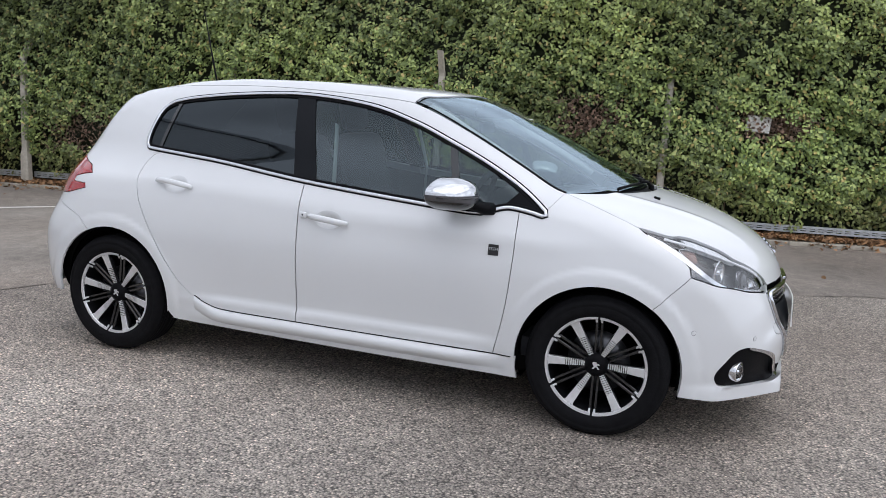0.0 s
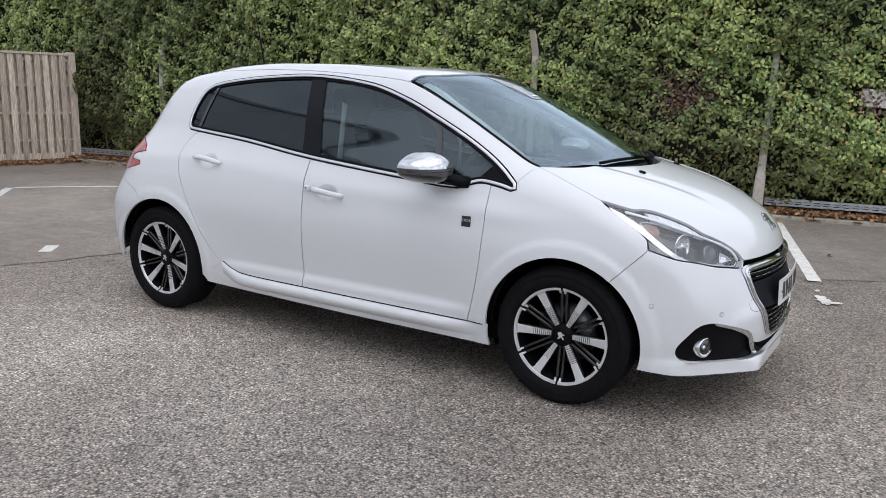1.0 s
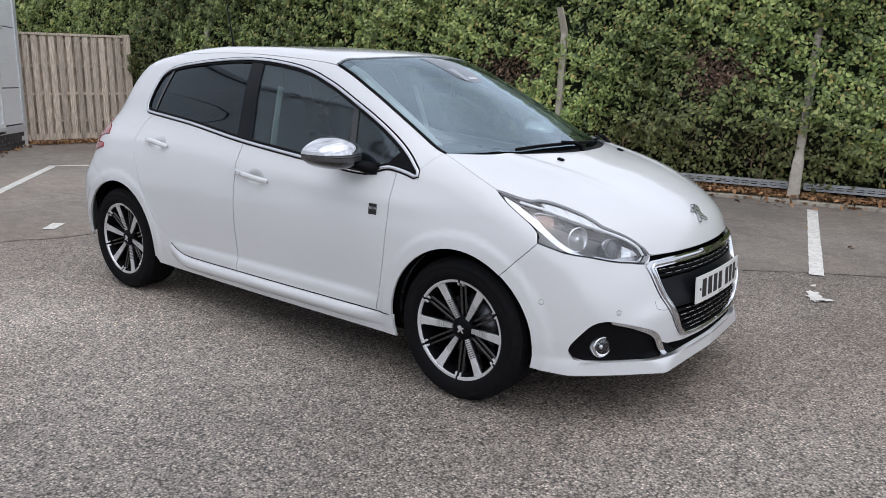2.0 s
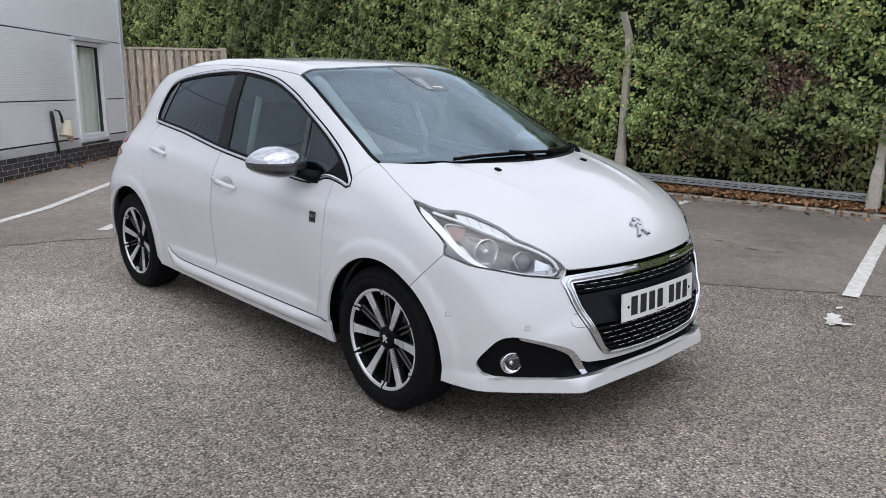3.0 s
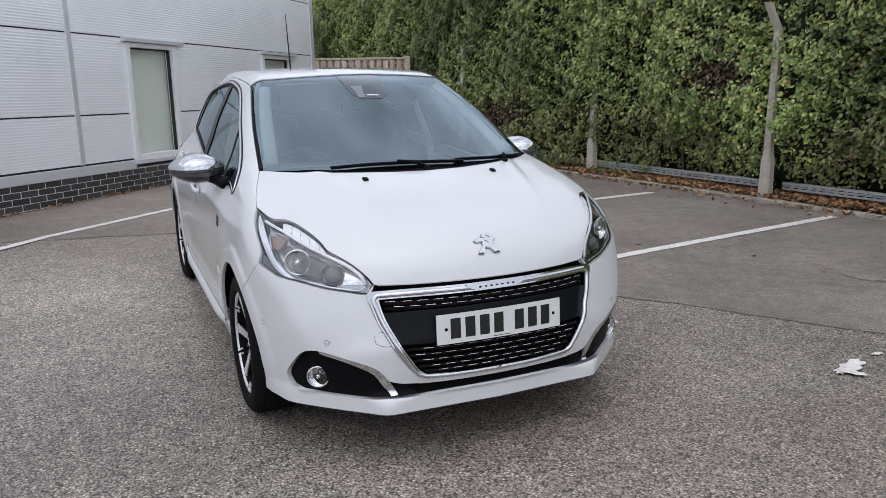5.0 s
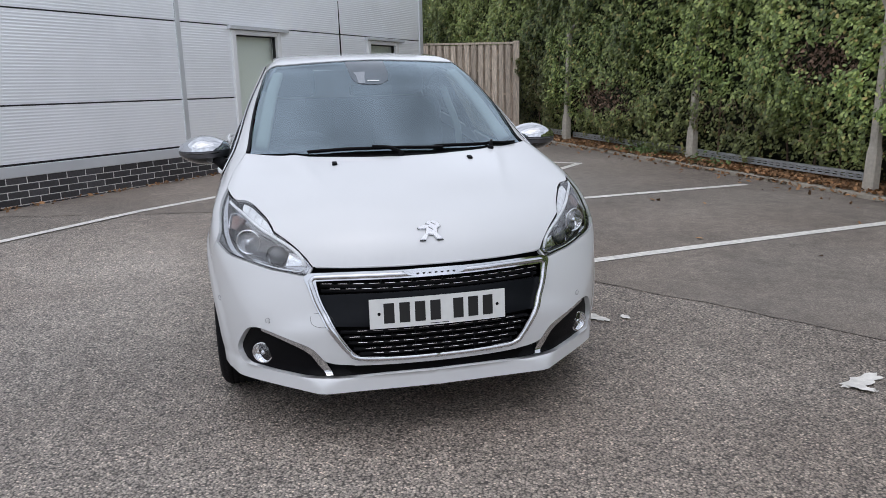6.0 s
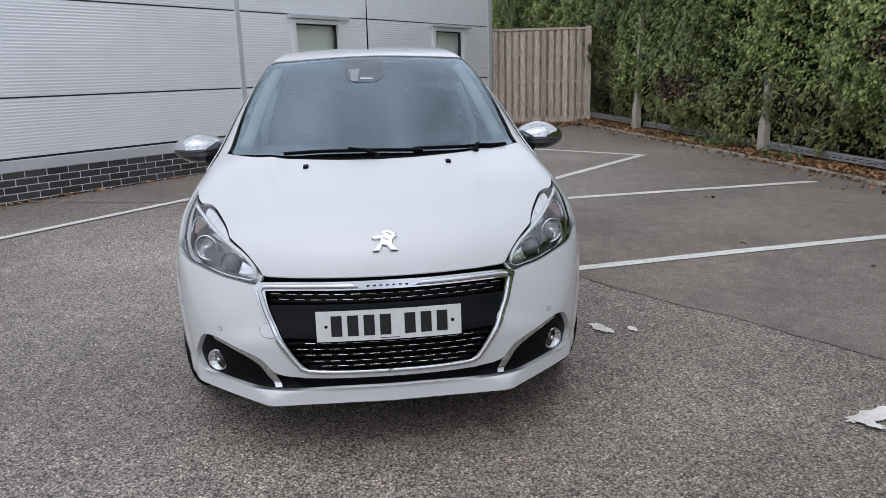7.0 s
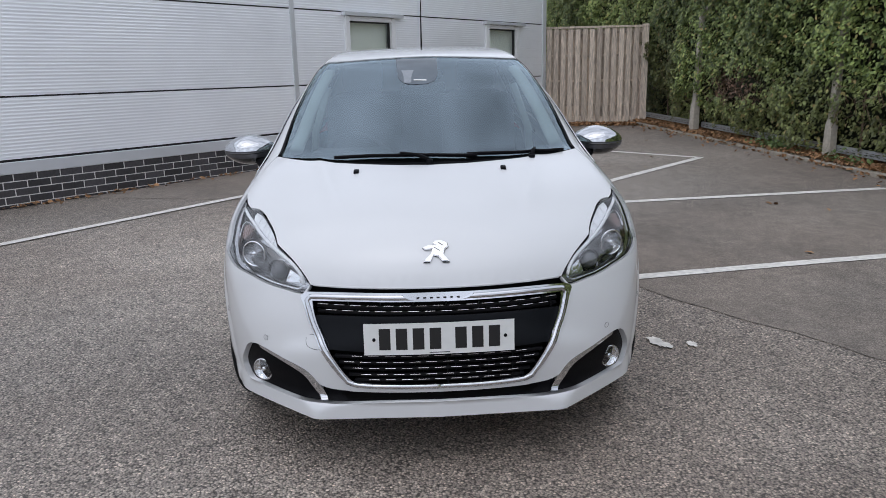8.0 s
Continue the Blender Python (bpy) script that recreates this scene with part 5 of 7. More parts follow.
TOW = nose((0.455, 0.505), (0.42, 0.508), (0.40, 0.500), (0.385, 0.478), (0.40, 0.462), (0.44, 0.458), (0.468, 0.470), (0.468, 0.495))
front_bumper = panel("front_bumper", side_rays, loop([(UC, 0.268), (UC, 0.204)], lip_run, arch_front, [arch_front[-1], LAMP_CORNER], LAMP_LOW[::-1], [LAMP_LOW[0], nose_uv(*GRILLE_SIDE[0])], nose(*GRILLE_SIDE),
      nose(GRILLE_SIDE[-1], BAND_TOP[0]), nose(*BAND_TOP), nose(*POCKET_IN), nose(*POCKET_OUT), nose(*POCKET_LOW), nose(*BAND_LOW), step=0.012), WHITE, car, "white front bumper with a pointed lip", edge=0.026, step=0.022, level=True)
panel("lower_grille", side_rays, loop(nose(*BAND_LOW[::-1]), nose(*POCKET_LOW[::-1]), nose(*POCKET_OUT[::-1]), nose(*POCKET_IN[::-1]), nose(*BAND_TOP[::-1]), nose(BAND_TOP[0], (0.15, 0.302), (0.0, 0.301)), [(UC, 0.301), (UC, 0.268)], step=0.012), BLACK_PLASTIC, car,
      "black lower grille and fog lamp pockets", lift=-0.020, gap=0, edge=0, level=True)
panel("bumper_bar", side_rays, loop(nose((0.0, 0.328), (0.20, 0.329), (0.320, 0.334)), nose((0.320, 0.334), (0.319, 0.304)), nose((0.319, 0.304), (0.15, 0.302), (0.0, 0.301)), [(UC, 0.301), (UC, 0.328)], step=0.012), WHITE, front_bumper, "narrow white bar under the grille", lift=-0.0005, gap=0, edge=0.04, step=0.015)
# the slot's shade is a near-black strip, not a deep recess
panel("lower_bar", side_rays, loop([(UC, 0.297), (UC, 0.274)], nose((0.0, 0.274), (0.2, 0.272), (0.33, 0.270)), nose((0.33, 0.270), (0.36, 0.282), (0.35, 0.294)), nose((0.35, 0.294), (0.2, 0.296), (0.0, 0.297)), step=0.012), SHADE_AND_BLACK, front_bumper, "near-black strip painted as the slot in the lower grille", lift=-0.017, gap=0, level=True, edge=0.004)


def on_skin(rays, uv, lift=0.0):
    p, n = meet(rays, uv)
    return p + n * lift, n


def mirrored(points):
    return np.array(points) * np.array((1, -1, 1))


def strip_pair(name, uv, radius, mat, lift, label="", flat=0.5, parent=None, step=0.015, rays=side_rays, closed=False, sides=8):
    """A trim bar laid on the skin, and its mirror image."""
    p, n = on_skin(rays, smooth_path(uv, step), lift)
    a = tube(name, p, radius, mat, parent or car, label, sides, closed, flat, up=n)
    b = tube(name, mirrored(p), radius, mat, parent or car, label, sides, closed, flat, up=mirrored(n))
    return a, b


panel("fog_trim", side_rays, loop(nose((0.655, 0.436), (0.569, 0.412), (0.477, 0.376), (0.429, 0.324), (0.400, 0.270)), nose((0.400, 0.270), (0.424, 0.267)), nose((0.424, 0.267), (0.449, 0.305), (0.487, 0.356), (0.569, 0.398), (0.650, 0.426), (0.655, 0.436)), step=0.01), CHROME, car, "chrome blade beside the fog lamp", lift=0.001, gap=0, edge=0.02, both="pair", step=0.012)

# grille
INNER = [(0.0, 0.627), (0.30, 0.626), (0.438, 0.621)]
INNER_SIDE = [(0.438, 0.621), (0.435, 0.594), (0.418, 0.535), (0.372, 0.440), (0.325, 0.368), (0.295, 0.345)]
INNER_LOW = [(0.295, 0.345), (0.15, 0.339), (0.0, 0.338)]
OUTER_TOP = [(0.0, 0.657), (0.30, 0.656), (0.456, 0.650)]
OUTER_SIDE = [(0.456, 0.650), (0.482, 0.635), (0.470, 0.600), (0.447, 0.530), (0.398, 0.430), (0.348, 0.360), (0.305, 0.328)]
OUTER_LOW = [(0.305, 0.328), (0.15, 0.321), (0.0, 0.320)]
grille = panel("grille_surround", side_rays, loop(nose(*OUTER_TOP), nose(*OUTER_SIDE), nose(*OUTER_LOW), [(UC, 0.320), (UC, 0.338)], nose(*INNER_LOW[::-1]), nose(*INNER_SIDE[::-1]), nose(*INNER[::-1]), [(UC, 0.627), (UC, 0.657)], step=0.01), CHROME, car, "chrome grille surround", lift=0.006, gap=0.0005, edge=0.03, step=0.012)
strip = nose((0.0, 0.641), (0.15, 0.641), (0.30, 0.640), (0.445, 0.634), (0.459, 0.620), (0.452, 0.595), (0.433, 0.533), (0.385, 0.436), (0.337, 0.364), (0.300, 0.337), (0.15, 0.330), (0.0, 0.329))
strip_pair("surround_bead", strip, 0.0095, CHROME, 0.006, "rounded chrome bead", 0.8, grille)
# near-black sheet in place of the shade behind the grille bars
panel("grille_backing", side_rays, loop(nose((0.0, 0.684), (0.30, 0.682), (0.462, 0.672)), nose((0.462, 0.672), (0.482, 0.635)), nose(*OUTER_SIDE[1:]), nose(*OUTER_LOW), [(UC, 0.320), (UC, 0.684)]), SHADE_AND_BLACK, car, "near-black sheet standing for the shade behind the grille", lift=-0.035, gap=0, edge=0)
panel("plate_panel", side_rays, loop(nose((0.0, 0.580), (0.30, 0.578), (0.432, 0.573)), nose((0.432, 0.573), (0.418, 0.535), (0.385, 0.462)), nose((0.385, 0.462), (0.2, 0.458), (0.0, 0.458)), [(UC, 0.458), (UC, 0.580)], step=0.012), GRILLE_GREY, car, "dark grey panel behind the plate", lift=-0.006, gap=0, edge=0.025)
dash_bm = bmesh.new()
add_box(dash_bm, -0.004, 0.005, -0.019, 0.019, -0.0012, 0.0012, 0.0005, segments=1)
dash_mesh = bpy.data.meshes.new("chrome_dash")
dash_bm.to_mesh(dash_mesh)
dash_bm.free()
dash_mesh.materials.append(DASH)


def grille_row(z, half, shift, pitch=0.0575):
    """One row of the grille: a black bar with short chrome dashes on its lip."""
    ys = np.linspace(-half, half, 41)
    uv = nose_uvs([(abs(y), z - 0.006) for y in ys])
    p, _ = on_skin(side_rays, uv, -0.014)
    p[:, 1] = np.where(ys > 0, np.abs(p[:, 1]), -np.abs(p[:, 1]))
    tube("grille_bar", p, 0.0075, BLACK_PLASTIC, grille, "black grille bar", 6)
    n = int(half / pitch) + 1
    for i in range(-n, n + 1):
        y = (i + shift) * pitch
        if abs(y) > half - 0.024:
            continue
        q, m = on_skin(side_rays, [nose_uv(abs(y), z)], -0.006)
        ob = new("chrome_dash", dash_mesh)
        ob.parent = grille
        ob.matrix_world = pose(q[0, 0], math.copysign(abs(q[0, 1]), y), z, 0, 0, math.degrees(math.atan2(math.copysign(m[0, 1], y), m[0, 0])))
        if i % 2 == 0:
            box("grille_rib", q[0, 0] - 0.02, q[0, 0] - 0.004, y + 0.026, y + 0.031, z - 0.024, z + 0.003, BLACK_PLASTIC, grille)


grille_row(0.613, 0.43, 0.0)
grille_row(0.595, 0.427, 0.5)
grille_row(0.444, 0.368, 0.0)
grille_row(0.421, 0.355, 0.5)
grille_row(0.398, 0.34, 0.0)
grille_row(0.374, 0.322, 0.5)
grille_row(0.354, 0.30, 0.0)
# the badge strip on the top bar: plain marks
gb = panel("badge_strip", side_rays, loop(nose((0.0, 0.657), (0.10, 0.656), (0.124, 0.653)), nose((0.124, 0.653), (0.108, 0.638), (0.08, 0.632), (0.0, 0.630)), [(UC, 0.630), (UC, 0.657)], step=0.008), CHROME, grille, "boat-shaped chrome badge strip", lift=0.015, gap=0, edge=0.012, step=0.01)
panel("badge_inlay", side_rays, loop(nose((0.0, 0.652), (0.09, 0.651), (0.112, 0.649)), nose((0.112, 0.649), (0.098, 0.641), (0.075, 0.637), (0.0, 0.635)), [(UC, 0.635), (UC, 0.652)], step=0.008), EMBLEM, gb, "grey inlay of the badge strip", lift=0.0156, gap=0, edge=0, step=0.01)
for i in range(7):
    y = -0.069 + i * 0.023
    x = meet(side_rays, [nose_uv(abs(y) + 1e-4, 0.644)])[0][0, 0]
    box("mark", x + 0.0145, x + 0.0172, y - 0.0055, y + 0.0055, 0.6395, 0.6475, GLOSS_BLACK, gb, 0.001)

seam, spare = strip_pair("tow_eye_seam", TOW, 0.0009, INK, 0.0, "seam of the towing eye cover", 0.6, front_bumper, 0.01)
bpy.data.objects.remove(spare)

lip_y = np.linspace(-0.436, 0.436, 41)
lip_pts = [(bonnet_edge(abs(y), 0.6735)[0] - 0.0055, y, 0.6725) for y in lip_y]
tube("bonnet_lip", lip_pts, 0.0058, WHITE, car, "rolled white front edge of the bonnet", 8)

# number plate with plain bars
PLATE_BEND = 0.20


def plate_box(name, y0, y1, z0, z1, x0, x1, mat, parent, label="", n=1):
    """A flat piece on the gently curved plate, in n steps across."""
    vs, fs = [], []
    for i in range(n + 1):
        y = y0 + (y1 - y0) * i / n
        for x, z in ((x0, z0), (x1, z0), (x1, z1), (x0, z1)):
            vs.append((x - PLATE_BEND * y * y, y, z))
    for i in range(n):
        a = 4 * i
        fs += [(a + k, a + (k + 1) % 4, a + 4 + (k + 1) % 4, a + 4 + k) for k in range(4)]
    fs += [(3, 2, 1, 0), (4 * n, 4 * n + 1, 4 * n + 2, 4 * n + 3)]
    bm = bmesh.new()
    bv = [bm.verts.new(v) for v in vs]
    for f in fs:
        bm.faces.new([bv[k] for k in f])
    bmesh.ops.recalc_face_normals(bm, faces=list(bm.faces))
    return part(name, bm, mat, parent, label)


plate = plate_box("number_plate", -0.26, 0.26, -0.0555, 0.0555, -0.003, 0.003, PLATE_WHITE, car, "white number plate with black marks", 16)
plate.matrix_world = pose(2.0655, 0, 0.510, 0, -3, 0)
for i in range(7):
    y = -0.188 + i * 0.058 + (0.030 if i > 3 else 0.0)
    plate_box("plate_mark", y - 0.0195, y + 0.0195, -0.037, 0.039, 0.0025, 0.0042, INK, plate, "", 2)
for y in (-0.225, 0.228):
    lathe("plate_screw", [(0.006, 0.0025), (0.006, 0.005), (0.0, 0.0055)], BLACK_PLASTIC, plate, "", 12, "x", (-PLATE_BEND * y * y, y, 0))
plate_box("small_mark", -0.035, 0.035, -0.050, -0.0475, 0.0025, 0.0038, INK, plate)

# fog lamps
for sgn in (-1, 1):
    q, m = on_skin(side_rays, [nose_uv(0.666, 0.326)], -0.020)
    fog = lathe("fog_lamp", [(0.043, -0.03), (0.043, 0.004), (0.040, 0.009), (0.037, 0.006)], LAMP_SILVER, car, "round clear fog lamp", 32, "x")
    fog.matrix_world = pose(q[0, 0] + 0.002, sgn * abs(q[0, 1]), 0.326, 0, 0, sgn * 24)
    lathe("fog_reflector", [(0.041, 0.005), (0.034, -0.005), (0.016, -0.013), (0.0, -0.015)], CRYSTAL, fog, "", 24, "x")
    lathe("fog_bulb", [(0.009, -0.01), (0.009, 0.004), (0.0, 0.006)], LAMP_SILVER, fog, "", 16, "x")
    lathe("fog_cover", [(0.038, 0.007), (0.027, 0.013), (0.011, 0.016), (0.0, 0.017)], LAMP_GLASS, fog, "", 32, "x")
    for y, z in ((0.81, 0.505), (0.625, 0.469)):
        uv = (u_of(1.65, 0.81), 0.505) if y > 0.8 else nose_uv(0.625, 0.469)
        q, m = on_skin(side_rays, [uv], 0.0)
        sensor = lathe("parking_sensor", [(0.0100, -0.004), (0.0100, 0.0008), (0.0086, 0.0012), (0.0, 0.0013)], [WHITE], car, "white round parking sensor", 20, "x")
        tube("sensor_ring", [(0.0008, 0.0100 * math.cos(a), 0.0100 * math.sin(a)) for a in np.linspace(0, 2 * math.pi, 21)[:-1]], 0.0009, DULL_STEEL, sensor, "", 5, True)
        sensor.matrix_world = pose(q[0, 0], sgn * abs(q[0, 1]), q[0, 2], 0, 0, math.degrees(math.atan2(sgn * abs(m[0, 1]), m[0, 0])))

# ---- headlamps ----
lamp_ring = loop(side_lamp_top, LAMP_LOW, LAMP_REAR, step=0.012)


lampR, lampL = panel("headlamp", side_rays, lamp_ring, LAMP_GREY, car, "clear-covered swept-back headlamp", lift=-0.055, gap=0.004, edge=0, both="pair", step=0.02)


def on_lamp(*pts):
    """Chart places of points given as x, offset, height."""
    return [(u_of(x, y), z) for x, y, z in pts]


def lamp_panel(name, ring, mat, lift, label="", **kw):
    """A piece of the right-hand lamp and its mirror image in the other."""
    a, b = panel(name, side_rays, ring, mat, lampR, label, lift=lift, both="pair", **kw)
    b.parent = lampL


def lamp_tube(name, uv, radius, mat, lift, label="", flat=0.6, step=0.012):
    a, b = strip_pair(name, uv, radius, mat, lift, label, flat, lampR, step, sides=6)
    b.parent = lampL


def lamp_bowl(name, at, r, depth, mat, label, lens=None):
    """A round reflector, and what stands in it, in both lamps."""
    q, m = on_skin(side_rays, on_lamp(at), -0.034)
    yaw = math.degrees(math.atan2(m[0, 1], m[0, 0])) * 0.55
    for ob, sgn in ((lampR, 1), (lampL, -1)):
        b = lathe(name, [(r * 1.06, 0.012), (r, 0.016), (r * 0.94, 0.010), (r * 0.76, -0.4 * depth), (r * 0.38, -0.9 * depth), (0.0, -depth)], mat, ob, label, 28, "x")
        b.matrix_world = pose(q[0, 0], sgn * q[0, 1], q[0, 2], 0, 0, sgn * yaw)
        if lens:
            lathe("projector_lens", [(r * 0.90, -0.006), (r * 0.80, 0.010), (r * 0.50, 0.022), (0.0, 0.027)], lens, b, "dark projector lens", 28, "x")
        else:
            lathe("bulb_cap", [(r * 0.26, -0.02), (r * 0.26, 0.010), (r * 0.14, 0.018), (0.0, 0.019)], LAMP_SILVER, b, "", 20, "x")


lamp_panel("lamp_cover", lamp_ring, LAMP_GLASS, 0.002, "clear lamp cover", gap=0.003, edge=0, step=0.02)
lamp_panel("lamp_bezel", lamp_ring, BLACK_PLASTIC, -0.010, "thin dark bezel of the lamp", gap=0.002, edge=0.045, step=0.012, holes=[inset(lamp_ring, 0.0055)])
# the row of daytime lamp cells between the raised edge and the bright guide
GUIDE = on_lamp((1.493, 0.745, 0.873), (1.591, 0.702, 0.847), (1.668, 0.663, 0.820), (1.740, 0.618, 0.792), (1.795, 0.573, 0.768), (1.850, 0.523, 0.739), (1.888, 0.489, 0.707), (1.908, 0.476, 0.674))
ridge_uv = [top_uv(*p) for p in smooth_path(LAMP_TOP[3:9], 0.01)]
guide_uv = smooth_path(GUIDE[1:5], 0.01)
for j in range(5):
    cell = []
    for run, t0, t1 in ((ridge_uv, j / 5 + 0.005, (j + 1) / 5 - 0.005), (guide_uv, (j + 1) / 5 - 0.005, j / 5 + 0.005)):
        for i in range(7):
            k = (t0 + (t1 - t0) * i / 6) * (len(run) - 1)
            f0, f1 = int(k), min(int(k) + 1, len(run) - 1)
            u, v = (run[f0][n] + (run[f1][n] - run[f0][n]) * (k - f0) for n in (0, 1))
            cell.append((u, v - 0.0045 if run is ridge_uv else v + 0.005))
    lamp_panel("lens_block", cell, LAMP_WHITE, -0.012, "clear faceted daytime lamp cell", gap=0, edge=0.02, step=0.012, bulge=0.007)
lamp_tube("light_guide", GUIDE, 0.0068, LAMP_WHITE, -0.008, "bright light guide along the lamp's edge", 0.7)
lamp_tube("chrome_edge", GUIDE[-1:] + on_lamp((1.908, 0.500, 0.655), (1.872, 0.560, 0.660), (1.840, 0.610, 0.668), (1.795, 0.670, 0.684)), 0.0042, CHROME, -0.014, "thin chrome lower edge of the lamp")
# the pale blade down the outer side and the dark corner behind it
BLADE = on_lamp((1.425, 0.757, 0.893), (1.452, 0.775, 0.869), (1.498, 0.782, 0.845), (1.569, 0.783, 0.803), (1.632, 0.777, 0.760), (1.676, 0.766, 0.728), (1.726, 0.741, 0.701), (1.767, 0.702, 0.691))
BLADE_IN = on_lamp((1.767, 0.702, 0.691), (1.731, 0.731, 0.711), (1.688, 0.750, 0.740), (1.631, 0.761, 0.782), (1.564, 0.764, 0.829), (1.488, 0.756, 0.868))
lamp_panel("side_blade", loop(BLADE, BLADE_IN, [BLADE_IN[-1], BLADE[0]], step=0.012), LAMP_SILVER, -0.014, "pale silver blade at the lamp's outer side", gap=0, edge=0.02, step=0.014)
lamp_panel("dark_corner", loop(on_lamp((1.616, 0.797, 0.734), (1.612, 0.786, 0.764), (1.634, 0.776, 0.756), (1.676, 0.766, 0.727), (1.717, 0.748, 0.701)), on_lamp((1.717, 0.748, 0.701), (1.667, 0.777, 0.717), (1.616, 0.797, 0.734)), step=0.012), SMOKE, -0.010, "smoked corner of the lamp", gap=0.001, edge=0, step=0.014)
lamp_panel("indicator", loop(*[[a, b] for a, b in zip(*(lambda r: (r, r[1:] + r[:1]))(on_lamp((1.565, 0.745, 0.837), (1.580, 0.722, 0.843), (1.626, 0.692, 0.833), (1.642, 0.718, 0.810), (1.648, 0.741, 0.790), (1.622, 0.759, 0.792))))], step=0.012), AMBER, -0.026, "faceted amber indicator", gap=0.002, edge=0.015, step=0.012, bulge=-0.008)
lamp_tube("chrome_edge", on_lamp((1.625, 0.695, 0.834), (1.578, 0.727, 0.844), (1.563, 0.748, 0.836), (1.620, 0.762, 0.791)), 0.0028, CHROME, -0.020)
HOLLOW = on_lamp((1.645, 0.741, 0.791), (1.640, 0.700, 0.818), (1.743, 0.617, 0.786), (1.798, 0.577, 0.760), (1.806, 0.612, 0.732), (1.834, 0.615, 0.680), (1.797, 0.666, 0.690), (1.763, 0.700, 0.698), (1.714, 0.732, 0.731))
lamp_panel("lamp_hollow", loop(*[[a, b] for a, b in zip(HOLLOW, HOLLOW[1:] + HOLLOW[:1])], step=0.012), GLOSS_BLACK, -0.049, "dark hollow round the main bowl", gap=0, edge=0, step=0.02)
lamp_bowl("main_bowl", (1.726, 0.688, 0.760), 0.047, 0.032, CRYSTAL, "faceted silver lamp bowl")
lamp_bowl("projector", (1.834, 0.588, 0.716), 0.041, 0.020, GLOSS_BLACK, "round projector in a dark ring", SMOKE)
lamp_tube("chrome_edge", on_lamp((1.838, 0.545, 0.744), (1.811, 0.579, 0.750), (1.804, 0.612, 0.730), (1.836, 0.613, 0.680)), 0.0034, CHROME, -0.024, "bright angular edge round the projector")
REFLECTOR = on_lamp((1.856, 0.539, 0.722), (1.894, 0.492, 0.694), (1.904, 0.485, 0.676), (1.868, 0.557, 0.674))
lamp_panel("corner_reflector", loop(*[[a, b] for a, b in zip(REFLECTOR, REFLECTOR[1:] + REFLECTOR[:1])], step=0.01), CRYSTAL, -0.030, "bright corner reflector", gap=0, edge=0, step=0.014)

# ---- glazing and its frames ----
B_LOW, B_TOP = (-0.243, 0.985), (-0.341, 1.388)
rear_glass = loop([(-1.156, 1.077), (-0.918, 1.058), (-0.643, 1.034), B_LOW], [B_LOW, B_TOP], [B_TOP, (-0.656, 1.374), (-0.933, 1.345), (-1.061, 1.320)], DLO_REAR)
front_glass = loop([(-0.116, 0.974), (0.158, 0.948), (0.412, 0.928), (0.600, 0.913)], [(0.600, 0.913), (0.523, 1.202)], [(0.523, 1.202), (0.314, 1.284), (0.060, 1.352), (-0.239, 1.385)], [(-0.239, 1.385), (-0.116, 0.974)])
quarter_glass = loop([(0.600, 0.913), (0.716, 0.910)], DLO_HOOK, DLO_TIP, DLO_TOP[:5], [DLO_TOP[4], (0.523, 1.202)], [(0.523, 1.202), (0.600, 0.913)])
panel("rear_door_window", side_rays, rear_glass, PRIVACY_GLASS, car, "dark tinted rear side window", lift=-0.004, gap=0.001, edge=0, both="pair")
panel("front_door_window", side_rays, front_glass, SIDE_GLASS, car, "clear front side window", lift=-0.004, gap=0.001, edge=0, both="pair")
panel("quarter_window", side_rays, quarter_glass, SIDE_GLASS, car, "small triangular quarter window", lift=-0.004, gap=0.001, edge=0, both="pair")
panel("centre_pillar", side_rays, loop([B_LOW, (-0.116, 0.974)], [(-0.116, 0.974), (-0.239, 1.385)], [(-0.239, 1.385), B_TOP], [B_TOP, B_LOW]), GRILLE_GREY, car, "satin black centre pillar", lift=0.0010, gap=0.002, edge=0.02, both="pair")
panel("window_divider", side_rays, loop([(0.583, 0.914), (0.621, 0.911)], [(0.621, 0.911), (0.548, 1.191)], [(0.548, 1.191), (0.509, 1.208)], [(0.509, 1.208), (0.583, 0.914)]), GLOSS_BLACK, car, "black window divider", lift=0.001, gap=0, edge=0.02, both="pair")
panel("window_divider", side_rays, loop([(-1.086, 1.073), (-1.067, 1.072)], [(-1.067, 1.072), (-1.014, 1.328)], [(-1.014, 1.328), (-1.033, 1.326)], [(-1.033, 1.326), (-1.086, 1.073)]), GLOSS_BLACK, car, "black window divider", lift=0.001, gap=0, edge=0.02, both="pair")
panel("front_corner_trim", side_rays, loop([(0.795, 0.933), (0.835, 0.942)], [(0.835, 0.942), (0.927, 0.932), (0.987, 0.919)], DLO_TIP, [DLO_TIP[-1], (0.922, 0.996), (0.882, 1.023)], [(0.882, 1.023), (0.795, 0.933)]), BLACK_PLASTIC, car, "black corner trim of the side glazing", lift=0.001, gap=0.001, edge=0.01, both="pair")
dlo = loop(DLO_LOW, DLO_HOOK, DLO_TIP, DLO_TOP, DLO_REAR, step=0.015)
p, n = on_skin(side_rays, dlo, 0.0045)
tube("window_trim", p, 0.0085, CHROME, car, "chrome trim round the side windows", 8, True, 0.5, up=n)
tube("window_trim", mirrored(p), 0.0085, CHROME, car, "chrome trim round the side windows", 8, True, 0.5, up=mirrored(n))
p, n = on_skin(side_rays, inset(dlo, -0.0095), 0.0015)
tube("trim_gap", p, 0.0036, BLACK_PLASTIC, car, "black gap outside the chrome trim", 6, True, 0.45, up=n)
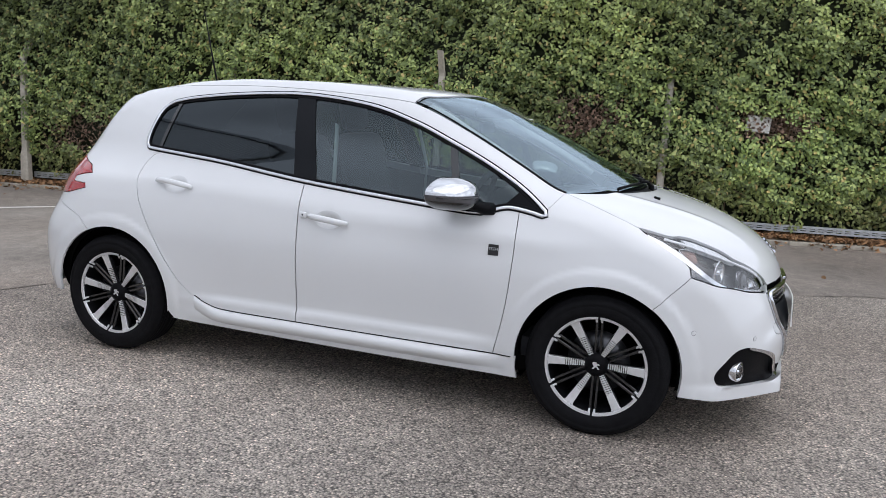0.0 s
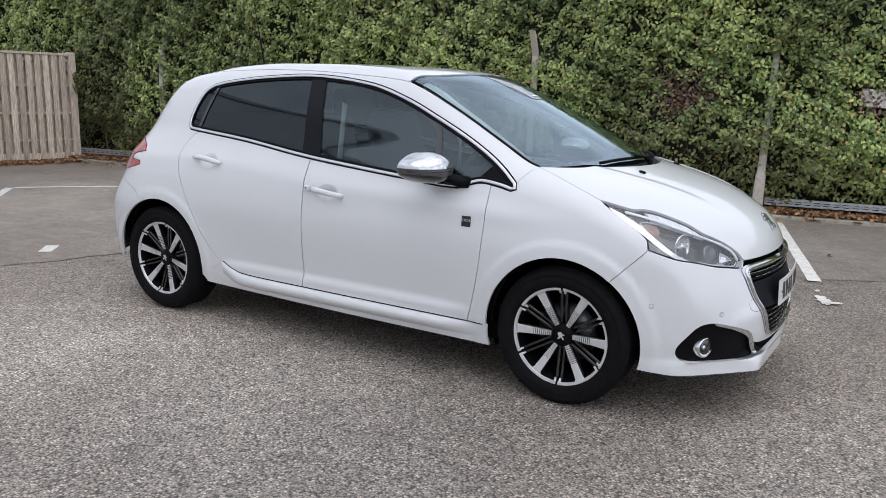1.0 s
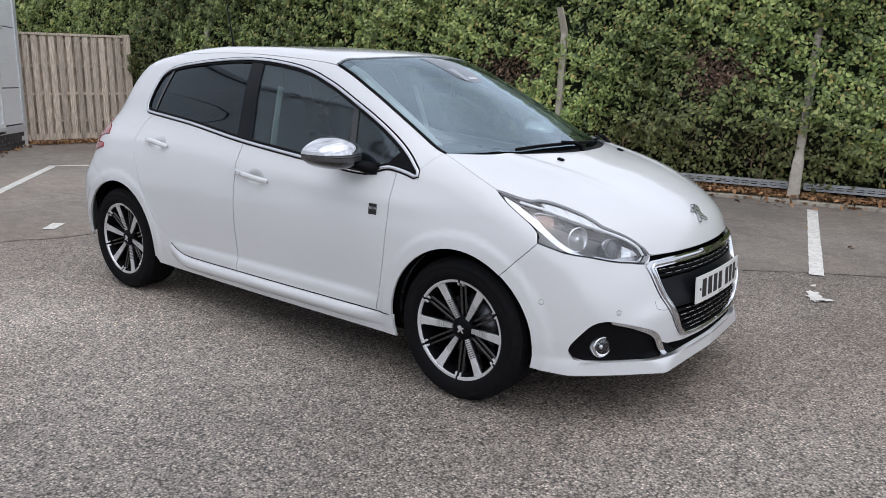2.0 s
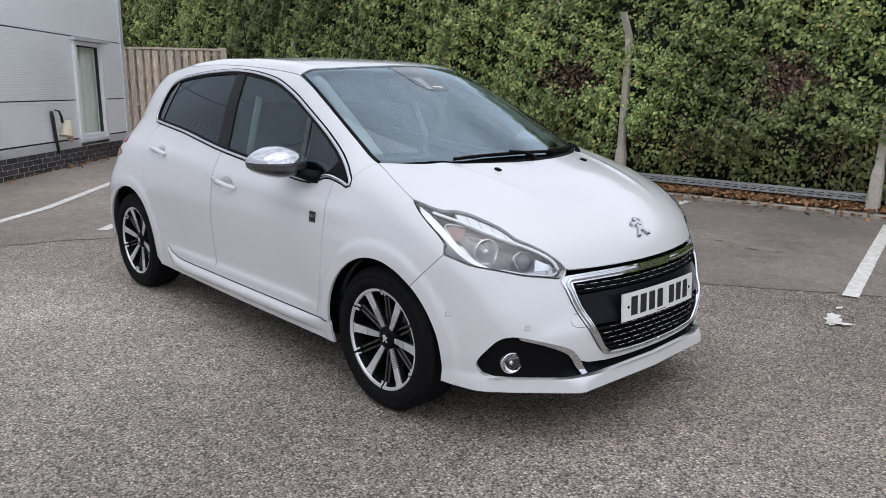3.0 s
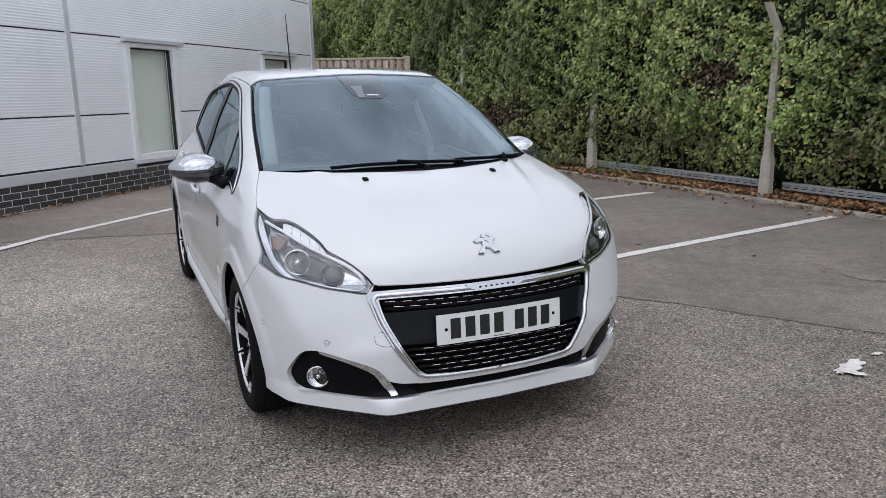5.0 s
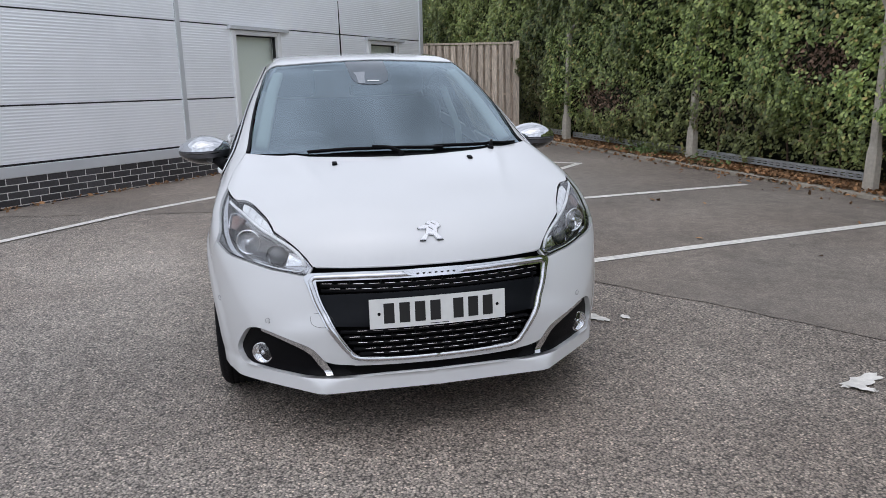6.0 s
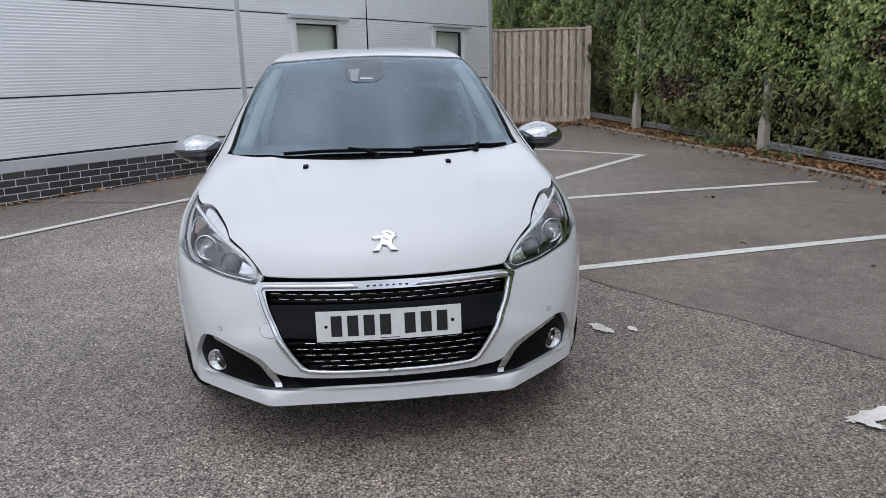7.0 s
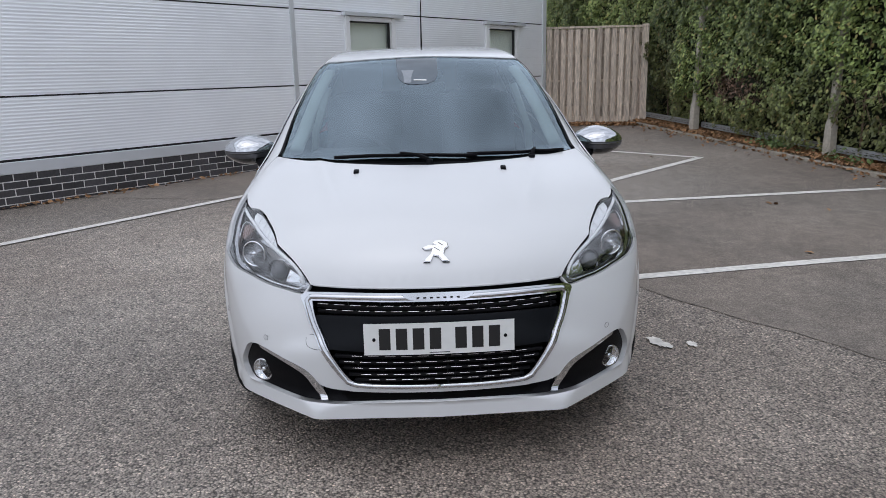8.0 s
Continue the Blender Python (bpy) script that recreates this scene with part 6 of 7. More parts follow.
tube("trim_gap", mirrored(p), 0.0036, BLACK_PLASTIC, car, "black gap outside the chrome trim", 6, True, 0.45, up=mirrored(n))
p, n = on_skin(side_rays, inset(dlo, 0.014), 0.0)
tube("window_seal", p, 0.0065, BLACK_PLASTIC, car, "black rubber window seal", 6, True, 0.4, up=n)
tube("window_seal", mirrored(p), 0.0065, BLACK_PLASTIC, car, "black rubber window seal", 6, True, 0.4, up=mirrored(n))
for side in (1, -1):
    run = smooth_path([(x, -side * y) for x, y in [(1.06, 0.664), (0.70, 0.618), (0.290, 0.539)]], 0.02)
    p, n = on_skin(top_rays, run, 0.0)
    tube("windscreen_seal", p, np.linspace(0.009, 0.0035, len(p)), BLACK_PLASTIC, car, "black windscreen edge", 6, False, 0.35, up=n)
run = smooth_path([(0.290, -0.539), (0.373, -0.405), (0.433, -0.2), (0.443, 0.0), (0.433, 0.2), (0.373, 0.405), (0.290, 0.539)], 0.03)
p, n = on_skin(top_rays, [(x + 0.012, y) for x, y in run], -0.002)
tube("windscreen_seal", p, 0.0028, BLACK_PLASTIC, car, "dark windscreen top edge", 6, False, 0.3, up=n)

# sill ledge: stands proud under the doors, its top catching the sky, and fades out towards the front wheel
SILL_LINE = [(0.905, 0.300), (0.30, 0.301), (-0.168, 0.304), (-0.56, 0.309), (-0.67, 0.328), (-0.75, 0.362)]
run = np.array(smooth_path(SILL_LINE, 0.03))
swell = np.clip((0.90 - run[:, 0]) / 0.28, 0, 1) * np.clip((run[:, 0] + 0.80) / 0.16, 0.25, 1)
rows = []
for out, drop in ((-0.004, 0.0), (0.011, 0.007), (0.018, 0.015), (0.020, 0.028), (0.016, 0.046), (0.005, 0.062), (-0.006, 0.074)):
    p, n = on_skin(side_rays, [(x, z - drop) for x, z in run], 0.0)
    rows.append(p + np.array((0, -1, 0)) * (out * swell - 0.003 * (1 - swell))[:, None])
verts, wide = np.concatenate(rows), len(run)
faces = [(j * wide + i, j * wide + i + 1, (j + 1) * wide + i + 1, (j + 1) * wide + i) for j in range(len(rows) - 1) for i in range(wide - 1)]
link_mesh("sill_ledge", verts, faces, WHITE, car, "white sill ledge under the doors")
link_mesh("sill_ledge", mirrored(verts), [f[::-1] for f in faces], WHITE, car, "white sill ledge under the doors")
strip_pair("sill_gap", [(x, z + 0.002) for x, z in SILL_LINE], 0.0026, BLACK_PLASTIC, 0.0005, "thin dark gap above the sill", 0.5, sides=6)

# sensor patch set over the glass, mirror-like in place of the glass's reflection
patch = panel("sensor_patch", top_rays, loop([(0.470, -0.135), (0.474, -0.03), (0.470, 0.075)], [(0.470, 0.075), (0.683, 0.067), (0.738, 0.046), (0.765, 0.017)], [(0.765, 0.017), (0.766, -0.04), (0.760, -0.080)], [(0.760, -0.080), (0.718, -0.116), (0.640, -0.128), (0.470, -0.135)]), SENSOR, car, "dark sensor patch at the top of the windscreen", lift=-0.0025, gap=0, edge=0, step=0.03, both="one")
panel("camera_window", top_rays, loop([(0.625, -0.108), (0.632, -0.046)], [(0.632, -0.046), (0.685, -0.058), (0.752, -0.062)], [(0.752, -0.062), (0.748, -0.098)], [(0.748, -0.098), (0.690, -0.098), (0.625, -0.108)]), SENSOR_PALE, patch, "pale camera window in the patch", lift=-0.0012, gap=0, edge=0, step=0.02, both="one")
panel("rain_sensor", top_rays, loop([(0.722, -0.050), (0.727, 0.012)], [(0.727, 0.012), (0.738, 0.011)], [(0.738, 0.011), (0.733, -0.050)], [(0.733, -0.050), (0.722, -0.050)]), PLATE_WHITE, patch, "small white mark in the patch", lift=-0.0012, gap=0, edge=0, step=0.02, both="one")

# ---- handles, badge, jets, wipers, aerial ----
for cx, cz, cup in ((-0.018, 0.815, CUP_F), (-0.897, 0.911, CUP_R)):
    panel("handle_cup", side_rays, cup, WHITE, car, "", gap=0, edge=0, both="pair", bulge=-0.026, step=0.008)
    for sgn in (-1, 1):
        run = smooth_path([(cx - (0.098 if cx > -0.5 else 0.112), cz + 0.010), (cx, cz + 0.001), (cx + 0.112, cz - 0.010)], 0.012)
        p, n = on_skin(side_rays, run, 0.0)
        t = np.linspace(-1, 1, len(p))
        p = p + n * (0.030 - 0.022 * np.abs(t) ** 3)[:, None]
        r = 0.0145 * (1 - 0.35 * np.abs(t) ** 6)
        if sgn > 0:
            p, n = mirrored(p), mirrored(n)
        h = tube("door_handle", p, r, WHITE, car, "white pull handle", 10, False, 0.62, up=n)
for sgn in (-1, 1):
    q, m = on_skin(side_rays, [(-0.138, 0.827)], 0.010)
    cap = box("lock_cap", -0.017, 0.017, -0.010, 0.010, -0.0145, 0.0145, WHITE, car, 0.006, "white lock cap behind the handle", smooth=True)
    cap.matrix_world = pose(q[0, 0], sgn * abs(q[0, 1]), q[0, 2], sgn * 4, 3, 0)
    lathe("keyhole", [(0.0045, -0.0106), (0.0, -0.0108)] if sgn < 0 else [(0.0, 0.0108), (0.0045, 0.0106)], INK, cap, "", 14)
q, m = on_skin(side_rays, [(0.795, 0.761)], 0.001)
for sgn in (-1, 1):
    badge = box("door_badge", -0.023, 0.023, -0.0025, 0.0025, -0.024, 0.024, INK, car, 0.001, "small square black badge")
    badge.matrix_world = pose(q[0, 0], sgn * abs(q[0, 1]), 0.761, sgn * 6, 0, 0)
    word = bpy.data.curves.new("badge_word", "FONT")
    word.body, word.size, word.align_x, word.align_y, word.extrude = "TECH", 0.0165, "CENTER", "CENTER", 0.0003
    shaped = new("badge_word_shape", word)
    flat_word = bpy.data.meshes.new_from_object(shaped)
    bpy.data.objects.remove(shaped)
    flat_word.materials.append(SATIN)
    mark = new("badge_word", flat_word)
    mark.parent = badge
    mark.matrix_local = pose(0, sgn * 0.0030, 0.004, 90, 0, 0 if sgn < 0 else 180)
for y in (-0.30, 0.30):
    q, m = on_skin(top_rays, [(1.418, y)], 0.0)
    jet = box("washer_jet", -0.016, 0.014, -0.011, 0.011, -0.004, 0.009, BLACK_PLASTIC, car, 0.004, "black washer jet", smooth=True)
    jet.matrix_world = pose(*q[0], 0, 14, 0)


def wiper(pivot, run, label):
    """An arm from its pivot to a blade that lies along the foot of the glass."""
    p, n = on_skin(top_rays, smooth_path(run, 0.03), 0.008)
    w = tube("wiper_blade", p, 0.0058, BLACK_PLASTIC, car, label, 6, False, 1.4, up=n)
    mid = on_skin(top_rays, [run[len(run) // 2]], 0.02)[0][0]
    a = on_skin(top_rays, [pivot], 0.004)[0][0]
    pts = [a, a * 0.6 + mid * 0.4 + np.array((0, 0, 0.012)), mid]
    tube("wiper_arm", pts, [0.012, 0.008, 0.006], BLACK_PLASTIC, w, "black wiper arm", 6)
    lathe("pivot_cap", [(0.014, -0.02), (0.014, 0.004), (0.009, 0.008), (0, 0.009)], BLACK_PLASTIC, w, "", 16, "z", tuple(a))


wiper((1.362, 0.0), [(1.245, -0.40), (1.277, -0.28), (1.312, -0.12), (1.325, 0.06), (1.318, 0.20)], "long black wiper blade")
wiper((1.275, 0.44), [(1.31, 0.16), (1.275, 0.30), (1.215, 0.46), (1.135, 0.60)], "short black wiper blade")
aerial = tube("aerial", [(-1.22, 0.03, 1.40), (-1.24, 0.03, 1.46), (-1.33, 0.035, 1.86)], [0.014, 0.006, 0.0025], BLACK_PLASTIC, car, "thin black roof aerial", 8)

# the bonnet emblem: a plain chrome shape
EMB = [(-0.044, -0.042), (-0.022, -0.042), (-0.010, -0.018), (0.008, -0.022), (0.020, -0.042), (0.044, -0.042), (0.038, -0.032), (0.025, -0.014), (0.029, 0.006), (0.042, 0.016), (0.038, 0.035), (0.018, 0.044), (-0.004, 0.042), (-0.012, 0.031), (-0.004, 0.024), (-0.030, 0.024), (-0.046, 0.015), (-0.039, 0.006), (-0.014, 0.008), (-0.018, -0.010), (-0.036, -0.030)]
bm = bmesh.new()
f = bm.faces.new([bm.verts.new((x, y, 0.0)) for x, y in EMB])
ex = bmesh.ops.extrude_face_region(bm, geom=[f])
bmesh.ops.translate(bm, vec=(0, 0, 0.008), verts=[v for v in ex["geom"] if isinstance(v, bmesh.types.BMVert)])
bmesh.ops.recalc_face_normals(bm, faces=list(bm.faces))
bmesh.ops.bevel(bm, geom=[e for e in bm.edges if all(v.co.z > 0.004 for v in e.verts)], offset=0.0022, segments=2, affect="EDGES")
emblem = part("bonnet_emblem", bm, EMBLEM, car, "plain chrome bonnet emblem")
q, m = on_skin(top_rays, [(1.935, 0.0)], 0.001)
up = Vector(m[0])
side_axis = Vector((0, 1, 0))
back_axis = up.cross(side_axis).normalized() * -1
rot = Matrix((side_axis, -Vector(side_axis).cross(up), up)).transposed().to_4x4()
# black plate under the emblem stands for the shadow along its edge
bm = bmesh.new()
f = bm.faces.new([bm.verts.new((x * 1.07, y * 1.07, 0.0005)) for x, y in EMB])
part("emblem_shadow_line", bm, GLOSS_BLACK, emblem, "black plate painted as the shadow round the emblem")
# black bars on its face stand for the shade in its relief
for ax, ay, bx, by in ((0.008, 0.034, 0.024, 0.022), (-0.006, 0.014, 0.012, 0.000)):
    tube("emblem_groove", [(ax, ay, 0.0080), (bx, by, 0.0080)], 0.0016, GLOSS_BLACK, emblem, "", 6)
emblem.matrix_world = Matrix.Translation(q[0]) @ rot

# ---- door mirrors ----
def door_mirror(sgn):
    """A teardrop shell: chrome above, a darkened repeater strip, black below, on a black stalk."""
    c = np.array((0.600, -0.886, 0.996))
    nu, nv = 36, 22
    vs = []
    for j in range(nv + 1):
        lat = -math.pi / 2 + math.pi * j / nv
        for i in range(nu):
            lon = 2 * math.pi * i / nu
            cx, cy, cz = math.cos(lat) * math.cos(lon), math.cos(lat) * math.sin(lon), math.sin(lat)
            pw = lambda v, k: math.copysign(abs(v) ** k, v)
            x = 0.125 * pw(cx, 0.85) if cx > 0 else 0.060 * pw(cx, 0.35)
            y = 0.128 * pw(cy, 0.9)
            # narrower towards the outer tip
            taper = 1 - 0.34 * max(0.0, -cy) ** 1.5
            z = (0.070 * pw(cz, 0.9) * (1 - 0.25 * max(0.0, cy)) if cz > 0 else 0.074 * pw(cz, 0.6)) * taper
            x -= 0.28 * max(0.0, -y - 0.02)
            vs.append(c + (x, y, z + 0.02 * y))
    fs, fm = [], []
    for j in range(nv):
        for i in range(nu):
            q = (i + 1) % nu
            fs.append((j * nu + i, j * nu + q, (j + 1) * nu + q, (j + 1) * nu + i))
            lat = -90 + 180 * (j + 0.5) / nv
            fm.append(lat)
    vs = np.array(vs)
    if sgn > 0:
        vs = mirrored(vs)
        fs = [f[::-1] for f in fs]
    cap = link_mesh("mirror_cap", vs, [f for f, a in zip(fs, fm) if a > -1], CHROME, car, "chrome door mirror cap")
    # the dark reflection of the ground is put into this strip's colour
    link_mesh("indicator_strip", vs, [f for f, a in zip(fs, fm) if -14 < a <= -1], DULL_STEEL, cap, "repeater strip darkened to stand for the reflected ground")
    link_mesh("mirror_base", vs, [f for f, a in zip(fs, fm) if a <= -14], GLOSS_BLACK, cap, "black mirror underside")
    pts = np.array([(0.635, -0.87, 0.965), (0.675, -0.82, 0.945), (0.725, -0.785, 0.930), (0.755, -0.760, 0.925)])
    ridge = c + np.array([(0.127 * math.cos(t) - 0.28 * max(0.0, 0.125 * math.sin(t) - 0.02), -0.126 * math.sin(t), -0.010 - 0.0025 * math.sin(t)) for t in np.linspace(-1.0, 1.45, 24)])
    tube("mirror_ridge", mirrored(ridge) if sgn > 0 else ridge, 0.0045, GLOSS_BLACK, cap, "", 6)
    tube("mirror_stalk", mirrored(pts) if sgn > 0 else pts, [0.038, 0.032, 0.040, 0.046], BLACK_PLASTIC, cap, "black mirror stalk", 10, False, 0.7)


door_mirror(-1)
door_mirror(1)

# ---- wheels ----
def wheel(x, sgn, turn):
    """A black and machined alloy wheel with six broad spokes, facing -y."""
    hub = empty("wheel")
    hub.parent = car
    tagged(hub, "black and bright-machined alloy wheel with a black tyre")
    R = TYRE_R
    prof = [(0.214, -0.085), (0.222, -0.098), (0.240, -0.106), (0.262, -0.107), (0.268, -0.1045), (0.270, -0.107), (0.285, -0.100), (0.297, -0.089), (0.3035, -0.076)]
    tread = []
    for d in (-0.066, -0.044, -0.020, 0.020, 0.044, 0.066):
        tread += [(R - 0.0005, d - 0.008), (R, d - 0.006), (R, d + 0.006), (R - 0.0005, d + 0.008), (R - 0.007, d + 0.009), (R - 0.007, d + 0.0105)]
    prof += tread + [(0.300, 0.088), (0.262, 0.105), (0.214, 0.09), (0.20, 0.06)]
    tyre = lathe("tyre", prof, RUBBER, hub, "black low-profile tyre", 72)
    lathe("rim_barrel", [(0.219, -0.088), (0.2155, -0.092), (0.206, -0.088), (0.200, -0.07), (0.192, 0.0), (0.190, 0.08), (0.06, 0.085)], BLACK_PLASTIC, hub, "black rim barrel", 64)
    lathe("brake_disc", [(0.05, 0.0), (0.135, 0.0), (0.135, 0.012), (0.05, 0.012)], DULL_STEEL, hub, "dull steel brake disc", 40)
    lathe("hub_cap", [(0.052, -0.045), (0.050, -0.062), (0.036, -0.068), (0.033, -0.070), (0.0, -0.071)], BLACK_PLASTIC, hub, "black hub", 32)
    # plain silver emblem on the hub
    bm = bmesh.new()
    f = bm.faces.new([bm.verts.new((-ex * 0.36, -0.0712, ey * 0.36)) for ex, ey in EMB])
    top = bmesh.ops.extrude_face_region(bm, geom=[f])
    bmesh.ops.translate(bm, vec=(0, -0.0025, 0), verts=[v for v in top["geom"] if isinstance(v, bmesh.types.BMVert)])
    bmesh.ops.recalc_face_normals(bm, faces=list(bm.faces))
    part("hub_emblem", bm, ALLOY, hub, "small silver hub emblem")

    def bar(bm, r0, r1, w0, w1, y0, y1, thick, at=0.0):
        """A radial bar in the wheel's face."""
        vs = []
        for r, w, y in ((r0, w0, y0), (r1, w1, y1)):
            for dz in (-w / 2, w / 2):
                for dy in (0, thick):
                    vs.append(bm.verts.new((r, y + dy, dz + at)))
        for f in ((0, 1, 3, 2), (4, 6, 7, 5), (0, 2, 6, 4), (1, 5, 7, 3), (0, 4, 5, 1), (2, 3, 7, 6)):
            bm.faces.new([vs[i] for i in f])

    def finish(bm, name, mat, a, bev, label=""):
        bmesh.ops.recalc_face_normals(bm, faces=list(bm.faces))
        if bev:
            bmesh.ops.bevel(bm, geom=list(bm.edges), offset=bev, segments=1, affect="EDGES")
        bmesh.ops.transform(bm, matrix=Matrix.Rotation(a, 4, "Y"), verts=list(bm.verts))
        return part(name, bm, mat, hub, label)

    for k in range(6):
        a = 2 * math.pi * k / 6
        bm = bmesh.new()
        bar(bm, 0.045, 0.206, 0.024, 0.044, -0.057, -0.078, 0.03)
        sp = finish(bm, "spoke", GLOSS_BLACK, a, 0.003, "broad spoke, black at its root")
        bm = bmesh.new()
        bar(bm, 0.131, 0.208, 0.0295, 0.0385, -0.0725, -0.083, 0.006)
        bar(bm, 0.197, 0.208, 0.0380, 0.056, -0.0812, -0.0832, 0.006)
        face = finish(bm, "spoke_face", ALLOY, a, 0.0012, "bright machined spoke face")
        bm = bmesh.new()
        for i in range(9):
            r = 0.049 + i * 0.0092
            bar(bm, r, r + 0.0055, 0.019 + 0.0014 * i, 0.0197 + 0.0014 * i, -0.0620 - 0.00120 * i, -0.0627 - 0.00120 * i, 0.006)
        finish(bm, "spoke_slats", ALLOY, a, 0.0, "fine bright slats on the spoke")
        b = a + math.pi / 6
        for off in (-0.011, 0.011):
            bm = bmesh.new()
            bar(bm, 0.045, 0.205, 0.011, 0.013, -0.045, -0.066, 0.03, off)
            finish(bm, "thin_spoke", GLOSS_BLACK, b, 0.002, "thin black twin spoke")
        # bright rim lip, broken by a notch between the broad spokes
        vs, fs = [], []
        n = 16
        for i in range(n + 1):
            w = a - math.pi / 6 + 0.022 + (math.pi / 3 - 0.044) * i / n
            for r, y in ((0.2180, -0.088), (0.2165, -0.0925), (0.2075, -0.0915), (0.2040, -0.084)):
                vs.append((r * math.cos(w), y, -r * math.sin(w)))
        for i in range(n):
            for j in range(3):
                fs.append((4 * i + j, 4 * i + j + 1, 4 * i + 5 + j, 4 * i + 4 + j))
        link_mesh("rim_lip", vs, fs, ALLOY, hub, "bright machined rim lip", smooth=False)
        for off in (-0.05, 0.05):
            bm = bmesh.new()
            bar(bm, 0.190, 0.207, 0.007, 0.010, -0.080, -0.086, 0.008, off * 0.22)
            finish(bm, "rim_tab", ALLOY, b, 0.001, "bright notch edge")
    hub.matrix_world = pose(x, sgn * 0.735, HUB_Z - 0.002, 0, turn, 0 if sgn < 0 else 180)
    return hub


wheel(HUB_X, -1, 0)
wheel(-HUB_X, -1, 12)
wheel(HUB_X, 1, 20)
wheel(-HUB_X, 1, 35)

# ---- inside and underneath ----
shell = loop([(-2.3, 0.25), arch_rear[0]], rear_arch, [rear_arch[-1], (-0.88, 0.23), (0.93, 0.21), front_arch[0]], chart(arc(HUB_X, HUB_Z, 0.349, 195.5, -14)), [arch_front[0], (UC, 0.24)], [(UC, 0.24), (UC, 0.60)],
             [(UC, 0.60), (1.9, 0.60), (1.45, 0.70), (1.2, 0.86)], [(1.2, 0.86), (0.9, 0.82), (-1.1, 0.88), (-2.3, 0.85)], [(-2.3, 0.85), (-2.3, 0.25)], step=0.04)
# added shell and bonnet sheet, near-black so that panel gaps look shaded
panel("inner_shell", side_rays, shell, SHADE_AND_BLACK, car, "added near-black shell that keeps the panel gaps dark", lift=-0.06, gap=0, edge=0, step=0.06)
panel("bonnet_lining", top_rays, loop([(1.30, 0.0), (1.30, -0.36), (1.08, -0.64)], [(1.08, -0.64), (1.40, -0.70), (1.75, -0.56), (1.90, -0.42)], [(1.90, -0.42), (1.97, 0.0)], [(1.97, 0.0), (1.30, 0.0)]), SHADE_AND_BLACK, car, "added near-black sheet that keeps the bonnet gaps dark", lift=-0.035, gap=0, edge=0, step=0.06)
box("underbody", -1.70, 1.72, -0.60, 0.60, 0.19, 0.27, SHADE_AND_BLACK, car, 0.02, "dark underbody")
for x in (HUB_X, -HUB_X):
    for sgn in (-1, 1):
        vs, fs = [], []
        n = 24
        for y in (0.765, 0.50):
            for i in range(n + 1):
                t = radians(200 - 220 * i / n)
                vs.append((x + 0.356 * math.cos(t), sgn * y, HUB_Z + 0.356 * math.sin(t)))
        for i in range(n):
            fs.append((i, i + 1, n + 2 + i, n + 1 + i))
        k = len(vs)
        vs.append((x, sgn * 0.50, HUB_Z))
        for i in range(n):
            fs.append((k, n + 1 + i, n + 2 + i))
        link_mesh("wheel_housing", vs, fs, SHADE_AND_BLACK, car, "black wheel arch liner", smooth=False)

cabin_floor = box("cabin_floor", -1.5, 1.05, -0.70, 0.70, 0.27, 0.36, CABIN, car)
bm = bmesh.new()
add_box(bm, 0.72, 1.12, -0.68, 0.68, 0.62, 0.93, 0.05)
add_box(bm, 0.86, 1.26, -0.60, 0.60, 0.80, 0.955, 0.04)
add_box(bm, 0.70, 0.92, -0.56, -0.16, 0.90, 1.005, 0.035)
part("dashboard", bm, CABIN, car, "dark dashboard with an instrument hood", True)
wheel_pts = [(0.555 + 0.08 * math.sin(t), -0.36 + 0.172 * math.cos(t), 0.90 + 0.155 * math.sin(t)) for t in np.linspace(0, 2 * math.pi, 33)[:-1]]
sw = tube("steering_wheel", wheel_pts, 0.015, CABIN, car, "dark steering wheel", 10, True)
lathe("wheel_boss", [(0.06, -0.02), (0.06, 0.03), (0.04, 0.05), (0, 0.055)], CABIN, sw, "", 20, "x", (0.56, -0.36, 0.90))
for y in (-0.36, 0.36):
    bm = bmesh.new()
    add_box(bm, -0.28, 0.25, y - 0.24, y + 0.24, 0.46, 0.62, 0.06)
    add_box(bm, -0.08, 0.08, y - 0.23, y + 0.23, 0.0, 0.62, 0.06, pose(-0.30, 0, 0.58, 0, -14, 0))
    seat = part("front_seat", bm, SEAT_CLOTH, car, "dark cloth front seat", True)
    bm = bmesh.new()
    add_box(bm, -0.05, 0.05, y - 0.13, y + 0.13, 0.0, 0.19, 0.045, pose(-0.46, 0, 1.20, 0, -10, 0))
    part("headrest", bm, SEAT_CLOTH, seat, "dark headrest", True)
bm = bmesh.new()
add_box(bm, -1.10, -0.62, -0.62, 0.62, 0.46, 0.62, 0.06)
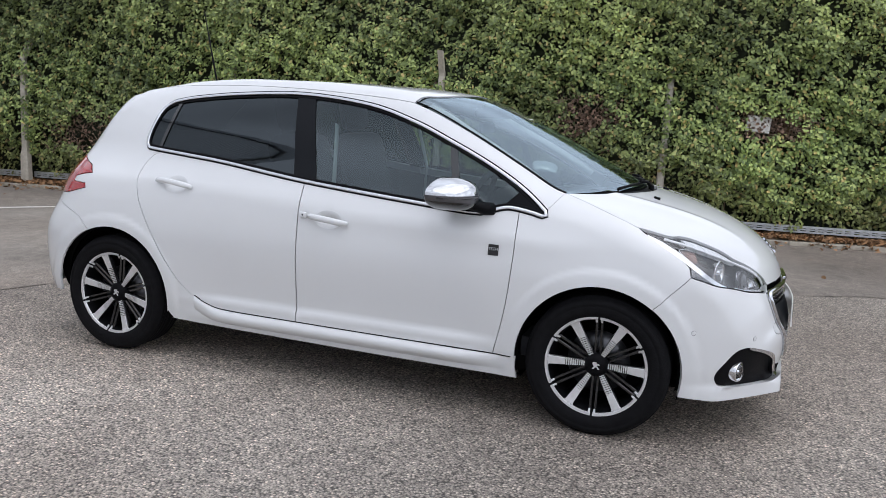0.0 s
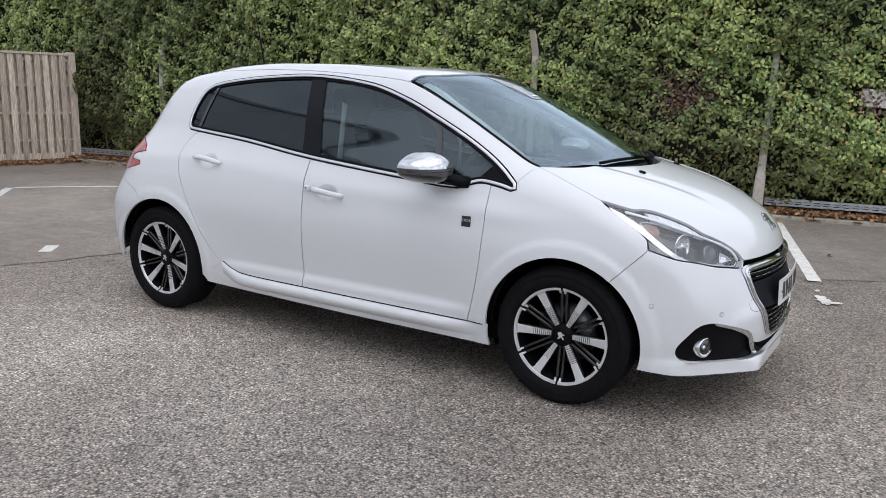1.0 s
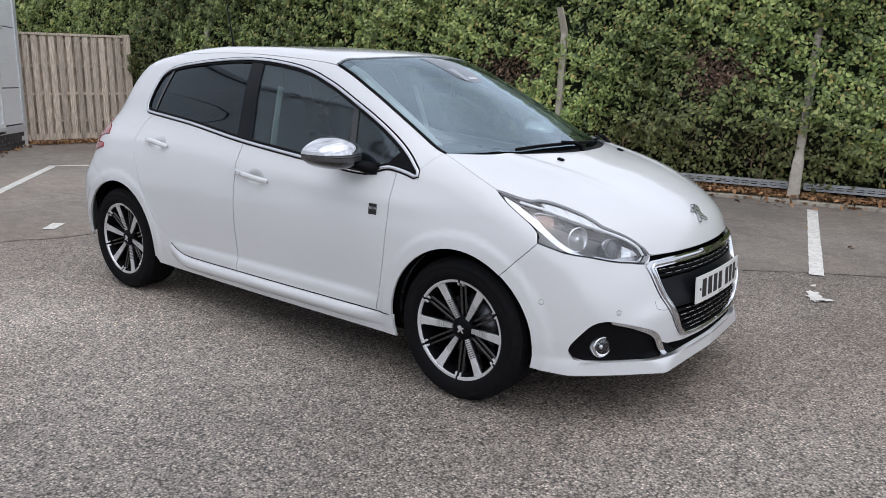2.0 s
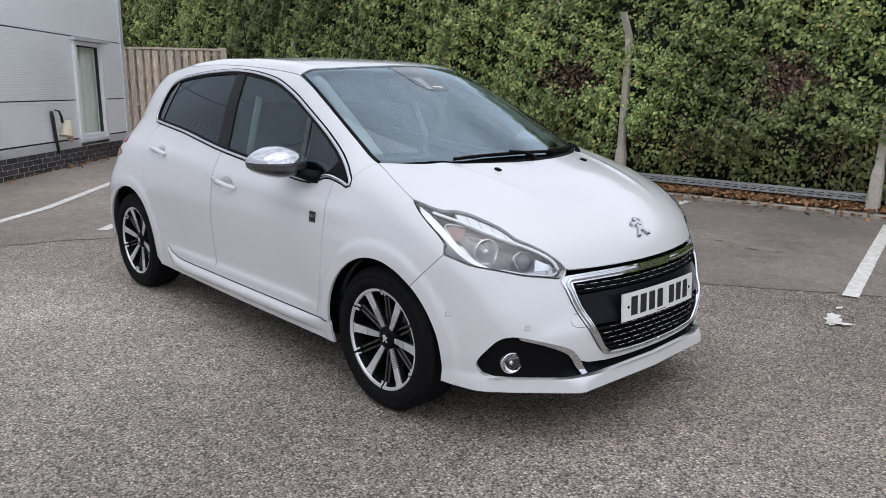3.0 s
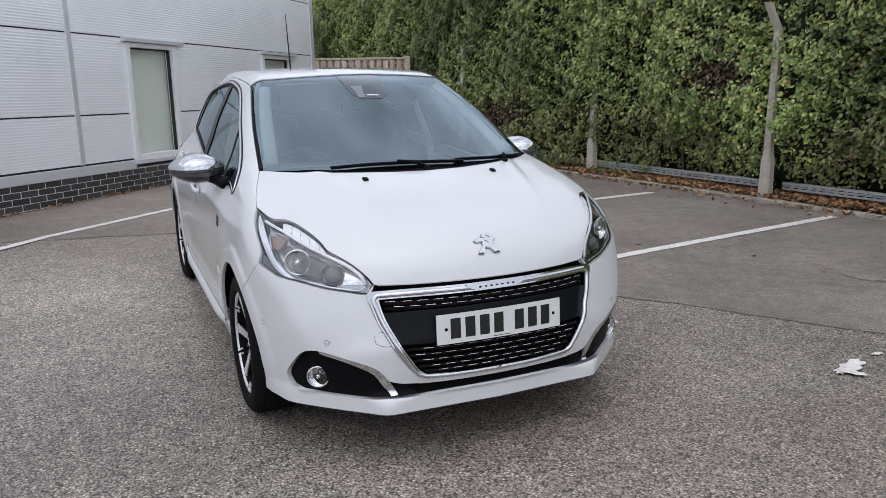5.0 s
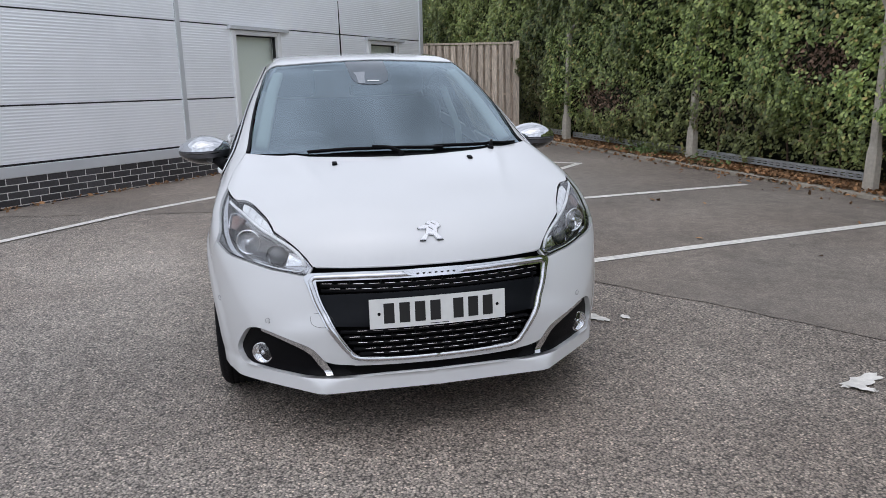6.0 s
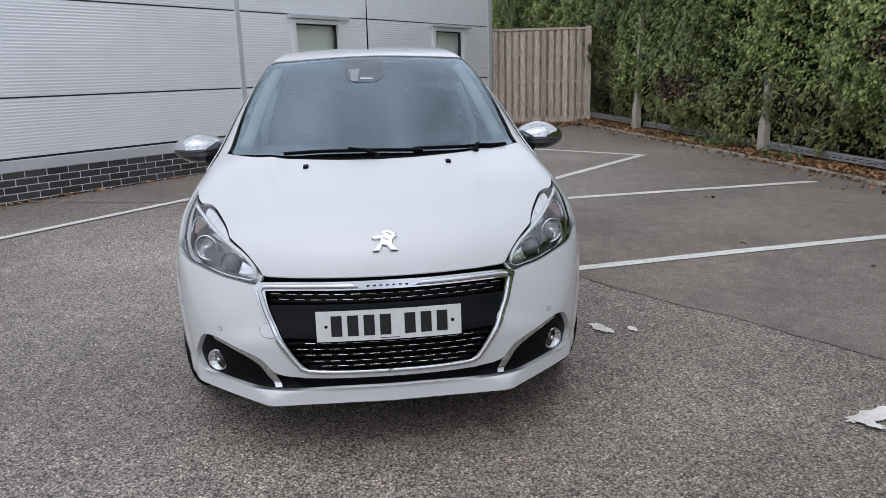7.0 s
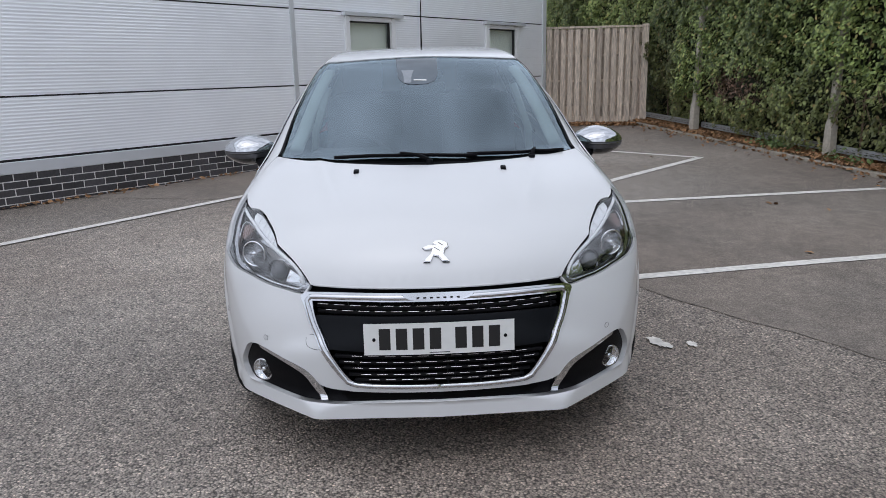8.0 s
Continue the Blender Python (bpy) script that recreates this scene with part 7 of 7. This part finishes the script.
add_box(bm, -0.07, 0.07, -0.62, 0.62, 0.0, 0.60, 0.06, pose(-1.12, 0, 0.58, 0, -16, 0))
part("rear_bench", bm, SEAT_CLOTH, car, "dark rear bench seat", True)
panel("headlining", top_rays, loop([(0.42, 0.0), (-1.36, 0.0)], [(-1.36, 0.0), (-1.25, -0.43)], [(-1.25, -0.43), (-0.4, -0.475), (0.28, -0.47)], [(0.28, -0.47), (0.42, 0.0)]), CABIN_LIGHT, car, "pale headlining", lift=-0.035, gap=0, edge=0, step=0.06)
panel("door_lining", side_rays, loop([(-1.05, 0.40), (0.90, 0.35)], [(0.90, 0.35), (0.90, 0.91)], [(0.90, 0.91), (0.2, 0.93), (-0.6, 1.02), (-1.10, 1.05)], [(-1.10, 1.05), (-1.05, 0.40)]), CABIN, car, "dark door lining", lift=-0.07, gap=0, edge=0, step=0.06, both="pair")
box("parcel_shelf", -1.66, -1.20, -0.56, 0.56, 0.93, 0.96, CABIN, car)
for sgn in (-1, 1):
    p, n = on_skin(top_rays, smooth_path([(0.99, -sgn * 0.618), (0.76, -sgn * 0.577), (0.56, -sgn * 0.542), (0.36, -sgn * 0.502)], 0.05), -0.045)
    tube("pillar_trim", p, np.linspace(0.034, 0.030, len(p)), CABIN_LIGHT, car, "pale windscreen pillar trim", 10, False, 0.6)
    q = np.array([(-0.10, -0.65, 0.80), (-0.085, -0.63, 1.0), (-0.12, -0.545, 1.25)])
    tube("seat_belt", q if sgn < 0 else mirrored(q), 0.022, CABIN_LIGHT, car, "pale grey seat belt", 6, False, 0.12, up=(1, 0, 0))
# interior mirror and sensor box behind the glass
bm = bmesh.new()
add_box(bm, 0.44, 0.60, -0.10, 0.10, 1.315, 1.365, 0.02, pose(0, 0, 0, 0, 0, 0))
part("sensor_box", bm, INK, car, "black sensor box behind the windscreen", True)
bm = bmesh.new()
add_box(bm, 0.47, 0.50, -0.115, 0.115, 1.235, 1.295, 0.014)
part("interior_mirror", bm, INK, car, "dark interior mirror", True)

plinth()
